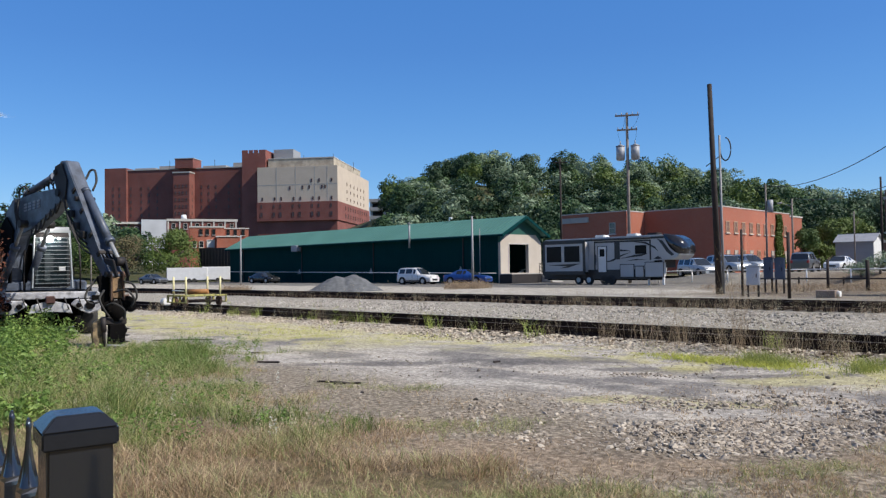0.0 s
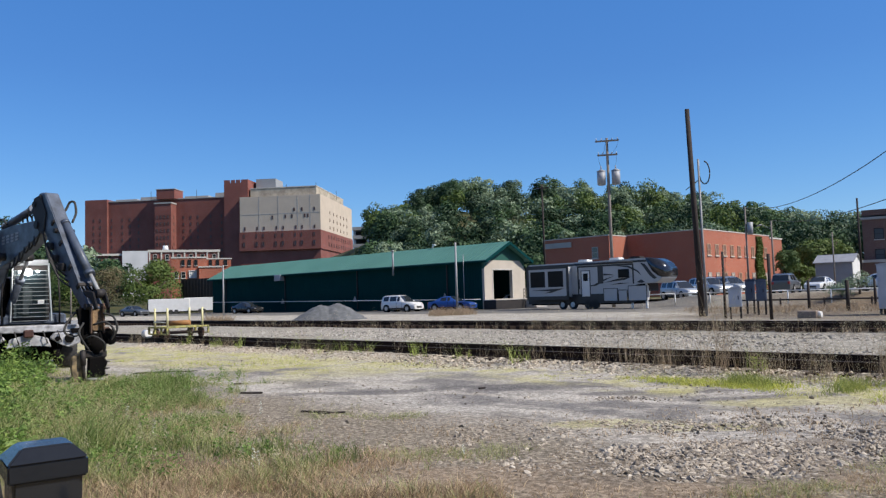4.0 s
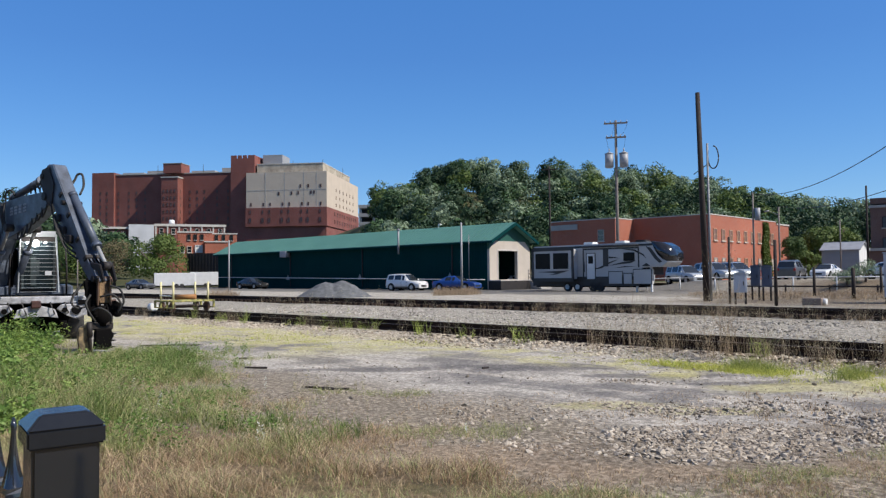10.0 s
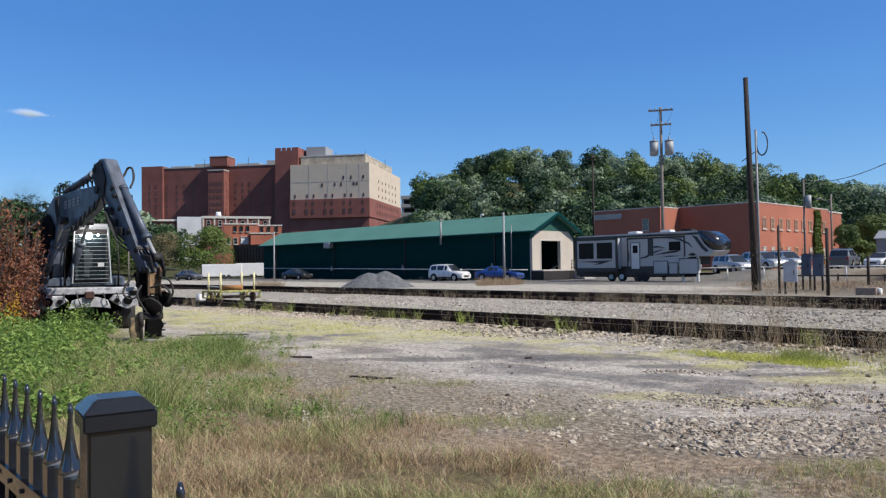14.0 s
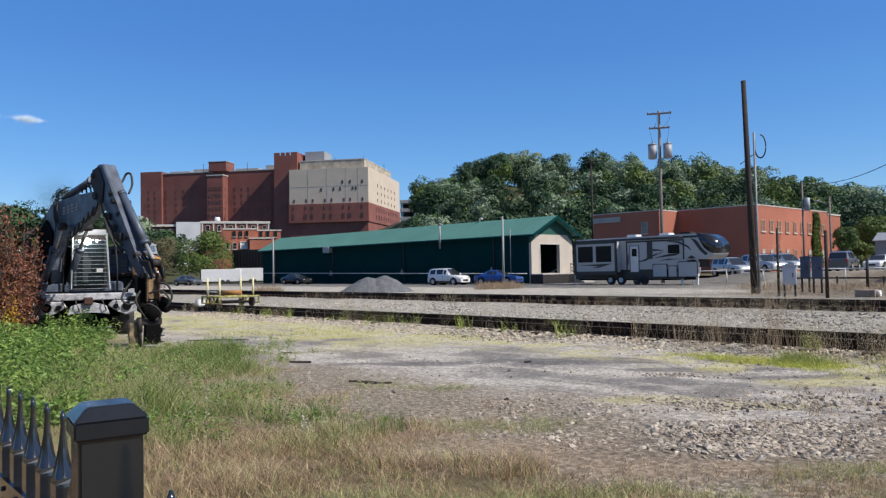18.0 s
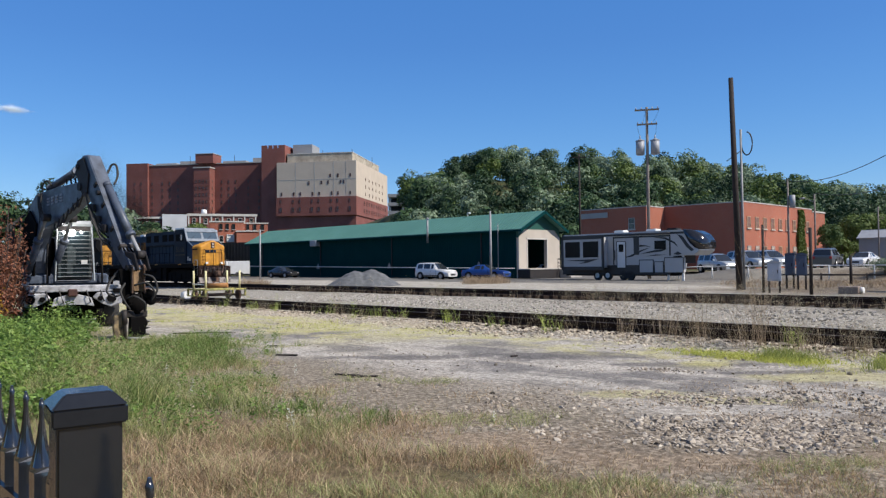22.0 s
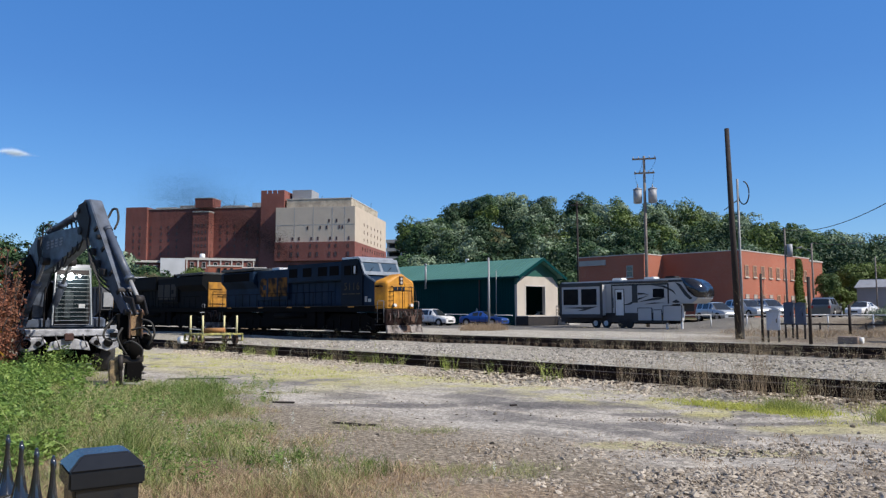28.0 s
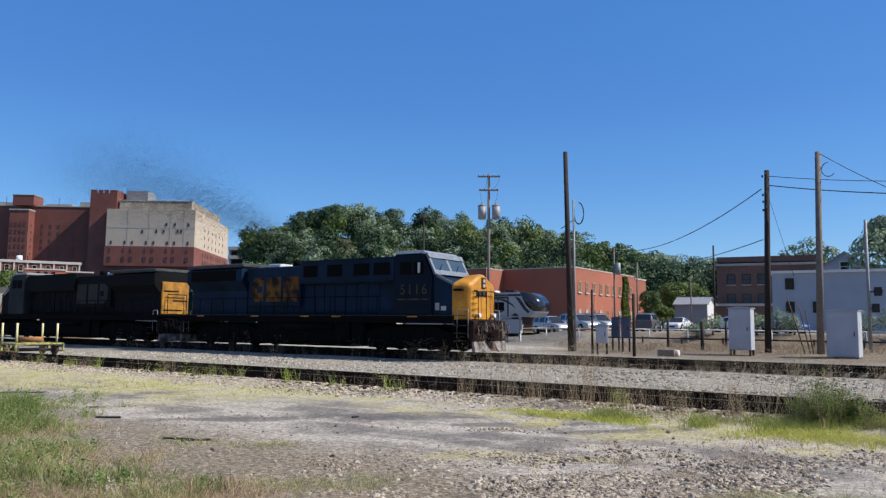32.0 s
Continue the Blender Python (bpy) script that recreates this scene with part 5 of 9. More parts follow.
    wall_box(t, "underframe", 0.2, 6.3, 0.4, 2.6, 0.4, 1.0, M_SOOT_SHADE)


town_right()


# ---- woods ----
def crowns(name, trees, material, label, seed, leaf=0.55, per=520, spray=False):
    """Crowns of leaf clumps: each tree is a set of lobes, each lobe a shell of leaves."""
    rng = np.random.default_rng(seed)
    out = []
    for x, y, z, r, h in trees:
        lobes = rng.integers(7, 13)
        lc = rng.uniform(-1, 1, size=(lobes, 3)) * np.array([0.55, 0.55, 0.55]) * np.array([r, r, h * 0.5])
        lc[:, 2] += h * 0.52
        lr = r * rng.uniform(0.3, 0.58, lobes)
        k = per // lobes
        for c, q in zip(lc, lr):
            d = rng.normal(size=(k, 3))
            d /= np.linalg.norm(d, axis=1)[:, None]
            d[:, 2] = np.where(d[:, 2] < -0.4, -d[:, 2], d[:, 2])
            p = c + d * q * rng.uniform(0.8, 1.1, (k, 1)) + np.array([x, y, z])
            n = d + rng.normal(size=(k, 3)) * 0.3
            n /= np.linalg.norm(n, axis=1)[:, None]
            u = np.cross(n, rng.normal(size=(k, 3)))
            u /= np.linalg.norm(u, axis=1)[:, None]
            w = np.cross(n, u)
            s = leaf * rng.uniform(0.5, 1.3, (k, 1))
            out.append(np.stack([p - u * s, p + w * s * 1.1, p + u * s], 1) if spray else np.stack([p - u * s, p + w * s * 0.7, p + u * s, p - w * s * 0.7], 1))
    co = np.concatenate(out).reshape(-1, 3)
    me = sheet(name, co, np.arange(len(co)).reshape(-1, 3 if spray else 4), material)
    return me


# a little distance haze is mixed into these leaf greens
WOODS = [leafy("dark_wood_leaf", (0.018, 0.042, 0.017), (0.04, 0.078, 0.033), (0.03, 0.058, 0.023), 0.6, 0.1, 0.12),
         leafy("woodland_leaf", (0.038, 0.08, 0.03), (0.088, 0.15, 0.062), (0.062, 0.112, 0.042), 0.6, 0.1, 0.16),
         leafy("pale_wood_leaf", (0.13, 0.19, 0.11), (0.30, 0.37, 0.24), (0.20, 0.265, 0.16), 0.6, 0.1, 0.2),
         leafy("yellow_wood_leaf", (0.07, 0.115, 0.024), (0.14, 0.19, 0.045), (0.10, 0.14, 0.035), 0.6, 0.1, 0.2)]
M_TREE = leafy("tree_leaf", (0.055, 0.105, 0.03), (0.11, 0.17, 0.055), (0.12, 0.16, 0.06), 0.6, 0.3, 0.3)


def make_woods():
    rng = np.random.default_rng(21)
    trees = []
    for i in range(1500):
        az, d = rng.uniform(-4.4, 47), rng.uniform(132, 252)
        if len(trees) >= 580:
            break
        x, y = polar(az, d)
        if az > 30 and d < 165 or az > 24 and d < 150:
            continue
        s_, n_ = sn(x, y)
        if -64 < s_ < -34 and 80 < n_ < 120:
            continue
        r = rng.uniform(3.2, 5.6)
        trees.append((x, y, hill_height(x, y) + 0.3, r, rng.uniform(7.5, 12.5)))
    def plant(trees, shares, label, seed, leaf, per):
        # foot and left of the woods get dark leaves in place of shade
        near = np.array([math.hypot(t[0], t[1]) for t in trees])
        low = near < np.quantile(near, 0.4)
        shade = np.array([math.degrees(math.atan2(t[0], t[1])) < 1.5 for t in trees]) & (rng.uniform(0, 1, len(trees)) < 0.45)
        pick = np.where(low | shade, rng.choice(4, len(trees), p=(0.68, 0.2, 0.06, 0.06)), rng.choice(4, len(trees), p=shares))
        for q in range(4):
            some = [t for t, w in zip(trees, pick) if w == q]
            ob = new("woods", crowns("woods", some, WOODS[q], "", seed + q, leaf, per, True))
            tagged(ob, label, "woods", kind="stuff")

    # upper trees lean to pale leaves, for sunlit crowns and haze
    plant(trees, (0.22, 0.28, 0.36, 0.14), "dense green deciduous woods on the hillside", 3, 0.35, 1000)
    trees = []
    for i in range(300):
        az, d = rng.uniform(-50, -22), rng.uniform(150, 330)
        x, y = polar(az, d)
        trees.append((x, y, hill_height(x, y), rng.uniform(4, 7), rng.uniform(9, 13)))
    # haze on the far hill is put into its share of paler leaves
    plant(trees, (0.08, 0.42, 0.2, 0.3), "distant wooded hill", 14, 0.5, 550)


make_woods()


def sky_block():
    """Unseen dark slope added behind the camera to cut the sky light."""
    co, fs = [], []
    cols, rows = 60, 8
    for j in range(rows + 1):
        for i in range(cols + 1):
            a = 128 + 142 * i / cols
            d = 95 + 130 * j / rows
            x, y = polar(a, d)
            h = 62 * step(0, 1, j / rows) * step(0, 0.12, i / cols) * step(0, 0.12, 1 - i / cols)
            co.append((x, y, h - 0.3 + 3 * noise.noise((x * 0.03, y * 0.03, 5))))
    for j in range(rows):
        for i in range(cols):
            q = j * (cols + 1) + i
            fs.append((q, q + 1, q + cols + 2, q + cols + 1))
    m = mat("sky_block_green", (0.05, 0.075, 0.025), (0.03, 0.045, 0.016), 0.95, 0, 0.06, 0.6, 0.5)
    tagged(new("sky_block_slope", sheet("sky_block_slope", co, fs, m, True)), "unseen dark green slope added to cut the sky light", "hill", kind="structure")


sky_block()


def tree(az, d, h, r, seed, label, material=None, base=None, leaf=0.16, per=2600):
    x, y = polar(az, d)
    z = gh(x, y) if base is None else base
    t = thing("tree", label, "tree", pose(x, y, z))
    rng = random.Random(seed)
    bm = B()
    rod(bm, (0, 0, -0.2), (0.1, 0, h * 0.45), r * 0.09, r * 0.055)
    part("trunk", bm, M_POLE, t)
    for i in range(6):
        a = i * 1.05 + rng.uniform(-0.3, 0.3)
        bm = B()
        z0 = h * rng.uniform(0.22, 0.42)
        rod(bm, (0.05, 0, z0), (math.cos(a) * r * 0.6, math.sin(a) * r * 0.6, z0 + h * rng.uniform(0.2, 0.4)), r * 0.045, r * 0.015, 6)
        part("limb", bm, M_POLE, t)
    me = crowns("crown", [(0, 0, 0, r, h)], material or M_TREE, "", seed, leaf, per)
    c = new("crown", me)
    c.parent = t
    return t


tree(-20.2, 136, 10.2, 5.2, 31, "rounded green tree beside parked trailers", WOODS[3], leaf=0.17, per=9000)
tree(-22.9, 140, 8.4, 3.8, 32, "thin green tree with dry brown branches", leafy("dry_tree_leaf", (0.16, 0.13, 0.075), (0.10, 0.11, 0.045), (0.22, 0.17, 0.10), 0.7, 0.4, 0.2), leaf=0.13, per=4000)
tree(-24.6, 146, 8.0, 4.0, 33, "green tree at the edge of the yard", WOODS[3], leaf=0.18, per=4000)
tree(-26.4, 150, 8.6, 4.4, 34, "green tree at the edge of the yard", leaf=0.2, per=4000)
tree(-28.6, 178, 14.5, 5.5, 37, "tall dark green tree on the hill crest", WOODS[0], base=6.0, leaf=0.26, per=5000)
tree(-17.2, 150, 6.0, 3.0, 38, "green shrub before the brick annex", WOODS[1], leaf=0.16, per=3000)
tree(42.2, 96, 14.0, 5.6, 35, "tall green tree behind the houses", WOODS[2], leaf=0.22, per=11000)
tree(45.0, 100, 16.0, 6.0, 36, "tall green tree behind the houses", WOODS[1], leaf=0.24, per=11000)
for i, (a, d, h, r) in enumerate(((35.3, 172, 17.5, 5.5), (36.5, 165, 18.5, 6.0), (37.8, 168, 16.0, 5.5))):
    tree(a, d, h, r, 90 + i, "green tree behind the brick building", WOODS[1 + i % 2], leaf=0.3, per=3200)
for i, (a, d, h, r) in enumerate(((28.9, 62, 1.3, 1.1), (30.0, 62.5, 1.5, 1.2), (32.9, 62, 1.5, 1.2), (34.2, 63, 1.6, 1.4), (35.3, 62, 1.4, 1.1), (39.6, 60, 1.8, 1.4), (41.2, 60, 2.2, 1.7))):
    tree(a, d, h, r, 70 + i, "low grey-green shrub before the parking lot", WOODS[2], leaf=0.045, per=1900)


def ivy():
    """Ivy climbing the long side of the brick offices."""
    rng = np.random.default_rng(44)
    k = 5200
    u = rng.uniform(0, 1, k)
    y = 17.6 + (rng.uniform(-1, 1, k) * (1.35 - 0.5 * u) + 0.25 * np.sin(u * 9))
    z = u * 7.9
    x = rng.uniform(0.02, 0.5, k) * (1.2 - 0.6 * u)
    c = np.stack([x, y, z], 1)
    a = rng.normal(size=(k, 3)) + np.array([0.0, 0.0, 0.6])
    a /= np.linalg.norm(a, axis=1)[:, None]
    w = np.cross(a, rng.normal(size=(k, 3)))
    w /= np.linalg.norm(w, axis=1)[:, None]
    q = rng.uniform(0.06, 0.16, (k, 1))
    co = np.stack([c - a * q, c + w * q * 0.6, c + a * q, c - w * q * 0.6], 1).reshape(-1, 3)
    ob = new("ivy", sheet("ivy", co, np.arange(k * 4).reshape(-1, 4), WOODS[3]))
    ob.matrix_basis = fr(-40.2, 89.4, 0.8)
    tagged(ob, "dark green ivy climbing the brick wall", "ivy", kind="stuff")


ivy()
tree(25.6, 112, 7.0, 1.8, 41, "slim green tree beside the brick building", leaf=0.14)
tree(26.6, 118, 5.0, 2.4, 45, "rounded green shrub beyond the parking lot", WOODS[3], leaf=0.16, per=3600)
tree(28.0, 124, 9.5, 3.6, 46, "yellow-green tree behind the white cottage", WOODS[3], leaf=0.18, per=5200)


# ---- train ----
def wheelset(parent, x, name="wheelset"):
    bm = B()
    rod(bm, (0, -0.75, 0), (0, 0.75, 0), 0.09, seg=10)
    for y in (-0.79, 0.79):
        rod(bm, (0, y - 0.06, 0), (0, y + 0.06, 0), 0.52, seg=24)
    for y in (-0.86, 0.86):
        rod(bm, (0, y - 0.02, 0), (0, y + 0.02, 0), 0.15, seg=10)
        box(bm, -0.3, 0.3, y - 0.015, y + 0.015, -0.05, 0.05)
    return part(name, bm, M_SOOT_SHADE, parent, "", pose(x, 0, 0.52))


def locomotive(faded):
    """Front coupler at x = 0, tail at x = -22.3, wheels on z = 0."""
    label = "dark navy freight locomotive with yellow nose" if not faded else "weathered dark locomotive coupled tail first"
    t = thing("locomotive", label, "locomotive", pose(0, 0, 0))
    body = mat("dull_navy", (0.004, 0.006, 0.008), (0.009, 0.009, 0.0095), 0.75, 0, 0.7, 10, spec=0.12) if faded else M_NAVY
    bm = B()
    box(bm, -21.5, -1.9, -1.52, 1.52, 1.35, 1.72)
    box(bm, -1.9, -1.12, -1.36, 1.36, 1.3, 1.52)
    soften(bm, 0.02)
    part("underframe", bm, M_SOOT_SHADE, t)
    for x in (-4.2, -9.0, -11.2, -15.0, -19.6):
        bm = B()
        box(bm, x - 0.3, x + 0.3, -1.54, -1.525, 1.63, 1.69)
        part("edge_mark", bm, M_YELLOW, t, "yellow sill mark")
    bm = B()
    box(bm, -21.3, -1.2, -1.56, -1.53, 1.70, 1.73)
    part("sill_edge", bm, mat("dusty_sill", (0.06, 0.062, 0.066), (0.03, 0.03, 0.032), 0.8), t)
    # nose
    bm = B()
    prism(bm, ((-1.98, 1.72), (-1.98, 3.1), (-3.1, 3.62), (-3.1, 1.72)), -1.42, 1.42, "y")
    soften(bm, 0.04)
    part("nose_side", bm, body, t)
    bm = B()
    rings = []
    for x, w, sh, top in ((-2.02, 1.44, 3.2, 3.6), (-1.92, 1.43, 3.22, 3.63), (-1.34, 1.14, 3.2, 3.66), (-1.22, 1.04, 3.1, 3.56)):
        rings.append([bm.verts.new(p) for p in ((x, -w, 1.53), (x, -w, sh - 0.12), (x, -w * 0.95, sh), (x, -w * 0.16, top), (x, w * 0.16, top), (x, w * 0.95, sh), (x, w, sh - 0.12), (x, w, 1.53))])
    for r0, r1 in zip(rings[:-1], rings[1:]):
        for i in range(8):
            j = (i + 1) % 8
            bm.faces.new((r0[i], r0[j], r1[j], r1[i]))
    bm.faces.new(rings[0][::-1])
    bm.faces.new(rings[-1])
    soften(bm, 0.03)
    nose = part("nose", bm, M_YELLOW, t, "yellow painted nose")
    bm = B()
    box(bm, -1.26, -1.19, 0.28, 0.9, 1.62, 3.1)
    soften(bm, 0.02)
    part("nose_door", bm, M_YELLOW, nose)
    for y0, y1 in ((-0.62, -0.3), (-0.24, 0.06), (0.12, 0.42)):
        bm = B()
        box(bm, -1.25, -1.2, y0, y1, 2.62, 2.86)
        part("emblem", bm, M_NAVY, nose, "dark blue emblem patch")
    bm = B()
    box(bm, -1.3, -1.17, -0.16, 0.16, 2.98, 3.5)
    soften(bm, 0.02)
    part("headlight_box", bm, mat("brown_lamp_box", (0.06, 0.018, 0.012), (0.03, 0.012, 0.01), 0.7), nose, "dark brown headlight housing")
    bm = B()
    for z in (3.12, 3.34):
        rod(bm, (-1.3, 0, z), (-1.15, 0, z), 0.085, seg=14)
    lm = nodes_of("headlight_lens")
    lm[3].inputs["Base Color"].default_value = (0.45, 0.40, 0.34, 1)
    lm[3].inputs["Roughness"].default_value = 0.15
    part("headlight", bm, lm[0], nose, "round headlights")
    for y in (-0.62, 0.72):
        bm = B()
        rod(bm, (-1.25, y, 1.74), (-0.98, y, 1.74), 0.09, 0.1, seg=12)
        part("ditch_light", bm, M_WHITE, nose, "pale ditch light")
    for y in (-0.78, -0.05, 0.7):
        bm = B()
        tube(bm, [(-1.0, y, 1.52), (-1.0, y, 2.8), (-1.04, y, 2.86), (-1.23, y, 2.88)], 0.024)
        part("nose_rail", bm, M_SOOT_SHADE, nose)
    for i in range(5):
        bm = B()
        tube(bm, [(-1.23, -0.98, 1.75 + i * 0.27), (-1.15, -0.96, 1.75 + i * 0.27), (-1.15, -0.66, 1.75 + i * 0.27), (-1.23, -0.64, 1.75 + i * 0.27)], 0.016)
        part("rung", bm, M_SOOT_SHADE, nose)
    bm = B()
    tube(bm, [(-1.02, -0.8, 2.5), (-1.0, -0.72, 2.83), (-1.0, 0.0, 2.86), (-1.0, 0.9, 2.83), (-1.02, 1.05, 2.4), (-1.02, 1.08, 1.55)], 0.022)
    part("platform_rail", bm, M_STEEL_DARK, nose)
    bm = B()
    prism(bm, ((-1.93, 2.84), (-1.93, 2.94), (-1.5, 2.94), (-1.5, 2.84)), -1.46, -1.2, "y")
    part("class_light", bm, M_SOOT_SHADE, nose)
    # cab
    bm = B()
    prism(bm, ((-3.05, 1.72), (-3.05, 3.6), (-3.48, 4.52), (-3.7, 4.66), (-5.35, 4.66), (-5.35, 1.72)), -1.5, 1.5, "y")
    soften(bm, 0.06, 2)
    # cab paint: lead darkened for the light's fall along the flank, trailing one lighter
    cab_paint = mat("lighter_grey_cab", (0.035, 0.043, 0.048), (0.018, 0.021, 0.023), 0.7, 0, 0.8, 10, spec=0.2) if faded else mat("shaded_navy", (0.0032, 0.012, 0.031), (0.0028, 0.0065, 0.012), 0.6, 0, 0.5, 12, 0.1, 0.2, spec=0.15)
    cab = part("cab", bm, cab_paint, t)
    bm = B()
    prism(bm, ((-3.35, 4.58), (-3.7, 4.8), (-5.35, 4.8), (-5.35, 4.64), (-3.55, 4.64)), -1.42, 1.42, "y")
    soften(bm, 0.04)
    # pale paint stands for the sun on top of the cab
    part("cab_roof", bm, M_SILVER if not faded else M_GREY, cab, "cab roof painted pale for the sun on it")
    # the sky's reflection is put into the panes as a blue tint
    glass = mat("cab_glass", (0.06, 0.095, 0.13), (0.04, 0.065, 0.095), 0.08, 0, 2, 30, 0, spec=0.5)
    for y0, y1 in ((-1.34, -0.1), (0.1, 1.34)):
        bm = B()
        prism(bm, ((-3.03, 3.80), (-3.36, 4.46), (-3.32, 4.48), (-2.99, 3.82)), y0, y1, "y")
        pane = part("windshield", bm, glass, cab, "slanted windshield pane")
        bm = B()
        rod(bm, (-2.98, y0 + 0.3, 3.84), (-3.14, y0 + 0.75, 4.16), 0.014, seg=5)
        part("wiper", bm, M_SOOT_SHADE, pane)
    bm = B()
    face = ((-2.99, 3.66), (-3.46, 4.58), (-3.38, 4.60), (-2.91, 3.68))
    for y0, y1 in ((-1.5, -1.34), (1.34, 1.5), (-0.1, 0.1)):
        prism(bm, face, y0, y1, "y")
    prism(bm, ((-2.99, 3.62), (-3.09, 3.84), (-2.99, 3.86), (-2.89, 3.64)), -1.5, 1.5, "y")
    prism(bm, ((-3.3, 4.42), (-3.46, 4.66), (-3.38, 4.68), (-3.24, 4.44)), -1.5, 1.5, "y")
    for sgn in (-1, 1):
        beam(bm, (-3.0, sgn * 1.44, 3.68), (-1.95, sgn * 1.40, 3.16), 0.05, 0.09)
    part("window_post", bm, mat("grey_blue_trim", (0.20, 0.235, 0.28), (0.12, 0.145, 0.18), 0.6), cab, "pale window surround")
    # black panels stand for the unlit cab behind the open windows
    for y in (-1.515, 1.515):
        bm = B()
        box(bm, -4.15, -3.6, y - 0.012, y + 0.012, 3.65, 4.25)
        part("side_window", bm, M_SOOT_SHADE, cab, "black panel for the dark inside of the open cab window")
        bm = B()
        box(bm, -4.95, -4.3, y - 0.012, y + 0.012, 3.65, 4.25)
        part("side_window", bm, M_SOOT_SHADE, cab, "black panel for the dark inside of the open cab window")
    bm = B()
    box(bm, -3.86, -3.76, -1.6, -1.5, 3.72, 4.2)
    part("mirror", bm, M_WHITE, cab)
    faded_yellow = mat("faded_yellow", (0.085, 0.065, 0.028), (0.03, 0.026, 0.018), 0.8)
    if not faded:
        for i, digit in enumerate("5116"):
            words = bpy.data.curves.new("digit", "FONT")
            words.body, words.size, words.extrude = digit, 0.66, 0.004
            lettering = new("lettering", words)
            flat = bpy.data.meshes.new_from_object(lettering)
            bpy.data.objects.remove(lettering)
            flat.materials.clear()
            flat.materials.append(faded_yellow)
            same("digit", flat, cab, pose(-4.95 + 0.42 * i, -1.518, 2.72, 90, 0, 0))
    bm = B()
    for x, w in ((-5.1, 0.5), (-4.5, 0.7), (-3.7, 0.4)):
        box(bm, x, x + w, -1.523, -1.512, 2.44, 2.50)
    part("stripe", bm, faded_yellow, cab, "faded yellow stripe")
    bm = B()
    box(bm, -2.95, -2.72, -1.432, -1.419, 1.96, 2.3)
    part("notice", bm, M_GREY, cab, "grey notice plate")
    bm = B()
    box(bm, -2.62, -2.34, -1.432, -1.419, 1.95, 2.15)
    part("notice", bm, M_SILVER, cab, "pale notice plate")
    # hoods
    bm = B()
    box(bm, -16.2, -5.35, -1.0, 1.0, 1.72, 4.15)
    soften(bm, 0.05)
    hood = part("engine_hood", bm, body, t)
    bm = B()
    box(bm, -11.8, -5.35, -1.38, 1.38, 3.35, 4.58)
    soften(bm, 0.08, 2)
    up = part("brake_housing", bm, body, t)
    for x in (-11.0, -9.3, -7.5, -6.2):
        bm = B()
        box(bm, x - 0.5, x + 0.5, -1.4, -1.37, 3.7, 4.3)
        part("intake_grille", bm, M_SOOT_SHADE, up)
    bm = B()
    prism(bm, ((-1.05, 1.72), (-1.05, 3.1), (-1.5, 3.6), (-1.5, 4.3), (-1.2, 4.42), (1.2, 4.42), (1.5, 4.3), (1.5, 3.6), (1.05, 3.1), (1.05, 1.72)), -21.0, -16.2, "x")
    rad = part("radiator_housing", bm, body, t)
    bm = B()
    box(bm, -20.6, -16.7, -1.53, -1.5, 3.65, 4.25)
    part("radiator_screen", bm, M_SOOT_SHADE, rad)
    bm = B()
    box(bm, -21.05, -16.1, -1.52, 1.52, 4.42, 4.62)
    soften(bm, 0.04)
    part("radiator_roof", bm, mat("dusty_roof", (0.075, 0.082, 0.085), (0.045, 0.048, 0.05), 0.8), rad, "dusty grey roof")
    bm = B()
    box(bm, -21.12, -21.0, -1.0, 1.0, 1.76, 3.8)
    soften(bm, 0.03)
    # worn yellow, darker than the nose to carry the shade on the tail
    tail = part("tail_panel", bm, mat("shaded_tail_yellow", (0.50, 0.23, 0.02), (0.24, 0.11, 0.015), 0.6, 0, 2.2, 25, 0.1, 0.15), t, "worn yellow tail panel, darkened for shade")
    bm = B()
    for z, a, b in ((2.0, -0.5, 0.9), (2.6, -0.9, 0.2), (3.2, -0.2, 0.9)):
        box(bm, -21.16, -21.11, a, b, z, z + 0.05)
    rod(bm, (-21.3, -0.7, 1.8), (-21.3, -0.7, 3.0), 0.025)
    rod(bm, (-21.3, -0.7, 3.0), (-21.3, 0.7, 3.0), 0.025)
    rod(bm, (-21.3, 0.7, 1.8), (-21.3, 0.7, 3.0), 0.025)
    part("tail_rail", bm, M_SOOT_SHADE, tail)
    bm = B()
    box(bm, -16.1, -11.85, -1.22, 1.22, 3.6, 4.36)
    soften(bm, 0.05)
    part("hood_roof", bm, body, hood)
    bm = B()
    rod(bm, (-13.2, 0, 4.3), (-13.2, 0, 4.75), 0.35, seg=14)
    part("exhaust_stack", bm, M_SOOT_SHADE, hood)
    bm = B()
    box(bm, -15.2, -14.2, -0.5, 0.5, 4.36, 4.6)
    soften(bm, 0.04)
    part("roof_box", bm, M_WHITE, hood)
    # hood doors, each its own panel
    bm = B()
    box(bm, -0.33, 0.33, -0.02, 0.02, 0, 1.45)
    soften(bm, 0.012)
    door = mesh_of("hood_door", bm, body)
    for i in range(13):
        for y in (-1.012, 1.012):
            same("hood_door", door, hood, pose(-15.8 + i * 0.74, y, 1.85))
    # letters on the flank stand as plain blocks
    ym = mat("worn_yellow", (0.20, 0.09, 0.017), (0.016, 0.014, 0.014), 0.8, 0, 1.7, 20, 0.1, 0.1, spec=0.15) if not faded else mat("faint_yellow", (0.034, 0.028, 0.018), (0.016, 0.015, 0.015), 0.8, 0, 1.4)
    for y in (-1.24, 1.24):
        yo = y * 1.012
        lo_y, hi_y = min(y, yo), max(y, yo)
        bm = B()
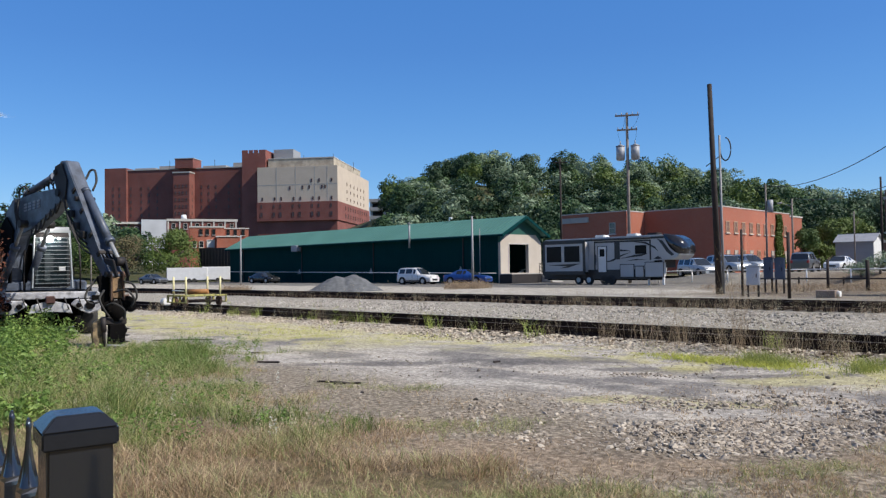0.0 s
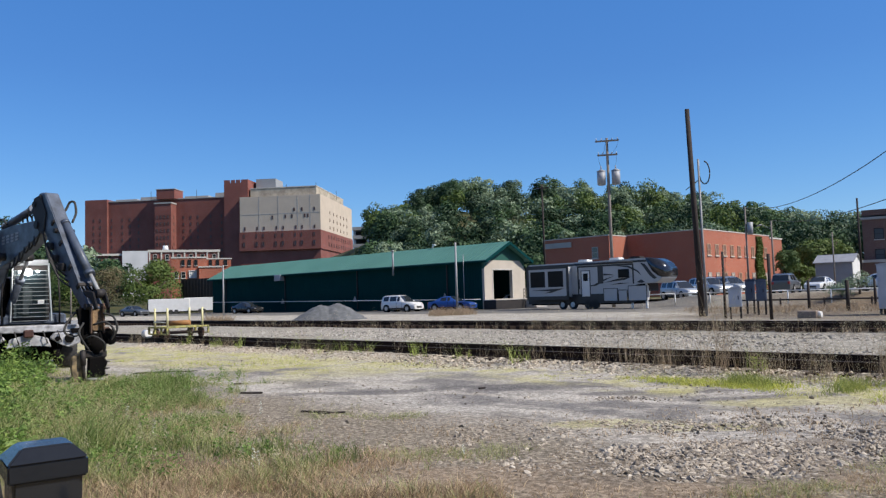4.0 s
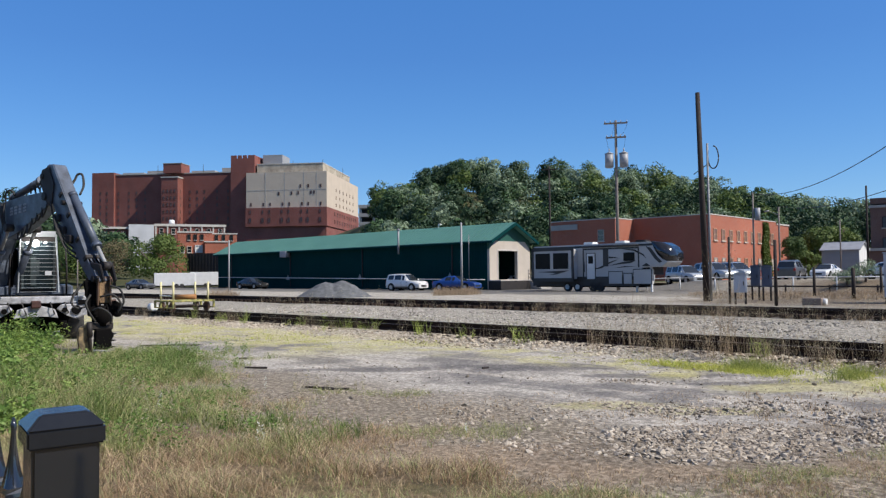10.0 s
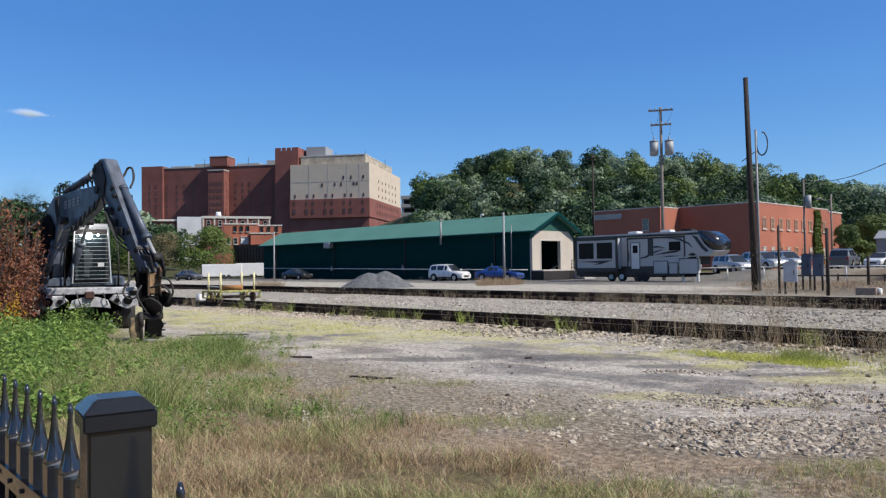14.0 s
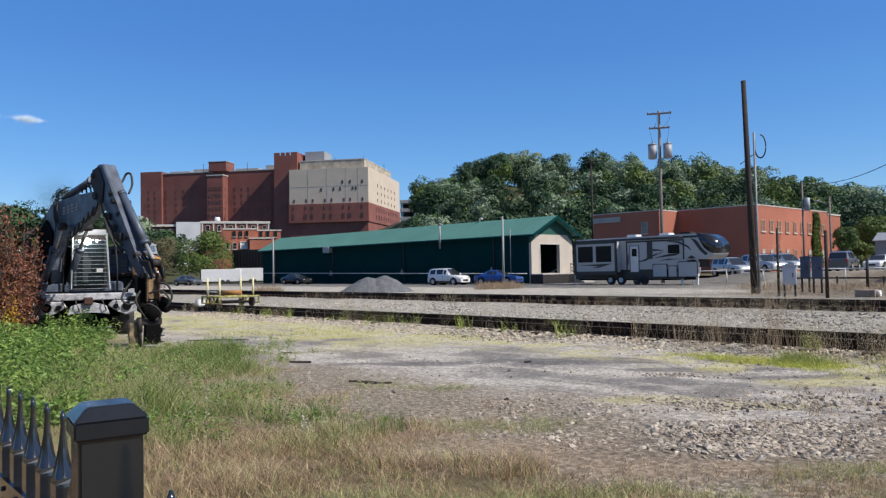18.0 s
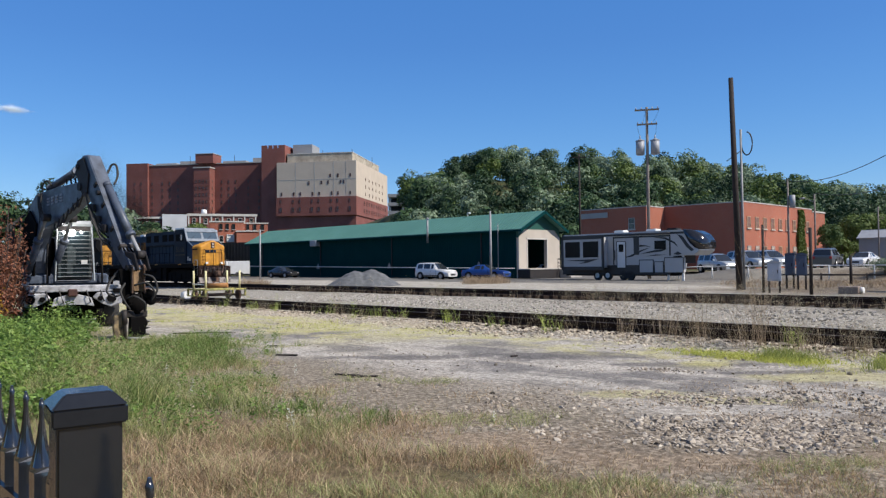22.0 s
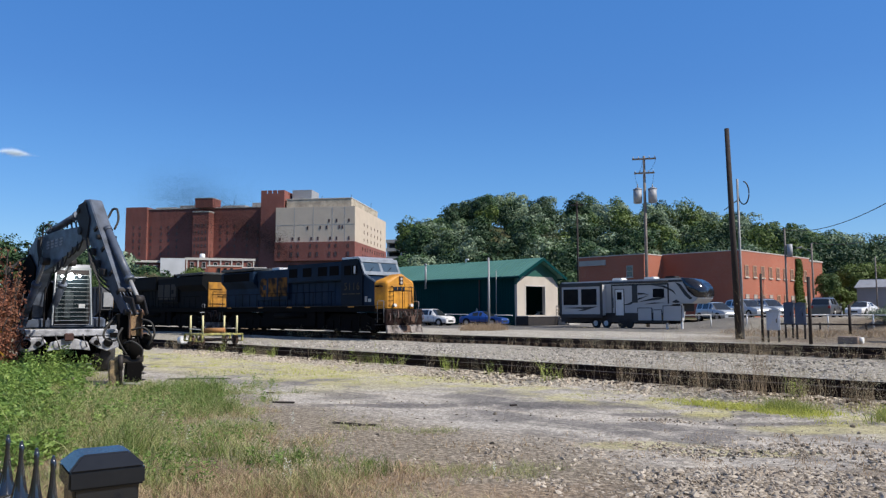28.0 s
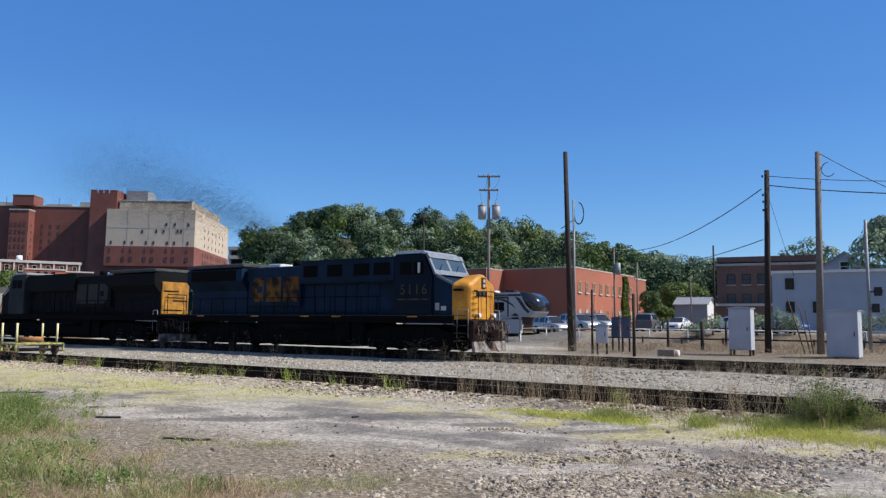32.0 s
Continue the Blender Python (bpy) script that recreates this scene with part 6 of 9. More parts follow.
        prism(bm, ((-15.6, 2.75), (-15.3, 2.45), (-11.95, 2.45), (-11.95, 3.78), (-15.3, 3.78), (-15.6, 3.5)), lo_y, hi_y, "y")
        plate = part("emblem_block", bm, ym, hood, "worn yellow emblem block")
        for cx, w, z0, z1 in ((-14.55, 0.11, 2.45, 3.78), (-13.2, 0.1, 2.45, 3.78), (-14.95, 0.2, 2.95, 3.3)):
            bm = B()
            box(bm, cx - w, cx + w, yo - 0.008, yo + 0.008, z0, z1)
            part("emblem_gap", bm, body, plate, "dark gap in the emblem")
    bm = B()
    box(bm, -15.9, -11.85, -1.235, 1.235, 2.2, 3.9)
    soften(bm, 0.03)
    part("hood_side_panel", bm, body, hood)
    # handrails
    for y in (-1.46, 1.46):
        bm = B()
        for i in range(15):
            rod(bm, (-20.8 + i * 1.03, y, 1.72), (-20.8 + i * 1.03, y, 2.65), 0.018, seg=6)
        rod(bm, (-20.8, y, 2.65), (-6.1, y, 2.65), 0.02, seg=6)
        part("handrail", bm, M_SOOT_SHADE, t)
    for y in (-1.4, 1.4):
        for xa, xb in ((-1.15, -1.75), (-21.3, -20.85)):
            bm = B()
            tube(bm, [(xa, y, 0.7), (xa, y, 1.95), (xa + (xb - xa) * 0.1, y, 2.0), (xb - (xb - xa) * 0.1, y, 2.0), (xb, y, 1.95), (xb, y, 0.7)], 0.022)
            part("grab_rail", bm, M_GREY, t, "pale grab rail")
    # ends: steps, pilot, plough, coupler
    hose_m = mat("dusty_hose", (0.20, 0.13, 0.11), (0.05, 0.03, 0.026), 0.85, 0, 9)
    for end, sg in ((-0.95, 1), (-21.45, -1)):
        bm = B()
        box(bm, end - 0.12, end + 0.12, -1.45, 1.45, 0.55, 1.5)
        soften(bm, 0.03)
        part("pilot", bm, mat("grimy_rust", (0.045, 0.026, 0.022), (0.012, 0.008, 0.008), 0.9, 0, 5, spec=0.1), t, "rust-brown pilot plate")
        for y in (-1.4, 1.4):
            for z in (0.55, 0.9, 1.25):
                bm = B()
                box(bm, end - sg * 0.62 - 0.3, end - sg * 0.62 + 0.3, y - 0.14, y + 0.14, z, z + 0.04)
                part("step", bm, M_STEEL_DARK, t)
        for y0, y1 in ((-1.4, -0.35), (0.3, 1.4)):
            bm = B()
            prism(bm, ((end, 0.1), (end + sg * (0.2 if y0 < 0 else 0.5), 0.08), (end + sg * 0.1, 0.55), (end, 0.55)), y0, y1, "y")
            for v in bm.verts:
                if abs(v.co.z - 0.08) < 0.01:
                    v.co.x = end + sg * (0.5 - 0.22 * abs(v.co.y))
            part("plough", bm, mat("worn_plough", (0.30, 0.26, 0.24), (0.05, 0.04, 0.035), 0.85, 0, 3.5, 30, 0.2, 0.14), t, "worn grey snow plough")
        bm = B()
        box(bm, min(end, end + sg * 0.85), max(end, end + sg * 0.85), -0.14, 0.14, 0.78, 1.05)
        box(bm, end + sg * 0.6 - 0.12, end + sg * 0.6 + 0.12, -0.22, 0.22, 0.7, 1.1)
        part("coupler", bm, M_RUST, t)
        bm = B()
        prism(bm, ((end, 0.12), (end + sg * 0.3, 0.1), (end + sg * 0.2, 0.5), (end, 0.6)), -0.35, 0.3, "y")
        part("plough_centre", bm, M_RUST, t, "rust-brown middle of the plough")
        rnd = random.Random(4)
        for k in range(16):
            y = -1.25 + 0.165 * k + rnd.uniform(-0.05, 0.05)
            sag, side, out = rnd.uniform(0.35, 0.85), rnd.uniform(-0.3, 0.3), rnd.uniform(0.2, 0.42)
            top = rnd.uniform(1.2, 1.48)
            bm = B()
            tube(bm, [(end + sg * 0.1, y, top), (end + sg * out, y + side * 0.1, top + 0.02), (end + sg * (out + 0.08), y + side * 0.4, top - sag * 0.5), (end + sg * (out + 0.02), y + side * 0.7, top - sag), (end + sg * (out + 0.14), y + side, top - sag * 0.85)], rnd.uniform(0.022, 0.038))
            part("air_hose", bm, (hose_m, M_RUBBER, M_STEEL_DARK)[k % 3], t)
        for y in (-0.85, -0.45, 0.55, 0.95):
            bm = B()
            box(bm, min(end, end + sg * 0.22), max(end, end + sg * 0.22), y - 0.11, y + 0.11, 0.98, 1.26)
            soften(bm, 0.02)
            part("valve_box", bm, M_RUST if y > 0 else M_STEEL_DARK, t)
        bm = B()
        tube(bm, [(end + sg * 0.14, -1.3, 0.9), (end + sg * 0.22, -1.25, 1.2), (end + sg * 0.22, 0.0, 1.28), (end + sg * 0.22, 1.25, 1.2), (end + sg * 0.14, 1.3, 0.9)], 0.025)
        part("cut_lever", bm, M_STEEL_DARK, t)
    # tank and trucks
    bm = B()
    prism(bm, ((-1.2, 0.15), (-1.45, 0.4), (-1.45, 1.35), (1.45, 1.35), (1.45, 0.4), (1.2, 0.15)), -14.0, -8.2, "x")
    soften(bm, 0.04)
    part("fuel_tank", bm, M_SOOT_SHADE, t)
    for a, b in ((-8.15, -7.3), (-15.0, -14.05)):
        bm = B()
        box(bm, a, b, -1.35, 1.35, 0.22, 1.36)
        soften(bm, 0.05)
        part("equipment_box", bm, M_SOOT_SHADE, t)
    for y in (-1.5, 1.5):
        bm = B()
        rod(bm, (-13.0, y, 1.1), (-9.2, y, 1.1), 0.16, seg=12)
        part("air_reservoir", bm, M_SOOT_SHADE, t)
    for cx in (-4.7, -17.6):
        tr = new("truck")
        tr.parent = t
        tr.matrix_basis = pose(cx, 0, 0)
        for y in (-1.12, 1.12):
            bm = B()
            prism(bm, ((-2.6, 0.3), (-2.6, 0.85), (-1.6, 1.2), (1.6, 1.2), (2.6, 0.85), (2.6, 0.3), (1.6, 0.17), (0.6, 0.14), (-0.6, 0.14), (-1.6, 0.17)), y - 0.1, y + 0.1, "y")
            part("side_frame", bm, M_SOOT_SHADE, tr)
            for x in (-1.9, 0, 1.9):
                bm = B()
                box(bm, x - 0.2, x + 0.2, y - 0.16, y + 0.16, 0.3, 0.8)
                part("axle_box", bm, M_SOOT_SHADE, tr)
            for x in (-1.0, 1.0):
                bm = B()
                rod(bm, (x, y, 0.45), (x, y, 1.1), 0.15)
                part("spring", bm, M_SOOT_SHADE, tr)
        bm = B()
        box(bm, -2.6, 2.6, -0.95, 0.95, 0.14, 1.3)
        part("bolster", bm, M_SOOT_SHADE, tr)
    axles = [wheelset(t, x) for x in (-2.8, -4.7, -6.6, -15.7, -17.6, -19.5)]
    return t, axles


def hopper_car():
    t = thing("hopper_car", "dark grey ribbed hopper rail car", "rail car", pose(0, 0, 0), "train cars")
    side = mat("hopper_paint", (0.07, 0.075, 0.085), (0.045, 0.043, 0.042), 0.7, 0, 0.8, 12)
    bm = B()
    prism(bm, ((-14.6, 1.6), (-14.6, 3.9), (-0.8, 3.9), (-0.8, 1.6), (-3.2, 0.75), (-12.2, 0.75)), -1.45, 1.45, "y")
    part("hopper_body", bm, side, t)
    bm = B()
    box(bm, -0.06, 0.06, -1.56, -1.45, 1.3, 3.85)
    rib = mesh_of("rib", bm, side)
    for i in range(13):
        same("rib", rib, t, pose(-14.2 + i * 1.1, 0, 0))
        same("rib", rib, t, pose(-14.2 + i * 1.1, 0, 0, 0, 0, 180) @ pose(0, 0, 0))
    bm = B()
    for y in (-1.5, 1.5):
        box(bm, -14.7, -0.7, y - 0.08, y + 0.08, 3.85, 4.0)
    part("top_chord", bm, side, t)
    bm = B()
    box(bm, -15.1, -0.3, -1.3, 1.3, 1.0, 1.3)
    part("sill", bm, M_SOOT_SHADE, t)
    bm = B()
    box(bm, -0.75, -0.6, -1.3, 1.3, 1.9, 3.4)
    part("end_plate", bm, M_GALV, t, "pale galvanised end plate")
    axles = [wheelset(t, x) for x in (-1.6, -3.3, -12.1, -13.8)]
    return t, axles


LEAD, LEAD_AXLES = locomotive(False)
TRAIL, TRAIL_AXLES = locomotive(True)
CARS = [hopper_car() for i in range(4)]


# ---- trailer ----
def fifth_wheel():
    t = thing("travel_trailer", "white and black fifth wheel travel trailer parked on blocks", "trailer", fr(-41.4, 55.0, 0.22) @ Matrix.Diagonal((1, 1, 1.06, 1)))
    tinted = mat("tinted_glass", (0.006, 0.006, 0.008), (0.01, 0.01, 0.012), 0.2, 0, 2, 30, 0, spec=0.15)
    shell = mat("trailer_shell", (0.50, 0.50, 0.495), (0.43, 0.43, 0.425), 0.45, 0, 0.6, 20, 0.05)
    bm = B()
    prism(bm, ((0, 0.7), (0, 3.66), (0.12, 3.78), (11.5, 3.82), (12.3, 3.72), (12.9, 3.42), (13.25, 2.95), (13.28, 2.5), (13.0, 2.12), (12.6, 1.9), (10.9, 1.9), (10.7, 0.7)), 0, 2.5, "y")
    soften(bm, 0.05, 2)
    part("body", bm, shell, t)
    bm = B()
    box(bm, 0.02, 10.68, -0.03, 0.0, 0.45, 1.2)
    part("skirt", bm, M_BLACK, t, "black lower skirt")
    bm = B()
    box(bm, 0.2, 10.6, 0.25, 2.35, 0.35, 0.72)
    part("chassis", bm, M_SOOT_SHADE, t)
    bm = B()
    for a, b, c, e in ((-0.01, 0.35, 0.7, 3.7), (0.0, 11.9, 3.52, 3.68)):
        box(bm, a, b, -0.025, 0, c, e)
    part("edge_trim", bm, M_BLACK, t, "black edge trim")
    bm = B()
    box(bm, 0.55, 4.75, -0.7, 0.1, 1.0, 3.45)
    soften(bm, 0.04)
    so = part("slide_out", bm, shell, t)
    bm = B()
    for a, b, c, d in ((0.42, 4.88, 3.34, 3.56), (0.42, 4.88, 0.8, 1.1), (0.42, 0.64, 0.9, 3.5), (4.66, 4.88, 0.9, 3.5)):
        box(bm, a, b, -0.75, -0.66, c, d)
    part("slide_trim", bm, M_BLACK, so)
    for x in (0.85, 2.75):
        bm = B()
        box(bm, x, x + 1.6, -0.74, -0.7, 1.85, 3.15)
        w = part("slide_window", bm, tinted, so)
        bm = B()
        for a, b, c, d in ((x - 0.06, x + 1.66, 3.15, 3.22), (x - 0.06, x + 1.66, 1.78, 1.85), (x - 0.06, x, 1.85, 3.15), (x + 1.6, x + 1.66, 1.85, 3.15)):
            box(bm, a, b, -0.75, -0.69, c, d)
        part("window_frame", bm, shell, w)
    bm = B()
    prism(bm, ((0.9, 1.62), (2.2, 1.66), (4.4, 1.72), (3.1, 1.4), (2.3, 1.35), (3.0, 1.52)), -0.73, -0.704, "y")
    part("swoosh", bm, M_BLACK, so, "dark curved stripes")
    bm = B()
    box(bm, 5.75, 6.55, -0.04, 0.0, 1.0, 3.05)
    soften(bm, 0.02)
    d = part("door", bm, M_WHITE, t, "white entry door")
    bm = B()
    box(bm, 5.92, 6.38, -0.06, -0.03, 2.25, 2.85)
    part("door_window", bm, tinted, d)
    bm = B()
    for a, b, c, e in ((5.7, 6.6, 3.05, 3.1), (5.7, 5.75, 1.0, 3.05), (6.55, 6.6, 1.0, 3.05)):
        box(bm, a, b, -0.045, 0, c, e)
    part("door_frame", bm, M_BLACK, d)
    bm = B()
    rod(bm, (5.55, -0.08, 1.6), (5.55, -0.08, 2.4), 0.03)
    part("grab_handle", bm, M_BLACK, d)
    bm = B()
    for a, b, c, e in ((5.35, 10.7, 3.34, 3.46), (5.35, 5.45, 1.1, 3.4), (10.6, 10.72, 1.9, 3.4)):
        box(bm, a, b, -0.03, 0.0, c, e)
    box(bm, 7.35, 7.85, -0.03, 0, 2.0, 3.4)
    part("side_trim", bm, M_BLACK, t, "black outline trim")
    bm = B()
    box(bm, 9.3, 10.3, -0.05, 0.0, 2.4, 3.05)
    part("bedroom_window", bm, tinted, t)
    for pts in (((5.9, 1.72), (7.0, 1.95), (8.0, 2.35), (8.9, 2.55), (7.9, 2.2), (7.2, 1.86)), ((7.9, 2.05), (9.2, 2.32), (10.45, 2.42), (9.9, 2.22), (8.9, 2.14)), ((8.4, 1.86), (9.4, 2.0), (10.4, 1.96), (9.3, 1.9)),
                ((7.9, 2.78), (8.5, 2.72), (8.95, 2.6), (8.45, 2.64), (7.9, 2.62)), ((9.0, 3.36), (10.3, 3.28), (11.1, 2.9), (11.35, 2.55), (11.0, 2.82), (10.2, 3.16)), ((10.95, 2.0), (11.35, 2.2), (11.7, 2.0), (11.4, 1.94))):
        bm = B()
        prism(bm, pts, -0.035, -0.004, "y")
        part("swoosh", bm, M_BLACK, t, "dark curved stripe")
    bm = B()
    prism(bm, ((11.3, 3.5), (11.75, 3.35), (12.35, 2.62), (12.75, 2.28), (12.6, 2.12), (12.1, 2.5), (11.65, 3.1)), -0.035, -0.004, "y")
    part("nose_stripe", bm, M_BLACK, t, "black curved nose stripe")
    bm = B()
    cap = ((11.75, 3.86), (12.33, 3.76), (12.94, 3.45), (13.3, 2.97), (13.33, 2.5), (13.15, 2.28), (12.78, 2.42), (12.4, 2.78), (12.0, 3.3))
    prism(bm, cap, -0.04, 2.54, "y")
    soften(bm, 0.05, 2)
    for fc in bm.faces:
        fc.smooth = True
    part("nose_cap", bm, mat("nose_cap", (0.012, 0.012, 0.014), (0.02, 0.02, 0.022), 0.12, 0, 2, 30, 0.0, spec=0.9), t, "glossy black nose cap")
    bm = B()
    prism(bm, ((12.3, 2.1), (12.62, 1.88), (13.02, 2.1), (13.2, 2.3), (12.9, 2.36)), -0.045, 2.545, "y")
    soften(bm, 0.02)
    part("nose_band", bm, M_SILVER, t, "silver lower nose band")
    for x, w, h in ((7.9, 1.25, 0.95), (9.3, 0.75, 0.8), (10.2, 1.6, 1.1)):
        bm = B()
        box(bm, x, x + w, -0.06, 0.4 if x > 10 else 0, 0.62, 0.62 + h)
        soften(bm, 0.02)
        hatch = part("compartment_door", bm, shell, t)
        bm = B()
        for a, b, c, e in ((x - 0.03, x + w + 0.03, 0.62 + h, 0.66 + h), (x - 0.03, x + w + 0.03, 0.58, 0.62), (x - 0.03, x, 0.62, 0.62 + h), (x + w, x + w + 0.03, 0.62, 0.62 + h)):
            box(bm, a, b, -0.07, 0.0, c, e)
        part("hatch_edge", bm, M_BLACK, hatch)
    for x in (4.9, 8.0, 9.9):
        bm = B()
        box(bm, x, x + 0.95, 0.8, 1.7, 3.74, 4.02)
        soften(bm, 0.06, 2)
        part("roof_unit", bm, M_WHITE if x < 9 else M_STEEL_DARK, t)
    bm = B()
    rod(bm, (5.3, -0.05, 3.6), (10.7, -0.05, 3.58), 0.075)
    part("awning", bm, M_BLACK, t, "rolled black awning")
    for x in (3.75, 4.8, 6.35, 7.0):
        bm = B()
        rod(bm, (0, -0.05, 0), (0, 0.2, 0), 0.38, seg=20)
        wh = part("wheel", bm, M_RUBBER, t, "", pose(x, -0.02, 0.38))
        bm = B()
        rod(bm, (0, -0.08, 0), (0, -0.04, 0), 0.21, seg=14)
        part("rim", bm, M_WHITE if x < 6 else M_STEEL_DARK, wh)
    for x in (10.4, 11.7):
        bm = B()
        box(bm, x - 0.07, x + 0.07, 0.1, 0.24, 0.0, 1.95 if x > 11 else 0.8)
        part("jack_leg", bm, M_WHITE, t)
    bm = B()
    box(bm, 10.9, 11.7, 0.25, 2.2, 1.3, 1.9)
    part("pin_box", bm, M_STEEL_DARK, t)


fifth_wheel()


# ---- cars ----
def car(label, m, paint, suv=False, length=4.6, group=""):
    """Front towards +x, wheels on z = 0. The shell is lofted through stations along the car: place, belt, roof, half width of the roof."""
    t = thing("car", label, "car", m, group)
    L = length / 2
    if suv:
        stations = ((-1.0, 0.80, 0.81, 0.72), (-0.985, 1.02, 1.08, 0.72), (-0.90, 1.05, 1.56, 0.66), (-0.82, 1.05, 1.66, 0.65), (-0.50, 1.04, 1.70, 0.65), (-0.44, 1.04, 1.70, 0.65), (-0.06, 1.02, 1.70, 0.65), (0.0, 1.02, 1.69, 0.65), (0.14, 1.01, 1.62, 0.64), (0.44, 1.0, 1.02, 0.70), (0.74, 0.96, 0.98, 0.70), (0.93, 0.86, 0.88, 0.68), (1.0, 0.62, 0.63, 0.62))
        panes = ((3, 4), (5, 6), (7, 8))
    else:
        stations = ((-1.0, 0.66, 0.67, 0.66), (-0.985, 0.92, 0.94, 0.70), (-0.70, 0.96, 0.98, 0.70), (-0.42, 0.95, 1.36, 0.58), (-0.36, 0.95, 1.40, 0.58), (-0.10, 0.94, 1.45, 0.58), (-0.04, 0.94, 1.45, 0.58), (0.08, 0.93, 1.42, 0.57), (0.42, 0.91, 0.93, 0.68), (0.74, 0.84, 0.86, 0.68), (0.94, 0.74, 0.76, 0.64), (1.0, 0.56, 0.57, 0.58))
        panes = ((4, 5), (6, 7))
    rings = []
    for f, belt, roof, wr in stations:
        x = f * L
        ends = 1 - 0.16 * max(0.0, abs(f) - 0.8) / 0.2
        w = 0.9 * ends
        lean = [(0.80 * ends, 0.26), (w, 0.42), (w * 1.01, 0.64), (w * 0.96, belt)]
        if roof - belt > 0.2:
            top = min(wr, w)
            for q in (0.1, 0.86, 1.0):
                lean.append((w * 0.95 + (top - w * 0.95) * q, belt + (roof - 0.04 - belt) * q))
            lean.append((top * 0.72, roof))
        else:
            lean += [(w * 0.95, belt + 0.002), (w * 0.9, belt + 0.006), (w * 0.86, roof - 0.004), (w * 0.6, roof)]
        half = [(x, -y, z) for y, z in lean]
        rings.append(half + [(x, y, z) for y, z in lean[::-1]])
    shell, glass = B(), {}

    def quad(bm, a, b, i, j):
        fc = bm.faces.new([bm.verts.new(q) for q in (rings[a][i], rings[a][j], rings[b][j], rings[b][i])])
        fc.smooth = True

    for a in range(len(rings) - 1):
        b = a + 1
        up_a, up_b = stations[a][2] - stations[a][1] > 0.2, stations[b][2] - stations[b][1] > 0.2
        for i in range(15):
            j = i + 1
            side = i in (4, 10)
            if side and (a, b) in panes:
                quad(glass.setdefault(("side_window", a, i), B()), a, b, i, j)
            elif up_a != up_b and i in (6, 7, 8):
                quad(glass.setdefault(("windshield" if up_a else "rear_window", a), B()), a, b, i, j)
            else:
                quad(shell, a, b, i, j)
    shell.faces.new([shell.verts.new(q) for q in rings[0]])
    shell.faces.new([shell.verts.new(q) for q in rings[-1]][::-1])
    bmesh.ops.remove_doubles(shell, verts=shell.verts[:], dist=0.0005)
    body = part("body", shell, paint, t)
    for key, bm in glass.items():
        bmesh.ops.remove_doubles(bm, verts=bm.verts[:], dist=0.0005)
        part(key[0], bm, M_GLASS, body)
    bm = B()
    box(bm, -L + 0.2, L - 0.2, -0.76, 0.76, 0.18, 0.62)
    part("underbody", bm, M_SOOT_SHADE, t)
    for x in (-L * 0.62, L * 0.60):
        for sgn in (-1, 1):
            # a black disc round the wheel stands for the shade in its well
            bm = B()
            rod(bm, (x, sgn * 0.70, 0.36), (x, sgn * 0.925, 0.36), 0.41, seg=20)
            part("wheel_well_disc", bm, M_SOOT_SHADE, body, "black disc standing for the shaded wheel well")
            bm = B()
            rod(bm, (0, -0.12, 0), (0, 0.12, 0), 0.34, seg=20)
            soften(bm, 0.03)
            wheel = part("wheel", bm, M_RUBBER, t, "", pose(x, sgn * 0.83, 0.34))
            bm = B()
            rod(bm, (0, -0.128, 0), (0, 0.128, 0), 0.2, seg=14)
            part("rim", bm, M_SILVER, wheel)
    front, tail = stations[-2], stations[1]
    for sgn in (-1, 1):
        bm = B()
        box(bm, L * 0.95 - 0.12, L * 0.985, sgn * 0.58 - 0.14, sgn * 0.58 + 0.14, front[1] - 0.2, front[1] - 0.06)
        soften(bm, 0.02)
        part("headlight", bm, M_SILVER, body)
        bm = B()
        box(bm, -L - 0.015, -L + 0.1, sgn * 0.66 - 0.1, sgn * 0.66 + 0.1, tail[1] - 0.26, tail[1] - 0.02)
        soften(bm, 0.02)
        part("tail_light", bm, M_RED_LENS, body)
        bm = B()
        box(bm, L * 0.30, L * 0.30 + 0.12, sgn * 0.98 - 0.1, sgn * 0.98 + 0.1, stations[-4][1] + 0.04, stations[-4][1] + 0.17)
        soften(bm, 0.02)
        part("mirror", bm, paint, body)
        bm = B()
        box(bm, -L * 0.55, L * 0.52, sgn * 0.915 - 0.012, sgn * 0.915 + 0.012, 0.3, 0.4)
        part("sill", bm, M_SOOT_SHADE, body, "dark sill")
        for f in (-0.02 if suv else 0.0, 0.30):
            bm = B()
            box(bm, f * L - 0.008, f * L + 0.008, sgn * 0.9 - 0.012, sgn * 0.9 + 0.012, 0.42, 0.9)
            part("door_gap", bm, M_SOOT_SHADE, body)
        if suv:
            bm = B()
            rod(bm, (-L * 0.8, sgn * 0.58, 1.735), (-L * 0.02, sgn * 0.58, 1.735), 0.02, seg=6)
            part("roof_rail", bm, M_BLACK, body)
    bm = B()
    box(bm, L - 0.05, L + 0.012, -0.42, 0.42, 0.36, 0.56)
    soften(bm, 0.015)
    part("grille", bm, M_BLACK, body)
    return t


M_RED_LENS = mat("red_lens", (0.35, 0.02, 0.02), (0.28, 0.02, 0.02), 0.3)
P_WHITE = mat("white_car_paint", (0.72, 0.72, 0.72), (0.68, 0.68, 0.68), 0.25, 0, 1, 30, 0.0, coat=0.6)
P_SILVER = mat("silver_car_paint", (0.50, 0.52, 0.53), (0.46, 0.48, 0.49), 0.3, 0.4, 1, 30, 0.0, coat=0.6)
P_BLUE = mat("blue_car_paint", (0.015, 0.07, 0.30), (0.012, 0.06, 0.25), 0.3, 0.1, 1, 30, 0.0, coat=0.6)
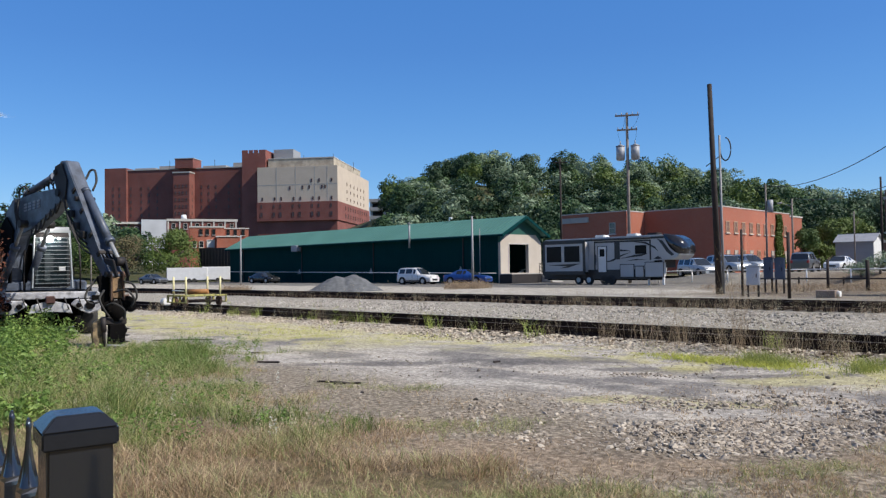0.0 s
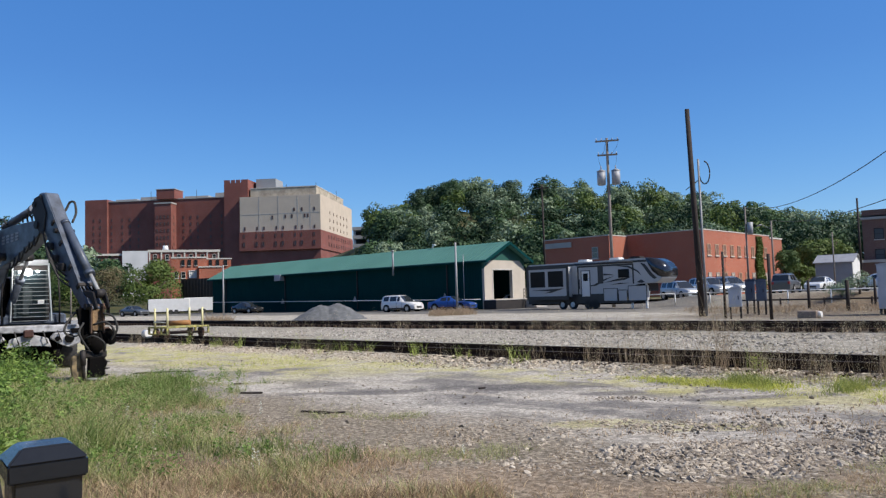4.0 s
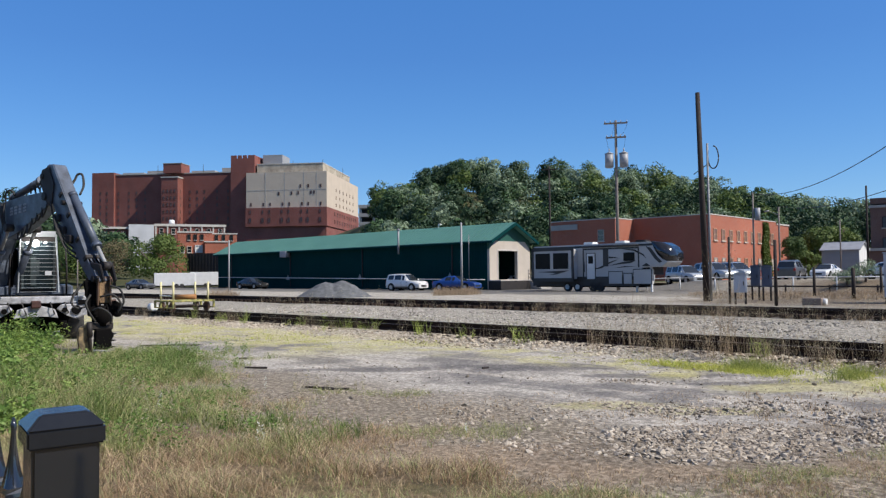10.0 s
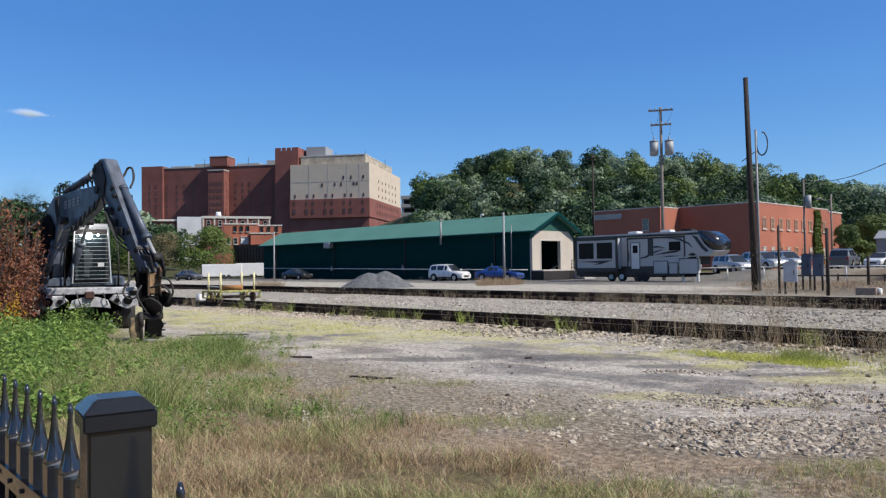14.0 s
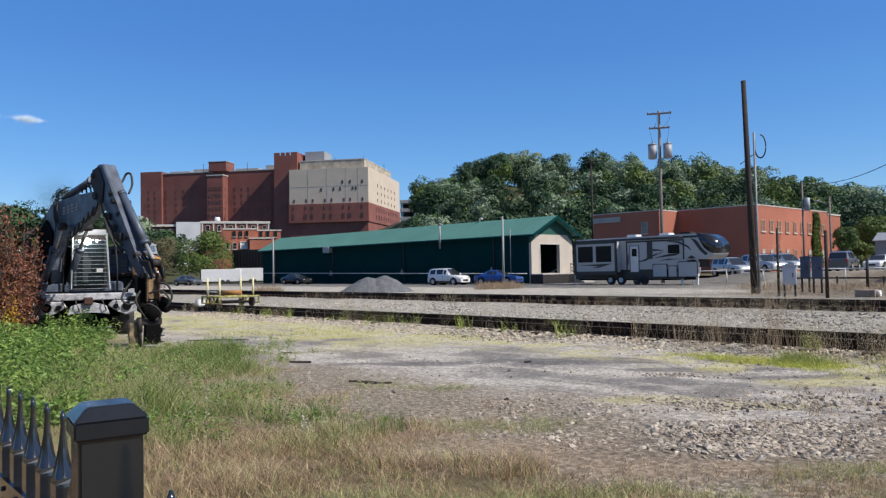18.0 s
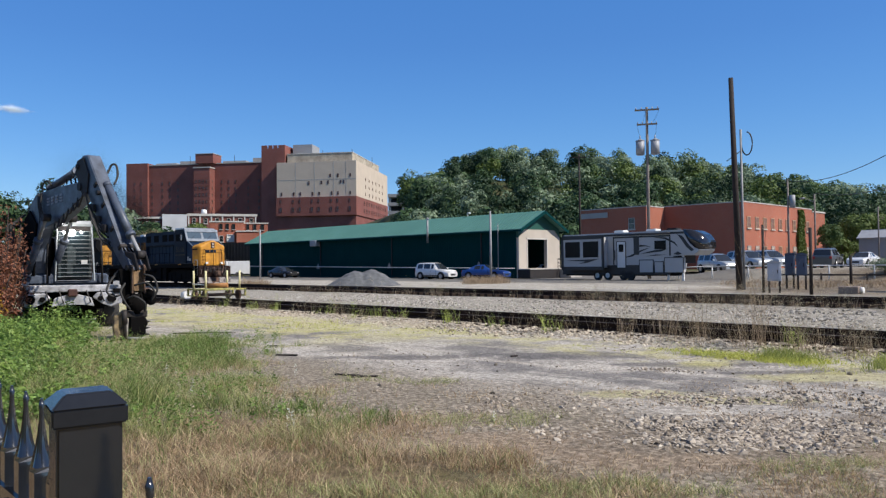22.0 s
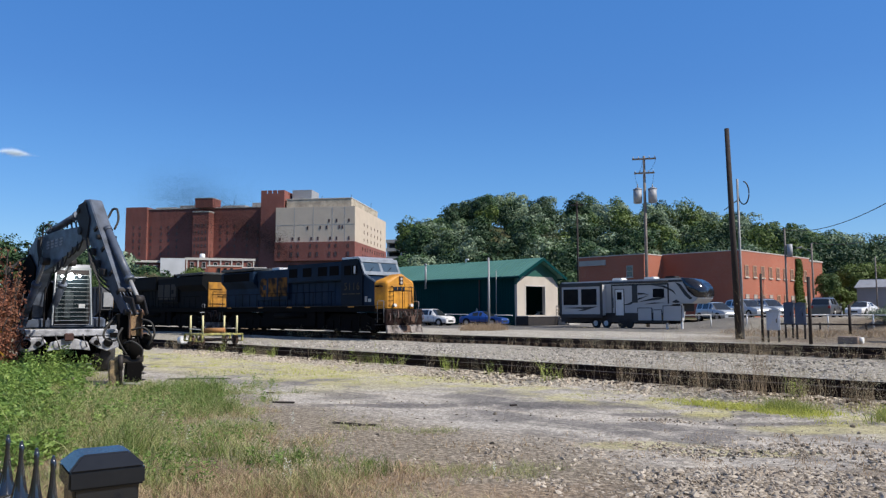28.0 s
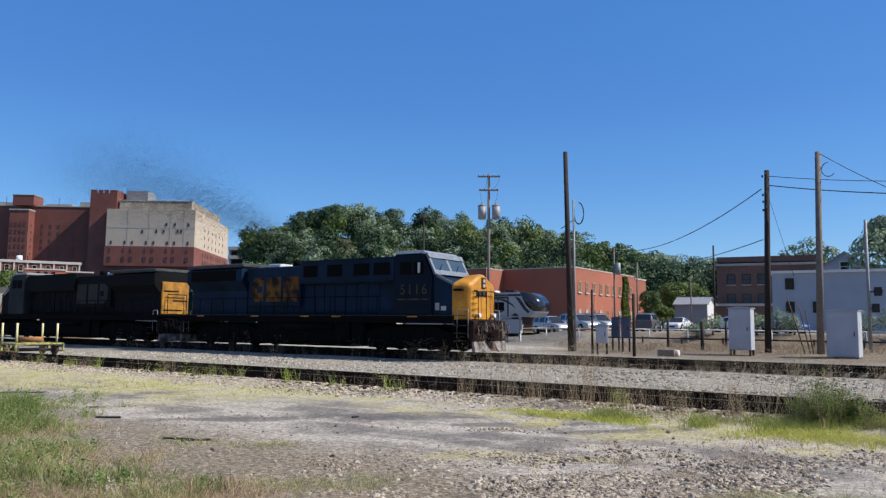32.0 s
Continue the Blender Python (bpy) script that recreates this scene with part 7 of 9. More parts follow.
P_BLACK = mat("black_car_paint", (0.015, 0.016, 0.018), (0.02, 0.02, 0.02), 0.25, 0, 1, 30, 0.0, coat=0.6)
P_GREY = mat("grey_car_paint", (0.14, 0.145, 0.15), (0.12, 0.125, 0.13), 0.3, 0.4, 1, 30, 0.0, coat=0.6)


def car_at(label, az, d, rz, paint, suv=False, length=4.6, z=None):
    x, y = polar(az, d)
    return car(label, pose(x, y, gh(x, y) if z is None else z, 0, 0, RZ + rz), paint, suv, length)


car_at("silver sport utility vehicle parked beside a gravel pile", -2.05, 77.5, 8, P_WHITE, True, 4.4)
car_at("bright blue sedan parked beside the green shed", 1.75, 74.5, 12, P_BLUE, False, 4.8)
car_at("black sedan in the shade of the green shed", -13.5, 102, 8, P_BLACK, False, 4.6)
car_at("dark grey sedan near the parked trailers", -21.2, 116, 12, P_GREY, False, 4.7)
car_at("silver hatchback parked beyond the travel trailer", 18.6, 72, -30, P_SILVER, True, 4.5)
car_at("white pickup-sized car parked in the lot", 20.6, 73, -30, P_SILVER, True, 4.8)
car_at("silver car parked before the brick building", 22.0, 76, -30, P_SILVER, True, 4.5)
car_at("dark grey sport utility vehicle parked in the lot", 25.6, 74, 98, P_GREY, True, 4.8)
car_at("white sedan parked nose out in the lot", 27.7, 86, -93, P_WHITE, False, 4.6)
car_at("white car parked beside the cabinet", 31.6, 72, -30, P_WHITE, False, 4.5)
car_at("dark blue car parked before the house", 34.5, 70, -30, P_BLUE, False, 4.5)
car_at("pale car under the dock roof of the shed", 6.3, 82, 60, P_WHITE, False, 4.4)


def box_trailer(label, az, d, w, h):
    x, y = polar(az, d)
    t = thing("box_trailer", label, "trailer", pose(x, y, gh(x, y), 0, 0, RZ + 58))
    bm = B()
    box(bm, 0, w, 0, 2.4, 0.38, h - 0.45)
    soften(bm, 0.04)
    b = part("box", bm, M_WHITE, t)
    bm = B()
    for i in range(int(w / 0.6)):
        box(bm, 0.3 + i * 0.6, 0.31 + i * 0.6, -0.006, 0.0, 0.42, h - 0.5)
    part("panel_rib", bm, M_WHITE, b)
    bm = B()
    box(bm, 0.2, w - 0.2, 0.3, 2.1, 0.25, 0.38)
    part("chassis", bm, M_STEEL_DARK, t)
    for q in (0.55, 0.68):
        for yy in (0.1, 2.3):
            bm = B()
            rod(bm, (0, -0.12, 0), (0, 0.12, 0), 0.33, seg=16)
            part("wheel", bm, M_RUBBER, t, "", pose(w * q, yy, 0.33))


box_trailer("white enclosed box trailer parked by the tree", -20.3, 122, 5.9, 2.75)
box_trailer("white box truck body parked by the shed", -17.9, 126, 4.4, 2.9)


# ---- poles and wires ----
def pole(label, az, d, h, r0, r1, material, lean=(0, 0), name="utility_pole"):
    x, y = polar(az, d)
    z = gh(x, y)
    t = thing(name, label, "pole", pose(x, y, z, 0, 0, -az))
    bm = B()
    rod(bm, (0, 0, -0.3), (lean[0], lean[1], h - z), r0, r1, 12)
    part("shaft", bm, material, t)
    return t


pole("tall dark creosoted wooden pole with no crossarm", 20.0, 46.0, 12.2, 0.19, 0.13, M_POLE_DARK, (-0.28, 0))
pp = pole("thin grey service mast with a looped cable", 20.3, 46.3, 9.25, 0.075, 0.06, M_GALV, (-0.05, 0), "service_mast")
bm = B()
tube(bm, [(0.27 + 0.29 * math.cos(1.57 - i / 21 * 4.7), 0, 8.35 + 0.66 * math.sin(1.57 - i / 21 * 4.7)) for i in range(22)], 0.04)
part("cable_loop", bm, M_CABLE, pp, "black looped cable")
bm = B()
rod(bm, (-0.05, 0, 7.95), (-0.82, 0, 7.4), 0.027, seg=6)
part("service_drop", bm, M_CABLE, pp)

up = pole("weathered utility pole with crossarms and transformers", 13.82, 70, 15.7, 0.17, 0.11, M_POLE_GREY)
for z, w in ((15.2, 1.05), (13.9, 0.9)):
    bm = B()
    box(bm, -w, w, -0.2, -0.08, z - 0.07, z + 0.07)
    arm = part("crossarm", bm, M_POLE_GREY, up)
    for x in (-w + 0.1, -w * 0.45, w * 0.45, w - 0.1):
        bm = B()
        rod(bm, (x, -0.14, z + 0.07), (x, -0.14, z + 0.26), 0.05, 0.03, 8)
        part("insulator", bm, M_GREY, arm)
for x in (-0.62, 0.68):
    bm = B()
    rod(bm, (x, -0.1, 11.2), (x, -0.1, 12.4), 0.38, seg=18)
    rod(bm, (x, -0.1, 12.4), (x, -0.1, 12.46), 0.41, seg=18)
    rod(bm, (x, -0.1, 12.46), (x, -0.1, 12.6), 0.32, 0.1, 18)
    rod(bm, (x, -0.1, 11.14), (x, -0.1, 11.2), 0.3, seg=18)
    tr = part("transformer", bm, M_GREY, up, "grey transformer can")
    bm = B()
    rod(bm, (x, -0.1, 12.6), (x, -0.1, 12.9), 0.05)
    part("bushing", bm, M_GREY, tr)
for k, (x0, z0, x1, z1) in enumerate(((-0.85, 14.0, -0.62, 12.85), (0.85, 14.0, 0.68, 12.85), (-0.1, 15.3, -0.4, 13.95), (1.1, 15.3, 0.45, 14.05))):
    bm = B()
    tube(bm, [(x0 + (x1 - x0) * q / 8, -0.3 - 0.15 * math.sin(math.pi * q / 8), z0 + (z1 - z0) * q / 8 - 0.25 * math.sin(math.pi * q / 8)) for q in range(9)], 0.012, 5)
    part("jumper_wire", bm, M_CABLE, up)
up2 = pole("dark utility pole among the trees", 8.85, 110, 17.5, 0.18, 0.12, M_POLE_DARK)
bm = B()
box(bm, -1.0, 1.0, -0.2, -0.08, 16.7, 16.85)
part("crossarm", bm, M_POLE_DARK, up2)
pole("grey metal light pole before the green shed", 2.13, 66, 6.35, 0.11, 0.08, M_GALV)
pole("grey light pole at the far end of the shed", -15.17, 92, 6.1, 0.11, 0.08, M_GALV)
pole("thin grey pole by the trees", -25.2, 90, 5.0, 0.08, 0.06, M_POLE_GREY)
p2 = pole("dark brown utility pole with wires", 33.6, 47.6, 10.8, 0.19, 0.14, M_POLE_DARK, (0.25, 0))
bm = B()
for z in (8.2, 8.7, 9.1, 10.2):
    box(bm, -0.05, 0.05, -0.35, -0.12, z, z + 0.1)
    rod(bm, (0.15, -0.3, z + 0.1), (0.15, -0.3, z + 0.25), 0.04)
part("bracket", bm, M_STEEL_DARK, p2)
p3 = pole("pale weathered utility pole", 36.87, 46.8, 11.5, 0.2, 0.15, M_POLE_GREY, (0.25, 0))
bm = B()
tube(bm, [(0.75 + 0.35 * math.cos(1.57 + i / 11 * 4.1), 0, 10.3 + 0.4 * math.sin(1.57 + i / 11 * 4.1)) for i in range(12)], 0.025)
part("cable_loop", bm, M_CABLE, p3)
p4 = pole("street lamp pole with a small transformer", 23.2, 92, 10.8, 0.12, 0.09, M_POLE_GREY, name="street_lamp")
bm = B()
rod(bm, (0.45, 0, 7.2), (0.45, 0, 8.6), 0.3, seg=12)
part("transformer", bm, M_GREY, p4)
p5 = pole("wooden street lamp pole by the brick building", 24.85, 104, 10.0, 0.13, 0.1, M_POLE_GREY, name="street_lamp")
bm = B()
rod(bm, (0, 0, 8.7), (-1.1, 0, 9.3), 0.04, seg=6)
rod(bm, (-1.1, 0, 9.3), (-1.7, 0, 9.2), 0.12, 0.08, 8)
part("lamp_arm", bm, M_GALV, p5)
pole("dark pole behind the parking lot", 30.2, 98, 11.5, 0.13, 0.1, M_POLE_DARK)
pole("thin grey lamp pole before the woods", 28.6, 96, 7.6, 0.09, 0.07, M_POLE_GREY)
sg = pole("galvanised railway signal mast", 39.85, 50, 7.9, 0.1, 0.08, M_GALV, name="signal_mast")
bm = B()
for z, q, r in ((2.55, 0.33, 0.18), (3.5, 0.48, 0.24)):
    bm = B()
    rod(bm, (q, -0.25, z), (q, -0.1, z), r, seg=18)
    box(bm, q - 0.2, q + 0.2, -0.12, 0.2, z - 0.25, z + 0.25)
    rod(bm, (0, 0, z), (q, 0, z), 0.04, seg=6)
    part("signal_head", bm, M_BLACK, sg, "round black signal head")


def wire(name, pts, label):
    """A sagging cable between points."""
    bm = B()
    for (a, b, sag, r) in pts:
        a, b = Vector(a), Vector(b)
        tube(bm, [a.lerp(b, i / 20) - Vector((0, 0, sag * 4 * i / 20 * (1 - i / 20))) for i in range(21)], r, 5)
    solid(name, bm, M_CABLE, label, "cable")


def top_of(az, d, z):
    return (*polar(az, d), z)


wire("overhead_cable", [(top_of(33.5, 47.6, 9.7), top_of(23.2, 92, 10.7), 1.4, 0.03)], "thick sagging black cable between poles")
wire("overhead_cable", [(top_of(33.5, 47.6, 6.7), top_of(24.9, 104, 10.1), 0.8, 0.028)], "black cable from pole to street lamp")
wire("overhead_cable", [(top_of(34.0, 47.6, 10.45), top_of(50, 46, 9.0), 0.3, 0.02)], "thin black cable leading away from the pole")
wire("overhead_cable", [(top_of(34.0, 47.6, 9.9), top_of(50, 46, 8.2), 0.3, 0.03)], "thick black cable leading away from the pole")
wire("overhead_cable", [(top_of(37.2, 46.8, 11.45), top_of(46, 42, 6.6), 0.3, 0.02)], "cable falling from the pale pole")
wire("overhead_cable", [(top_of(33.9, 47.6, 9.4), top_of(35.4, 47, 4.5), 0.0, 0.012)], "thin guy wire of the pole")


# ---- cabinets and fence by the track ----
def cabinet(label, az, d, w, dep, h, z_leg, material, rz=0.0, name="signal_cabinet"):
    x, y = polar(az, d)
    t = thing(name, label, "cabinet", pose(x, y, gh(x, y), 0, 0, -az + rz))
    bm = B()
    box(bm, -w / 2, w / 2, 0, dep, z_leg, h)
    soften(bm, 0.02)
    b = part("case", bm, material, t)
    bm = B()
    prism(bm, ((-w / 2 - 0.05, h), (w / 2 + 0.05, h), (w / 2 + 0.05, h + 0.03), (0, h + 0.1), (-w / 2 - 0.05, h + 0.03)), -0.05, dep + 0.05, "y")
    part("cap", bm, material, t)
    bm = B()
    box(bm, -w / 2 + 0.07, w / 2 - 0.07, -0.025, 0, z_leg + 0.08, h - 0.1)
    soften(bm, 0.01)
    dr = part("door", bm, material, b)
    bm = B()
    box(bm, w / 2 - 0.2, w / 2 - 0.16, -0.06, -0.02, (h + z_leg) / 2 - 0.1, (h + z_leg) / 2 + 0.1)
    part("handle", bm, M_STEEL_DARK, dr)
    for sx in (-1, 1):
        for yy in (0.05, dep - 0.05):
            bm = B()
            box(bm, sx * (w / 2 - 0.08) - 0.05, sx * (w / 2 - 0.08) + 0.05, yy - 0.05, yy + 0.05, 0, z_leg)
            part("leg", bm, M_STEEL_DARK, t)
    return t


M_CASE = mat("pale_cabinet_paint", (0.53, 0.56, 0.62), (0.42, 0.44, 0.49), 0.5, 0, 1.2)
cabinet("pale grey railway signal cabinet on dark legs", 31.8, 43.5, 1.15, 0.8, 2.52, 0.3, M_CASE, -14)
cabinet("large pale grey railway signal cabinet", 38.2, 43.0, 1.45, 1.1, 2.38, 0.05, M_CASE, -10)
cabinet("grey metal box on two legs beside the pole", 22.25, 42.5, 0.66, 0.35, 1.6, 0.62, M_CASE, name="meter_box")
M_BLUECAB = mat("blue_grey_paint", (0.10, 0.13, 0.19), (0.08, 0.1, 0.15), 0.5)
cabinet("dark blue metal box on legs", 23.25, 47.0, 0.52, 0.4, 1.95, 0.78, M_BLUECAB, name="meter_box")
cabinet("dark blue metal box on legs", 23.98, 46.0, 0.55, 0.4, 1.93, 0.78, M_BLUECAB, name="meter_box")
for az, d, h, r in ((21.55, 43.0, 3.6, 0.07), (24.55, 41.0, 3.3, 0.085), (26.95, 52, 2.0, 0.09), (29.3, 48.5, 1.9, 0.11), (30.9, 56, 2.0, 0.08)):
    pole("short dark wooden post beside the track", az, d, h, r, r * 0.9, M_POLE_DARK, name="wooden_post")
x, y = polar(26.95, 41.5)
bm = B()
box(bm, -0.5, 0.4, -0.3, 0.3, 0, 0.38)
soften(bm, 0.03)
jb = solid("junction_box", bm, mat("dusty_box_paint", (0.30, 0.24, 0.20), (0.2, 0.15, 0.12), 0.8), "low brown metal junction box", "box", pose(x, y, gh(x, y), 0, 0, RZ))
bm = B()
rod(bm, (0.4, 0, 0.2), (0.56, 0, 0.2), 0.15, seg=12)
part("cap", bm, M_WHITE, jb)


def guard_rail():
    t = thing("guard_rail", "white painted pipe rail before the parking lot", "railing", fr(0, 0, 0))
    pts = []
    for s_ in range(-32, 12, 3):
        pts.append((float(s_), 58.6))
    for a, b in zip(pts[:-1], pts[1:]):
        za, zb = gh(*xy(*a)), gh(*xy(*b))
        for k in (0.95,):
            bm = B()
            rod(bm, (a[0], a[1], za + k), (b[0], b[1], zb + k), 0.045, seg=8)
            part("rail", bm, M_WHITE, t)
        if a[0] > -24:
            bm = B()
            rod(bm, (a[0], a[1] - 1.6, za + 0.3), (b[0], b[1] - 1.6, zb + 0.3), 0.06, seg=8)
            part("rail", bm, M_POLE_DARK, t, "dark lower rail")
            bm = B()
            rod(bm, (a[0], a[1] - 1.6, za - 0.4), (a[0], a[1] - 1.6, za + 0.42), 0.07, seg=8)
            part("post", bm, M_POLE_DARK, t)
        bm = B()
        rod(bm, (a[0], a[1], za - 0.2), (a[0], a[1], za + 1.0), 0.055, seg=8)
        part("post", bm, M_WHITE, t)


guard_rail()


def stakes():
    for i, (az, d, dx, h) in enumerate(((36.0, 47.2, -0.9, 3.4), (36.3, 47.0, -0.55, 2.9), (36.5, 47.4, -0.4, 2.6))):
        pole("thin rusty leaning stake", az, d, h, 0.035, 0.03, M_RUST, (dx, 0), "leaning_stake")


stakes()


def stone_pile():
    x, y = polar(-7.5, 62.5)
    t = thing("stone_pile", "two-humped heap of grey crushed stone", "stone pile", pose(x, y, gh(x, y), 0, 0, 8))
    m = mat("crushed_stone", (0.15, 0.155, 0.16), (0.075, 0.078, 0.082), 0.95, 0, 3, 30, 0.8)
    co, fs = [], []
    k = 60
    for j in range(k + 1):
        for i in range(k + 1):
            px, py = (i / k - 0.5) * 8.0, (j / k - 0.5) * 6.4
            h1 = 1.62 - 0.64 * math.sqrt((px - 0.6) ** 2 + py ** 2 + 0.16)
            h2 = 1.52 - 0.62 * math.sqrt((px + 0.7) ** 2 + (py + 0.1) ** 2 + 0.2)
            h = max(h1, h2)
            h += 0.10 * noise.noise((px * 1.5, py * 1.5, 7)) + 0.04 * noise.noise((px * 6, py * 6, 2))
            co.append((px, py, max(-0.25, h)))
    for j in range(k):
        for i in range(k):
            a = j * (k + 1) + i
            fs.append((a, a + 1, a + k + 2, a + k + 1))
    ob = new("mound", sheet("stone_mound", co, fs, m, True))
    ob.parent = t


stone_pile()


# ---- yellow track cart ----
def track_cart():
    t = thing("track_cart", "yellow rail cart with upright stakes on the near track", "cart", fr(-29.8, 15.35, 0.29))
    m = mat("cart_yellow", (0.50, 0.43, 0.13), (0.13, 0.14, 0.06), 0.85, 0, 5, 30, 0.2, 0.12)
    pm = mat("pale_stake", (0.75, 0.68, 0.38), (0.62, 0.55, 0.28), 0.6, 0, 2)
    for x in (-0.72, -0.24, 0.24, 0.72):
        bm = B()
        box(bm, x - 0.07, x + 0.07, -0.95, 0.95, 0.40, 0.46)
        soften(bm, 0.012)
        part("deck_board", bm, m, t)
    for y in (-0.9, 0.9):
        for z0, z1 in ((0.40, 0.47), (0.14, 0.19)):
            bm = B()
            box(bm, -0.82, 0.82, y - 0.04, y + 0.04, z0, z1)
            soften(bm, 0.01)
            part("side_beam", bm, m, t)
        for x in (-0.8, -0.28, 0.28, 0.8):
            bm = B()
            box(bm, x - 0.035, x + 0.035, y - 0.035, y + 0.035, 0.16, 0.42)
            part("upright", bm, m, t)
        for x in (-0.55, 0.55):
            bm = B()
            rod(bm, (x, y * 0.85, 0.42), (x + 0.02 * y, y * 0.85, 1.22), 0.042)
            part("stake", bm, pm, t, "pale yellow stake")
    bm = B()
    rod(bm, (-0.6, -0.8, 0.66), (0.45, -0.8, 0.64), 0.022)
    part("tie_bar", bm, M_WHITE, t, "white bar between the stakes")
    for x in (-0.45, 0.45):
        bm = B()
        rod(bm, (x, -0.8, 0.2), (x, 0.8, 0.2), 0.05)
        for y in (-0.76, 0.76):
            rod(bm, (x, y - 0.05, 0.2), (x, y + 0.05, 0.2), 0.2, seg=16)
        part("wheelset", bm, M_RUST, t)
    bm = B()
    rod(bm, (-0.2, -0.3, 0.58), (0.4, 0.3, 0.6), 0.11, seg=10)
    part("load", bm, mat("orange_gear", (0.45, 0.19, 0.05), (0.22, 0.12, 0.05), 0.7), t, "orange gear on the deck")
    bm = B()
    rod(bm, (-1.5, -0.75, 0.16), (-1.15, -0.75, 0.16), 0.17, seg=14)
    part("drum", bm, M_WHITE, t, "white drum at the cart's end")


track_cart()


# ---- fence beside the camera ----
def near_fence():
    t = thing("metal_fence", "black ornamental metal fence with spear pickets", "fence", pose(*polar(-26.35, 1.17), 0, 0, 0, 44))
    top = 1.452
    bm = B()
    box(bm, -0.0415, 0.0415, -0.0415, 0.0415, 0, top - 0.01)
    soften(bm, 0.004, 2)
    gloss = mat("fence_paint", (0.013, 0.015, 0.019), (0.018, 0.02, 0.024), 0.1, 0, 6, 80, 0.01, spec=1.0)
    post = part("post", bm, gloss, t, "square black post", pose(0, 0, 0, 0, 0, -9))
    bm = B()
    a, b = 0.0475, 0.03
    box(bm, -a, a, -a, a, top - 0.025, top)
    lo = [bm.verts.new((sx * a, sy * a, top + 0.0005)) for sx, sy in ((-1, -1), (1, -1), (1, 1), (-1, 1))]
    hi = [bm.verts.new((sx * b, sy * b, top + 0.018)) for sx, sy in ((-1, -1), (1, -1), (1, 1), (-1, 1))]
    for i in range(4):
        j = (i + 1) % 4
        bm.faces.new((lo[i], lo[j], hi[j], hi[i]))
    bm.faces.new(hi)
    soften(bm, 0.0025, 2)
    part("cap", bm, mat("cap_paint", (0.012, 0.014, 0.018), (0.018, 0.02, 0.024), 0.16, 0, 8, 90, 0.03), post, "bevelled cap")
    # pickets, drawn out into a twisted spear at the top
    bm = B()
    w = 0.0155
    pt = 1.42
    sec = [(0, w, w, 0), (pt - 0.140, w, w, 0), (pt - 0.128, w * 1.06, w, 0)]
    for i in range(13):
        q = i / 12
        neck = 0.24 + 0.76 * (1 - q) ** 2.6
        sec.append((pt - 0.122 + 0.098 * q, w * neck, w * (0.34 + 0.66 * (1 - q) ** 2.2), 75 * q))
    sec += [(pt - 0.012, w * 0.3, w * 0.34, 80), (pt, w * 0.12, w * 0.15, 80)]
    rings = []
    for z, q, e, turn in sec:
        ca, sa_ = math.cos(radians(turn)), math.sin(radians(turn))
        rings.append([bm.verts.new((sx * q * ca - sy * e * sa_, sx * q * sa_ + sy * e * ca, z)) for sx, sy in ((-1, -1), (1, -1), (1, 1), (-1, 1))])
    for k, (r0, r1) in enumerate(zip(rings[:-1], rings[1:])):
        for i in range(4):
            j = (i + 1) % 4
            f = bm.faces.new((r0[i], r0[j], r1[j], r1[i]))
            f.smooth = k > 3
    bm.faces.new(rings[0][::-1])
    bm.faces.new(rings[-1])
    picket = mesh_of("picket", bm, gloss)
    for i in range(20):
        same("picket", picket, t, pose(0.018, 0.087 + 0.1 * i, 0, 0, 0, 90))
    same("picket", picket, t, pose(0.012, -0.2, -0.035, 0, 0, 90))
    bm = B()
    rod(bm, (-0.006, 0, 0), (0.0, 0, 0), 0.005, seg=8)
    rivet = mesh_of("rivet", bm, M_STEEL_DARK)
    for z in (1.22, 0.25):
        bm = B()
        box(bm, -0.002, 0.038, 0.05, 2.5, z - 0.018, z + 0.018)
        rail = part("rail", bm, gloss, t)
        for i in range(20):
            same("rivet", rivet, rail, pose(0, 0.137 + 0.1 * i, z))


near_fence()


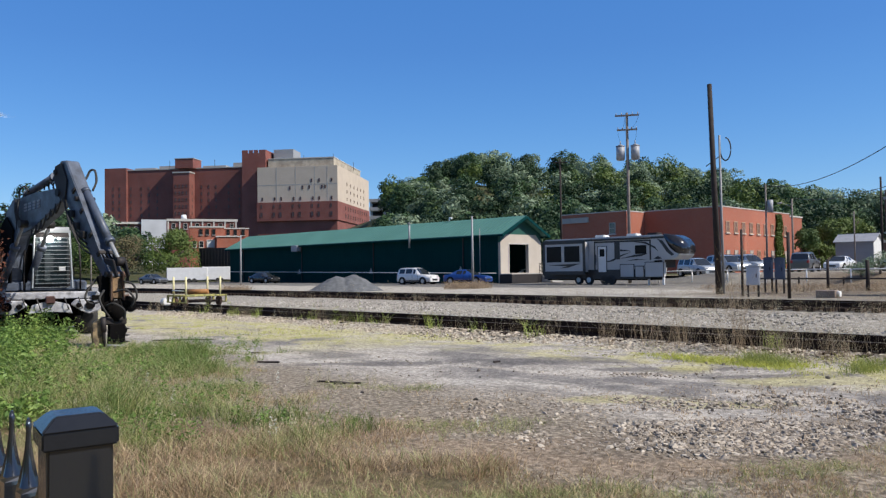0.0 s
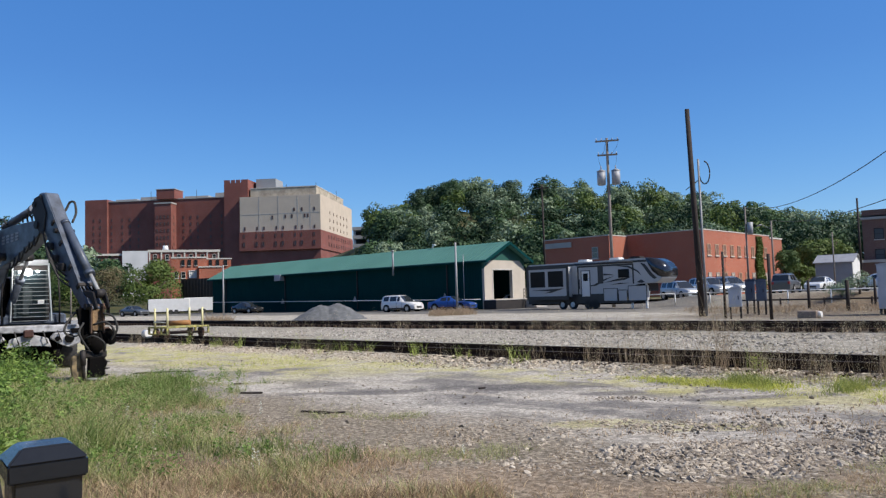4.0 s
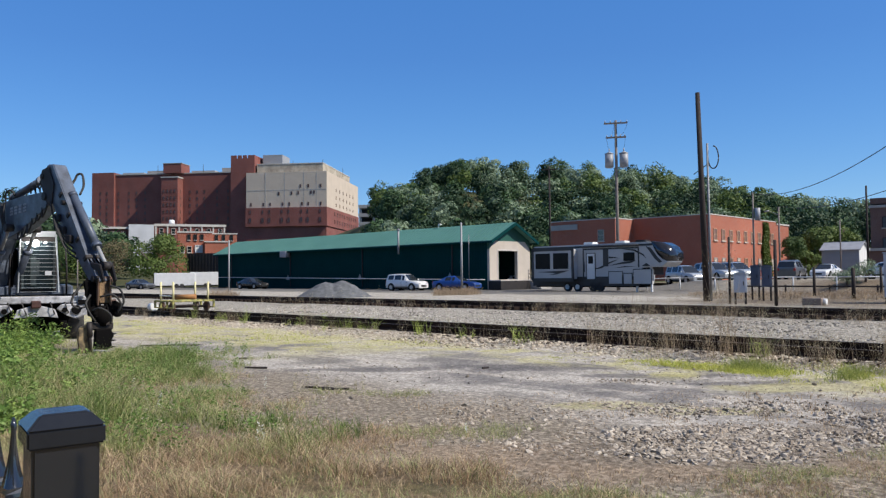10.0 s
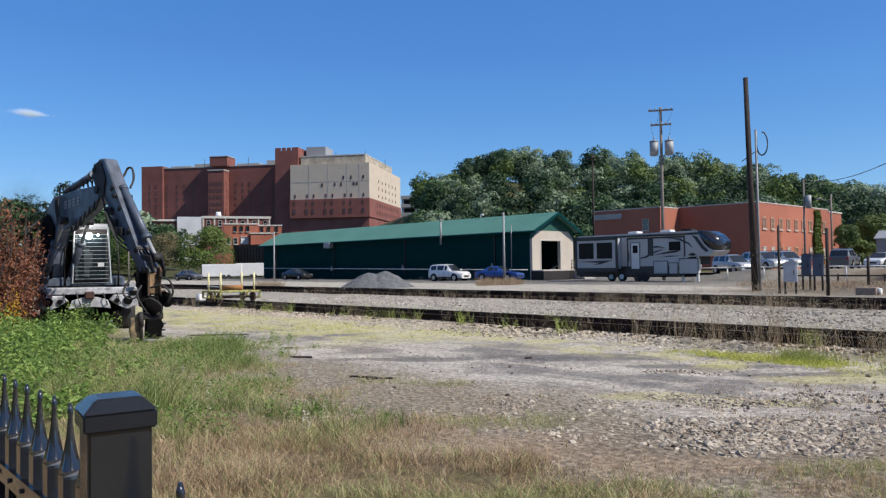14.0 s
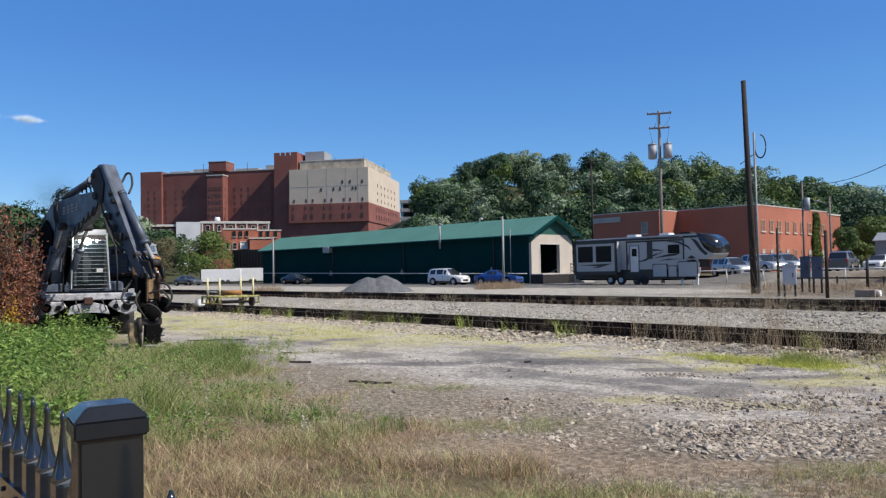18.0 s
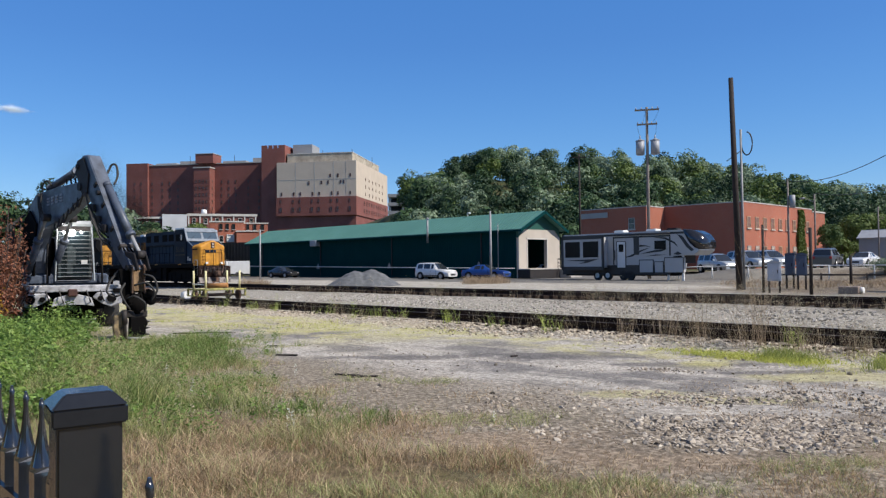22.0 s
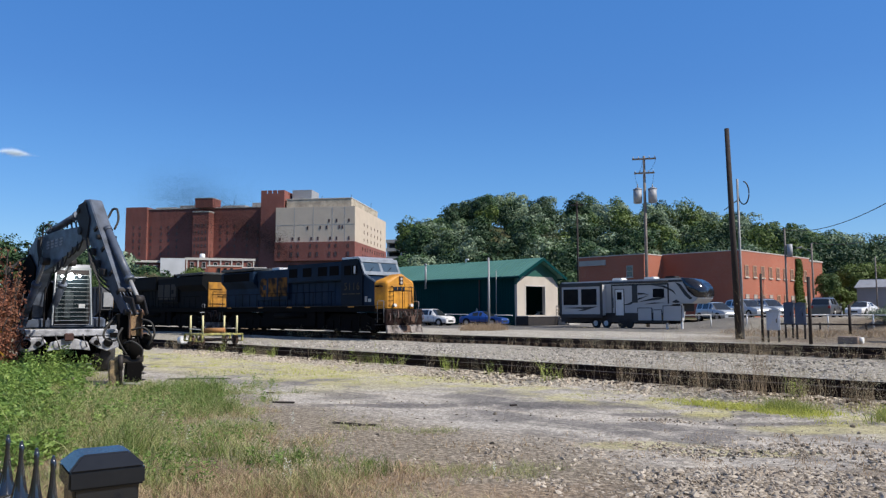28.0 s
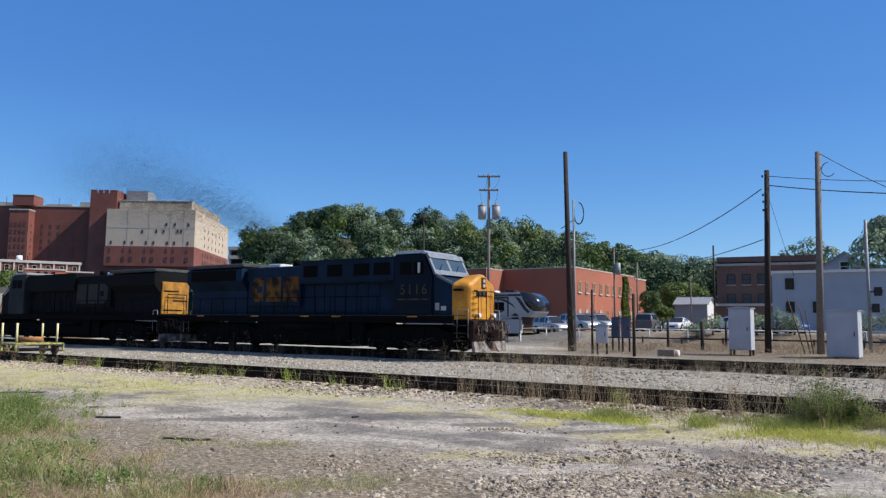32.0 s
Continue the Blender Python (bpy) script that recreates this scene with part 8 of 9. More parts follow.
# ---- excavator ----
def excavator():
    """Faces the camera along -y."""
    x, y = polar(-27.75, 24.8)
    t = thing("rail_excavator", "grey rail excavator with raised boom and caged cab", "excavator", pose(x, y, 0, 0, 0, 27.75))
    arm_m = mat("blue_grey_boom", (0.115, 0.14, 0.19), (0.04, 0.046, 0.06), 0.42, 0, 3.0, 30, 0.2, 0.22, spec=0.4)
    pale = mat("pale_grey_paint", (0.56, 0.56, 0.58), (0.16, 0.16, 0.17), 0.6, 0, 6, 50, 0.15, 0.22)
    # undercarriage
    bm = B()
    box(bm, -0.95, 0.95, -1.6, 1.8, 0.75, 1.05)
    soften(bm, 0.04)
    part("chassis", bm, M_SOOT_SHADE, t)
    bm = B()
    box(bm, -0.85, 0.85, -1.5, 1.5, 0.25, 0.8)
    soften(bm, 0.05)
    part("axle_housing", bm, M_SOOT_SHADE, t)
    for sx in (-0.95, 0.95):
        for yy in (-1.2, 1.3):
            bm = B()
            rod(bm, (-0.24, 0, 0), (0.24, 0, 0), 0.52, seg=24)
            soften(bm, 0.05)
            wh = part("wheel", bm, M_RUBBER, t, "", pose(sx, yy, 0.52))
            bm = B()
            rod(bm, (-0.26, 0, 0), (0.26, 0, 0), 0.26, seg=16)
            part("rim", bm, M_STEEL_DARK, wh)
    bm = B()
    prism(bm, ((-1.25, 1.02), (-1.3, 1.08), (-1.2, 1.2), (1.2, 1.2), (1.3, 1.08), (1.25, 1.02)), -2.1, -1.5, "y")
    soften(bm, 0.02)
    part("front_beam", bm, pale, t, "pale grey front beam")
    for sg in (-1, 1):
        bm = B()
        prism(bm, ((sg * 0.5, 0.86), (sg * 0.62, 1.0), (sg * 1.22, 1.0), (sg * 1.34, 0.86), (sg * 1.2, 0.68), (sg * 0.95, 0.6), (sg * 0.75, 0.7)), -2.25, -1.95, "y")
        soften(bm, 0.03)
        br = part("outrigger", bm, pale, t, "pale grey rail gear bracket")
        for q, r in ((0.98, 0.12), (0.7, 0.07)):
            bm = B()
            rod(bm, (sg * q, -2.3, 0.84), (sg * q, -2.22, 0.84), r, seg=14)
            part("pivot", bm, M_SOOT_SHADE, br)
        bm = B()
        box(bm, min(sg * 1.02, sg * 1.26), max(sg * 1.02, sg * 1.26), -2.28, -2.1, 0.98, 1.1)
        part("cover", bm, M_SOOT_SHADE, br)
        bm = B()
        rod(bm, (sg * 0.76, -2.1, 0.36), (sg * 0.6, -2.1, 0.36), 0.2, seg=16)
        part("rail_wheel", bm, M_SOOT_SHADE, t)
        bm = B()
        beam(bm, (sg * 0.68, -2.05, 0.4), (sg * 0.8, -2.05, 0.75), 0.1, 0.12)
        part("wheel_arm", bm, M_SOOT_SHADE, t)
        bm = B()
        box(bm, sg * 1.1 - 0.08, sg * 1.1 + 0.08, -2.2, -2.12, 1.2, 1.3)
        part("marker", bm, M_GREY, t)
    bm = B()
    prism(bm, ((-0.5, 0.62), (-0.42, 0.86), (-0.12, 0.95), (0.18, 0.95), (0.48, 0.86), (0.56, 0.62), (0.2, 0.7), (-0.15, 0.7)), -2.2, -1.95, "y")
    soften(bm, 0.02)
    part("push_plate", bm, pale, t, "pale grey push plate")
    bm = B()
    box(bm, -0.1, 0.14, -2.3, -2.0, 0.9, 1.1)
    soften(bm, 0.03)
    part("coupler_block", bm, mat("oxide_steel", (0.10, 0.04, 0.03), (0.03, 0.02, 0.018), 0.8), t, "dark oxide coupler block")
    for x0 in (-0.3, 0.36, -0.62, 0.7):
        bm = B()
        tube(bm, [(x0, -2.12, 1.05), (x0 + 0.03, -2.3, 0.95), (x0 + 0.08, -2.3, 0.8), (x0 + 0.12, -2.12, 0.7)], 0.018)
        part("hose", bm, M_RUBBER, t)
    # upper structure
    bm = B()
    box(bm, -1.2, 0.95, -0.9, 2.2, 1.2, 1.5)
    soften(bm, 0.05)
    part("turntable_deck", bm, arm_m, t)
    bm = B()
    prism(bm, ((0.4, 1.55), (2.5, 1.55), (2.45, 2.55), (2.0, 2.6), (0.6, 2.6)), -1.2, 0.5, "x")
    soften(bm, 0.08, 2)
    part("engine_cover", bm, arm_m, t)
    bm = B()
    box(bm, -1.35, -0.45, -0.65, 0.5, 1.5, 2.55)
    soften(bm, 0.05)
    part("tank_cover", bm, M_SOOT_SHADE, t)
    # cab
    cab_x = 0.08
    bm = B()
    prism(bm, ((-0.95, 1.3), (-1.0, 2.75), (-0.85, 2.92), (0.45, 2.92), (0.5, 1.3)), cab_x - 0.45, cab_x + 0.45, "y")
    for v in bm.verts:
        v.co = (v.co.y, v.co.x, v.co.z)
    soften(bm, 0.04, 2)
    cab = part("cab", bm, M_STEEL_DARK, t)
    bm = B()
    prism(bm, ((-0.98, 1.4), (-1.03, 2.72), (-1.01, 2.72), (-0.95, 1.4)), -0.3, 0.46, "y")
    for v in bm.verts:
        v.co = (v.co.y, v.co.x, v.co.z)
    part("windshield", bm, mat("dark_cab_glass", (0.012, 0.02, 0.026), (0.02, 0.03, 0.036), 0.12, 0, 2, 30, 0, spec=0.4), cab)
    for sx in (-0.385, 0.545):
        bm = B()
        box(bm, sx - 0.01, sx + 0.01, -0.8, 0.3, 1.9, 2.75)
        part("side_window", bm, M_GLASS, cab)
    cage = mat("cage_steel", (0.42, 0.45, 0.46), (0.34, 0.36, 0.37), 0.5, 0.3, 3)
    for z in [1.32 + i * 0.115 for i in range(13)]:
        bm = B()
        beam(bm, (-0.36, -1.09 - (z - 1.3) * 0.03, z), (0.52, -1.09 - (z - 1.3) * 0.03, z), 0.011, 0.011)
        part("guard_bar", bm, cage, cab, "pale guard bar")
    for sx, tx in ((-0.42, -0.37), (0.58, 0.5)):
        bm = B()
        beam(bm, (sx, -1.1, 1.3), (tx, -1.15, 2.9), 0.035, 0.035)
        part("guard_post", bm, cage, cab)
    bm = B()
    beam(bm, (-0.4, -1.15, 2.88), (0.53, -1.15, 2.88), 0.05, 0.06)
    part("guard_top", bm, cage, cab)
    bm = B()
    for x0, x1, z0, z1 in ((-0.12, 0.02, 1.5, 2.3), (0.02, 0.1, 1.75, 2.2), (-0.34, -0.28, 1.4, 2.7), (0.44, 0.48, 1.4, 2.7)):
        box(bm, x0, x1, -1.045, -1.03, z0, z1)
    part("seat_and_levers", bm, mat("dim_cab_inside", (0.05, 0.07, 0.075), (0.02, 0.028, 0.03), 0.5, 0, 5, 30), cab, "seat and levers behind the glass")
    bm = B()
    box(bm, 0.24, 0.4, -1.06, -1.045, 1.78, 1.9)
    part("window_notice", bm, M_WHITE, cab, "small white notice on the glass")
    # work lamp
    lm, n, l, p = nodes_of("work_lamp_glow")
    p.inputs["Base Color"].default_value = (1, 1, 1, 1)
    p.inputs["Emission Color"].default_value = (1, 0.97, 0.92, 1)
    p.inputs["Emission Strength"].default_value = 45
    bm = B()
    rod(bm, (0.0, -1.16, 2.66), (0.0, -1.24, 2.66), 0.095, seg=18)
    rod(bm, (0.24, -1.16, 2.68), (0.24, -1.24, 2.68), 0.028, seg=18)
    rod(bm, (-0.2, -1.16, 2.67), (-0.2, -1.24, 2.67), 0.028, seg=18)
    part("work_lamp", bm, lm, cab, "lit white work lamp")
    bm = B()
    rod(bm, (-0.2, -1.2, 3.0), (-0.15, -1.2, 3.2), 0.05)
    box(bm, -0.1, 0.5, -0.9, -0.7, 2.92, 3.02)
    part("roof_lamp", bm, M_GREY, cab)
    # boom and stick lie in one upright plane, swung towards the track: u runs along it, v to its side
    du, dv = Vector((0.393, -0.92, 0)), Vector((0.92, 0.393, 0))
    root = Vector((-1.05, -0.3, 0))

    def on_boom(u, z, v=0.0):
        return root + du * u + dv * v + Vector((0, 0, z))

    def plates(name, pts, v0, v1, material, lab="", bevel=0.02):
        """A profile in the boom's plane, from v0 to v1 across it."""
        bm = B()
        r0 = [bm.verts.new(on_boom(u, z, v0)) for u, z in pts]
        r1 = [bm.verts.new(on_boom(u, z, v1)) for u, z in pts]
        for i in range(len(pts)):
            j = (i + 1) % len(pts)
            bm.faces.new((r0[i], r0[j], r1[j], r1[i]))
        bm.faces.new(r0[::-1])
        bm.faces.new(r1)
        if bevel:
            soften(bm, bevel)
        return part(name, bm, material, t, lab)

    def pin(u, z, r, half, material=M_STEEL_DARK, name="pivot_pin"):
        bm = B()
        rod(bm, on_boom(u, z, -half), on_boom(u, z, half), r, seg=14)
        return part(name, bm, material, t)

    def ram(a, b, v, k=0.6, r=0.085):
        a, b = on_boom(*a, v), on_boom(*b, v)
        m_ = a.lerp(b, k)
        way = (b - a).normalized()
        bm = B()
        rod(bm, a, m_, r, seg=14)
        rod(bm, m_ - way * 0.09, m_ + way * 0.02, r * 1.25, seg=14)
        rod(bm, a - way * 0.02, a + way * 0.08, r * 1.15, seg=14)
        o = part("ram_tube", bm, arm_m, t)
        bm = B()
        rod(bm, m_, b, r * 0.5, seg=10)
        part("ram_rod", bm, M_GALV, o, "bright piston rod")
        bm = B()
        rod(bm, b - dv * 0.1, b + dv * 0.1, r * 1.1, seg=12)
        part("ram_eye", bm, M_STEEL_DARK, o)

    boom = plates("boom", ((0.0, 1.5), (0.02, 2.5), (0.24, 3.38), (0.78, 3.74), (2.1, 3.82), (3.7, 3.86), (3.86, 3.68), (3.78, 3.5), (2.8, 3.16), (2.05, 2.88), (1.1, 2.75), (0.72, 2.2), (0.62, 1.5)), -0.17, 0.17, arm_m, "blue-grey boom with worn paint", 0.03)
    for v in (-0.2, 0.2):
        plates("boom_foot", ((-0.15, 1.45), (-0.08, 2.4), (0.14, 3.1), (0.5, 3.3), (0.95, 2.9), (0.8, 2.2), (0.8, 1.45)), v - 0.02, v + 0.02, M_SOOT_SHADE, "black boom foot plate")
    for u, z, h in ((0.3, 3.28, 0.7), (1.05, 3.3, 0.78)):
        for v in (-0.176, 0.176):
            bm = B()
            box(bm, -0.02, 0.02, -0.006, 0.006, -h / 2, h / 2)
            part("weld_band", bm, M_STEEL_DARK, boom, "", Matrix.Translation(on_boom(u, z, v)) @ pose(0, 0, 0, 0, 0, -66.9))
    for u in (1.55, 1.82, 2.09, 2.36):
        bm = B()
        for z in (3.38, 3.46, 3.54):
            q0, q1 = on_boom(u, z + (u - 1.5) * 0.07, -0.174), on_boom(u + 0.17, z + (u - 1.33) * 0.07, -0.174)
            beam(bm, q0, q1, 0.02, 0.05)
        part("maker_mark", bm, M_GREY, boom, "pale worn bars of lettering")
    stick = plates("stick", ((3.42, 4.14), (3.45, 4.34), (3.68, 4.52), (3.98, 4.5), (4.77, 3.42), (5.8, 2.05), (6.22, 1.62), (5.9, 1.52), (5.2, 2.2), (4.42, 2.88), (4.05, 3.5)), -0.17, 0.17, arm_m, "blue-grey stick arm", 0.03)
    for v in (-0.19, 0.19):
        plates("stick_bracket", ((3.36, 4.08), (3.44, 4.4), (3.8, 4.46), (4.1, 4.0), (4.0, 3.5), (3.7, 3.55)), v - 0.015, v + 0.015, M_STEEL_DARK, "dark pivot plate")
    for u, z, r in ((3.62, 3.72, 0.1), (3.5, 4.24, 0.07), (0.35, 2.0, 0.12), (6.1, 1.66, 0.07), (4.6, 3.5, 0.06)):
        pin(u, z, r, 0.24)
    ram((1.35, 3.86), (3.4, 4.26), -0.02, 0.82, 0.095)
    ram((4.55, 3.72), (6.2, 1.95), 0.05, 0.74, 0.095)
    for v in (-0.34, 0.34):
        ram((0.62, 1.5), (1.9, 3.02), v, 0.62, 0.095)
    # bent plates of the bucket link
    for v in (-0.14, 0.14):
        plates("link_plate", ((5.85, 2.05), (6.3, 2.0), (6.5, 1.62), (6.38, 1.56), (6.2, 1.85), (5.86, 1.92)), v - 0.02, v + 0.02, M_STEEL_DARK)
    # hoses and pipes
    rng = random.Random(4)

    def hose(pts, r=0.022, name="hose", material=None):
        """A hose bent smoothly through the points."""
        q = [Vector(v) for v in pts]
        q = [q[0] * 2 - q[1]] + q + [q[-1] * 2 - q[-2]]
        run = []
        for i in range(1, len(q) - 2):
            for k in range(5):
                u = k / 5
                run.append(0.5 * (2 * q[i] + (q[i + 1] - q[i - 1]) * u + (2 * q[i - 1] - 5 * q[i] + 4 * q[i + 1] - q[i + 2]) * u ** 2 + (3 * q[i] - 3 * q[i + 1] + q[i + 2] - q[i - 1]) * u ** 3))
        bm = B()
        tube(bm, run + [q[-2]], r, 6)
        part(name, bm, material or M_RUBBER, t)

    for k in range(4):
        v = -0.13 + 0.085 * k
        hose([on_boom(3.9, 4.28, v), on_boom(4.3, 3.86, v), on_boom(4.95, 3.0, v + 0.03), on_boom(5.55, 2.28, v), on_boom(6.0, 1.95, v)], 0.022, "hydraulic_pipe", M_SOOT_SHADE)
    for k in range(5):
        v = -0.19 - 0.02 * k
        z = 3.6 - 0.13 * k
        hose([on_boom(3.9 + 0.1 * k, z, v), on_boom(4.1 + 0.1 * k, z - 0.2, v - 0.06), on_boom(4.3 + 0.12 * k, z - 0.45, v - 0.07), on_boom(4.6 + 0.1 * k, z - 0.75, v - 0.02), on_boom(4.9 + 0.1 * k, z - 0.95, -0.18)], 0.02)
    hose([on_boom(4.05, 3.95, 0.2), on_boom(3.95, 4.12, 0.36), on_boom(3.98, 4.3, 0.44), on_boom(4.1, 4.28, 0.5), on_boom(4.25, 4.0, 0.46), on_boom(4.4, 3.75, 0.3)], 0.03)
    hose([on_boom(1.1, 3.72, -0.12), on_boom(1.2, 3.98, -0.14), on_boom(1.5, 4.05, -0.14), on_boom(1.7, 3.9, -0.12)], 0.025)
    for k in range(4):
        v = -0.18 - 0.015 * k
        hose([on_boom(1.0 + 0.12 * k, 3.72, v), on_boom(1.1 + 0.1 * k, 3.5, v - 0.05), on_boom(1.18 + 0.1 * k, 3.2, v - 0.05), on_boom(1.3 + 0.1 * k, 2.95, v)], 0.022)
    for k in range(5):
        u = 2.6 + 0.26 * k
        hose([on_boom(u, 3.88, -0.1), on_boom(u + 0.1, 4.0 + 0.06 * (k % 2), -0.13), on_boom(u + 0.24, 3.95, -0.1), on_boom(u + 0.3, 3.84, -0.1)], 0.02)
    for k in range(6):
        u = 2.0 + 0.28 * k
        z = 2.86 + 0.12 * k
        hose([on_boom(u, z, -0.16), on_boom(u + 0.05, z - 0.14 - 0.05 * (k % 3), -0.18), on_boom(u + 0.2, z - 0.1, -0.17), on_boom(u + 0.3, z + 0.12, -0.16)], 0.024)
    for k in range(3):
        v = -0.44 - 0.08 * k
        hose([on_boom(0.1, 3.2 - 0.2 * k, -0.18), on_boom(0.0, 2.9, v), on_boom(0.1, 2.3, v), on_boom(0.35, 1.7, v + 0.1)], 0.04)
    for u, z in ((4.35, 3.72), (4.75, 3.2), (5.2, 2.6), (5.6, 2.15)):
        plates("clamp", ((u - 0.05, z), (u + 0.1, z + 0.08), (u + 0.16, z), (u + 0.02, z - 0.1)), -0.2, 0.2, M_STEEL_DARK)
    for u, z in ((4.35, 3.15), (4.62, 2.84), (4.95, 2.62)):
        plates("valve_block", ((u - 0.1, z - 0.08), (u - 0.1, z + 0.1), (u + 0.12, z + 0.08), (u + 0.12, z - 0.1)), -0.26, -0.17, M_STEEL_DARK)
    for sx in (-0.62, 0.78):
        bm = B()
        tube(bm, [(sx, -1.0, 1.25), (sx, -1.02, 2.0), (sx * 0.96, -1.0, 2.5), (sx * 0.9, -0.9, 2.9)], 0.025)
        part("grab_rail", bm, M_STEEL_DARK, t)
    bm = B()
    box(bm, -1.3, -1.05, -0.9, -0.75, 1.5, 1.58)
    tube(bm, [(-1.2, -0.85, 1.55), (-1.45, -1.0, 1.75), (-1.5, -1.0, 2.0)], 0.02)
    box(bm, -1.56, -1.44, -1.03, -0.98, 1.95, 2.25)
    part("mirror", bm, M_STEEL_DARK, t)
    # work head: a coupling frame above a rotator and two jaws
    tan = mat("worn_tan_steel", (0.42, 0.27, 0.14), (0.09, 0.06, 0.04), 0.75, 0.1, 5, 40, 0.2, 0.14)
    pale_tan = mat("dusty_jaw_steel", (0.34, 0.25, 0.13), (0.07, 0.055, 0.04), 0.85, 0, 6, 40, 0.3, 0.14)

    def block(name, x0, x1, y0, y1, z0, z1, material, lab="", bevel=0.02):
        bm = B()
        box(bm, x0, x1, y0, y1, z0, z1)
        soften(bm, bevel)
        return part(name, bm, material, t, lab)

    block("quick_hitch", 1.27, 1.50, -5.98, -5.86, 1.10, 1.60, tan, "worn tan coupling plate")
    for xx in (1.25, 1.51):
        block("hitch_cheek", xx - 0.025, xx + 0.025, -6.1, -5.7, 1.05, 1.68, mat("hitch_rust", (0.16, 0.09, 0.05), (0.05, 0.035, 0.03), 0.8, 0.1, 6), "rusty hitch cheek")
    for z, r in ((1.64, 0.07), (1.12, 0.05)):
        bm = B()
        rod(bm, (1.16, -5.9, z), (1.64, -5.9, z + 0.02), r, seg=12)
        part("hitch_pin", bm, M_RUST, t)
    bm = B()
    prism(bm, ((0.95, 1.62), (1.24, 1.66), (1.3, 1.2), (1.24, 0.82), (1.06, 0.8), (1.04, 1.2)), -5.95, -5.6, "y")
    soften(bm, 0.03)
    part("dump_link", bm, M_SOOT_SHADE, t, "black link arm")
    for x, z, r in ((1.6, 1.02, 0.14), (1.66, 0.9, 0.12), (1.2, 0.92, 0.13)):
        bm = B()
        rod(bm, (x, -6.05, z), (x, -5.65, z), r, seg=14)
        rod(bm, (x, -6.1, z), (x, -6.04, z), r * 0.5, seg=10)
        part("motor", bm, M_SOOT_SHADE, t, "round hydraulic motor")
    bm = B()
    rod(bm, (1.36, -5.85, 0.58), (1.36, -5.85, 1.05), 0.21, 0.25, 16)
    for k in range(10):
        q = k * math.tau / 10
        rod(bm, (1.36 + 0.23 * math.cos(q), -5.85 + 0.23 * math.sin(q), 0.98), (1.36 + 0.23 * math.cos(q), -5.85 + 0.23 * math.sin(q), 1.09), 0.025, seg=6)
    part("rotator", bm, M_SOOT_SHADE, t, "black bolted rotator")
    block("head_frame", 1.04, 1.58, -6.05, -5.65, 0.50, 0.68, mat("grimy_head", (0.05, 0.04, 0.034), (0.015, 0.012, 0.011), 0.8, 0, 6), "grimy head frame", 0.03)
    bm = B()
    prism(bm, ((0.86, 0.56), (1.06, 0.66), (1.12, 0.3), (1.08, 0.0), (0.88, 0.0), (0.84, 0.3)), -6.05, -5.7, "y")
    soften(bm, 0.025)
    part("jaw_plate", bm, pale_tan, t, "dusty tan jaw plate")
    bm = B()
    rod(bm, (1.08, -6.1, 0.68), (1.1, -6.1, 0.02), 0.04, seg=12)
    rod(bm, (1.08, -6.1, 0.68), (1.09, -6.1, 0.36), 0.06, seg=12)
    part("jaw_ram", bm, M_STEEL_DARK, t, "dark jaw cylinder")
    bm = B()
    prism(bm, ((1.2, 0.52), (1.52, 0.54), (1.6, 0.36), (1.5, 0.24), (1.56, 0.12), (1.42, 0.02), (1.18, 0.04)), -6.1, -5.66, "y")
    soften(bm, 0.03)
    part("jaw", bm, M_SOOT_SHADE, t, "black toothed jaw")
    for k in range(3):
        bm = B()
        prism(bm, ((1.46, 0.44 - 0.15 * k), (1.66, 0.40 - 0.15 * k), (1.46, 0.36 - 0.15 * k)), -6.0 + 0.02 * k, -5.75, "y")
        part("jaw_tooth", bm, M_STEEL_DARK, t)
    bm = B()
    rod(bm, (1.16, -6.1, 0.04), (1.54, -6.1, 0.02), 0.03, seg=8)
    part("jaw_bar", bm, M_GALV, t, "bright worn bar")
    for pts in ([(0.95, -5.8, 1.55), (0.78, -5.9, 1.32), (0.72, -5.95, 1.12), (0.86, -5.95, 1.0), (1.05, -5.9, 1.05)], [(1.3, -6.05, 1.25), (1.55, -6.2, 1.3), (1.72, -6.2, 1.1), (1.66, -6.1, 0.9)], [(1.5, -6.1, 1.5), (1.7, -6.2, 1.42), (1.78, -6.2, 1.15), (1.7, -6.1, 0.95)], [(1.15, -6.1, 0.95), (1.3, -6.25, 1.0), (1.5, -6.25, 0.85), (1.52, -6.1, 0.65)], [(1.1, -6.05, 1.3), (1.0, -6.2, 1.1), (1.1, -6.22, 0.85), (1.2, -6.1, 0.7)]):
        hose(pts, 0.025)


excavator()


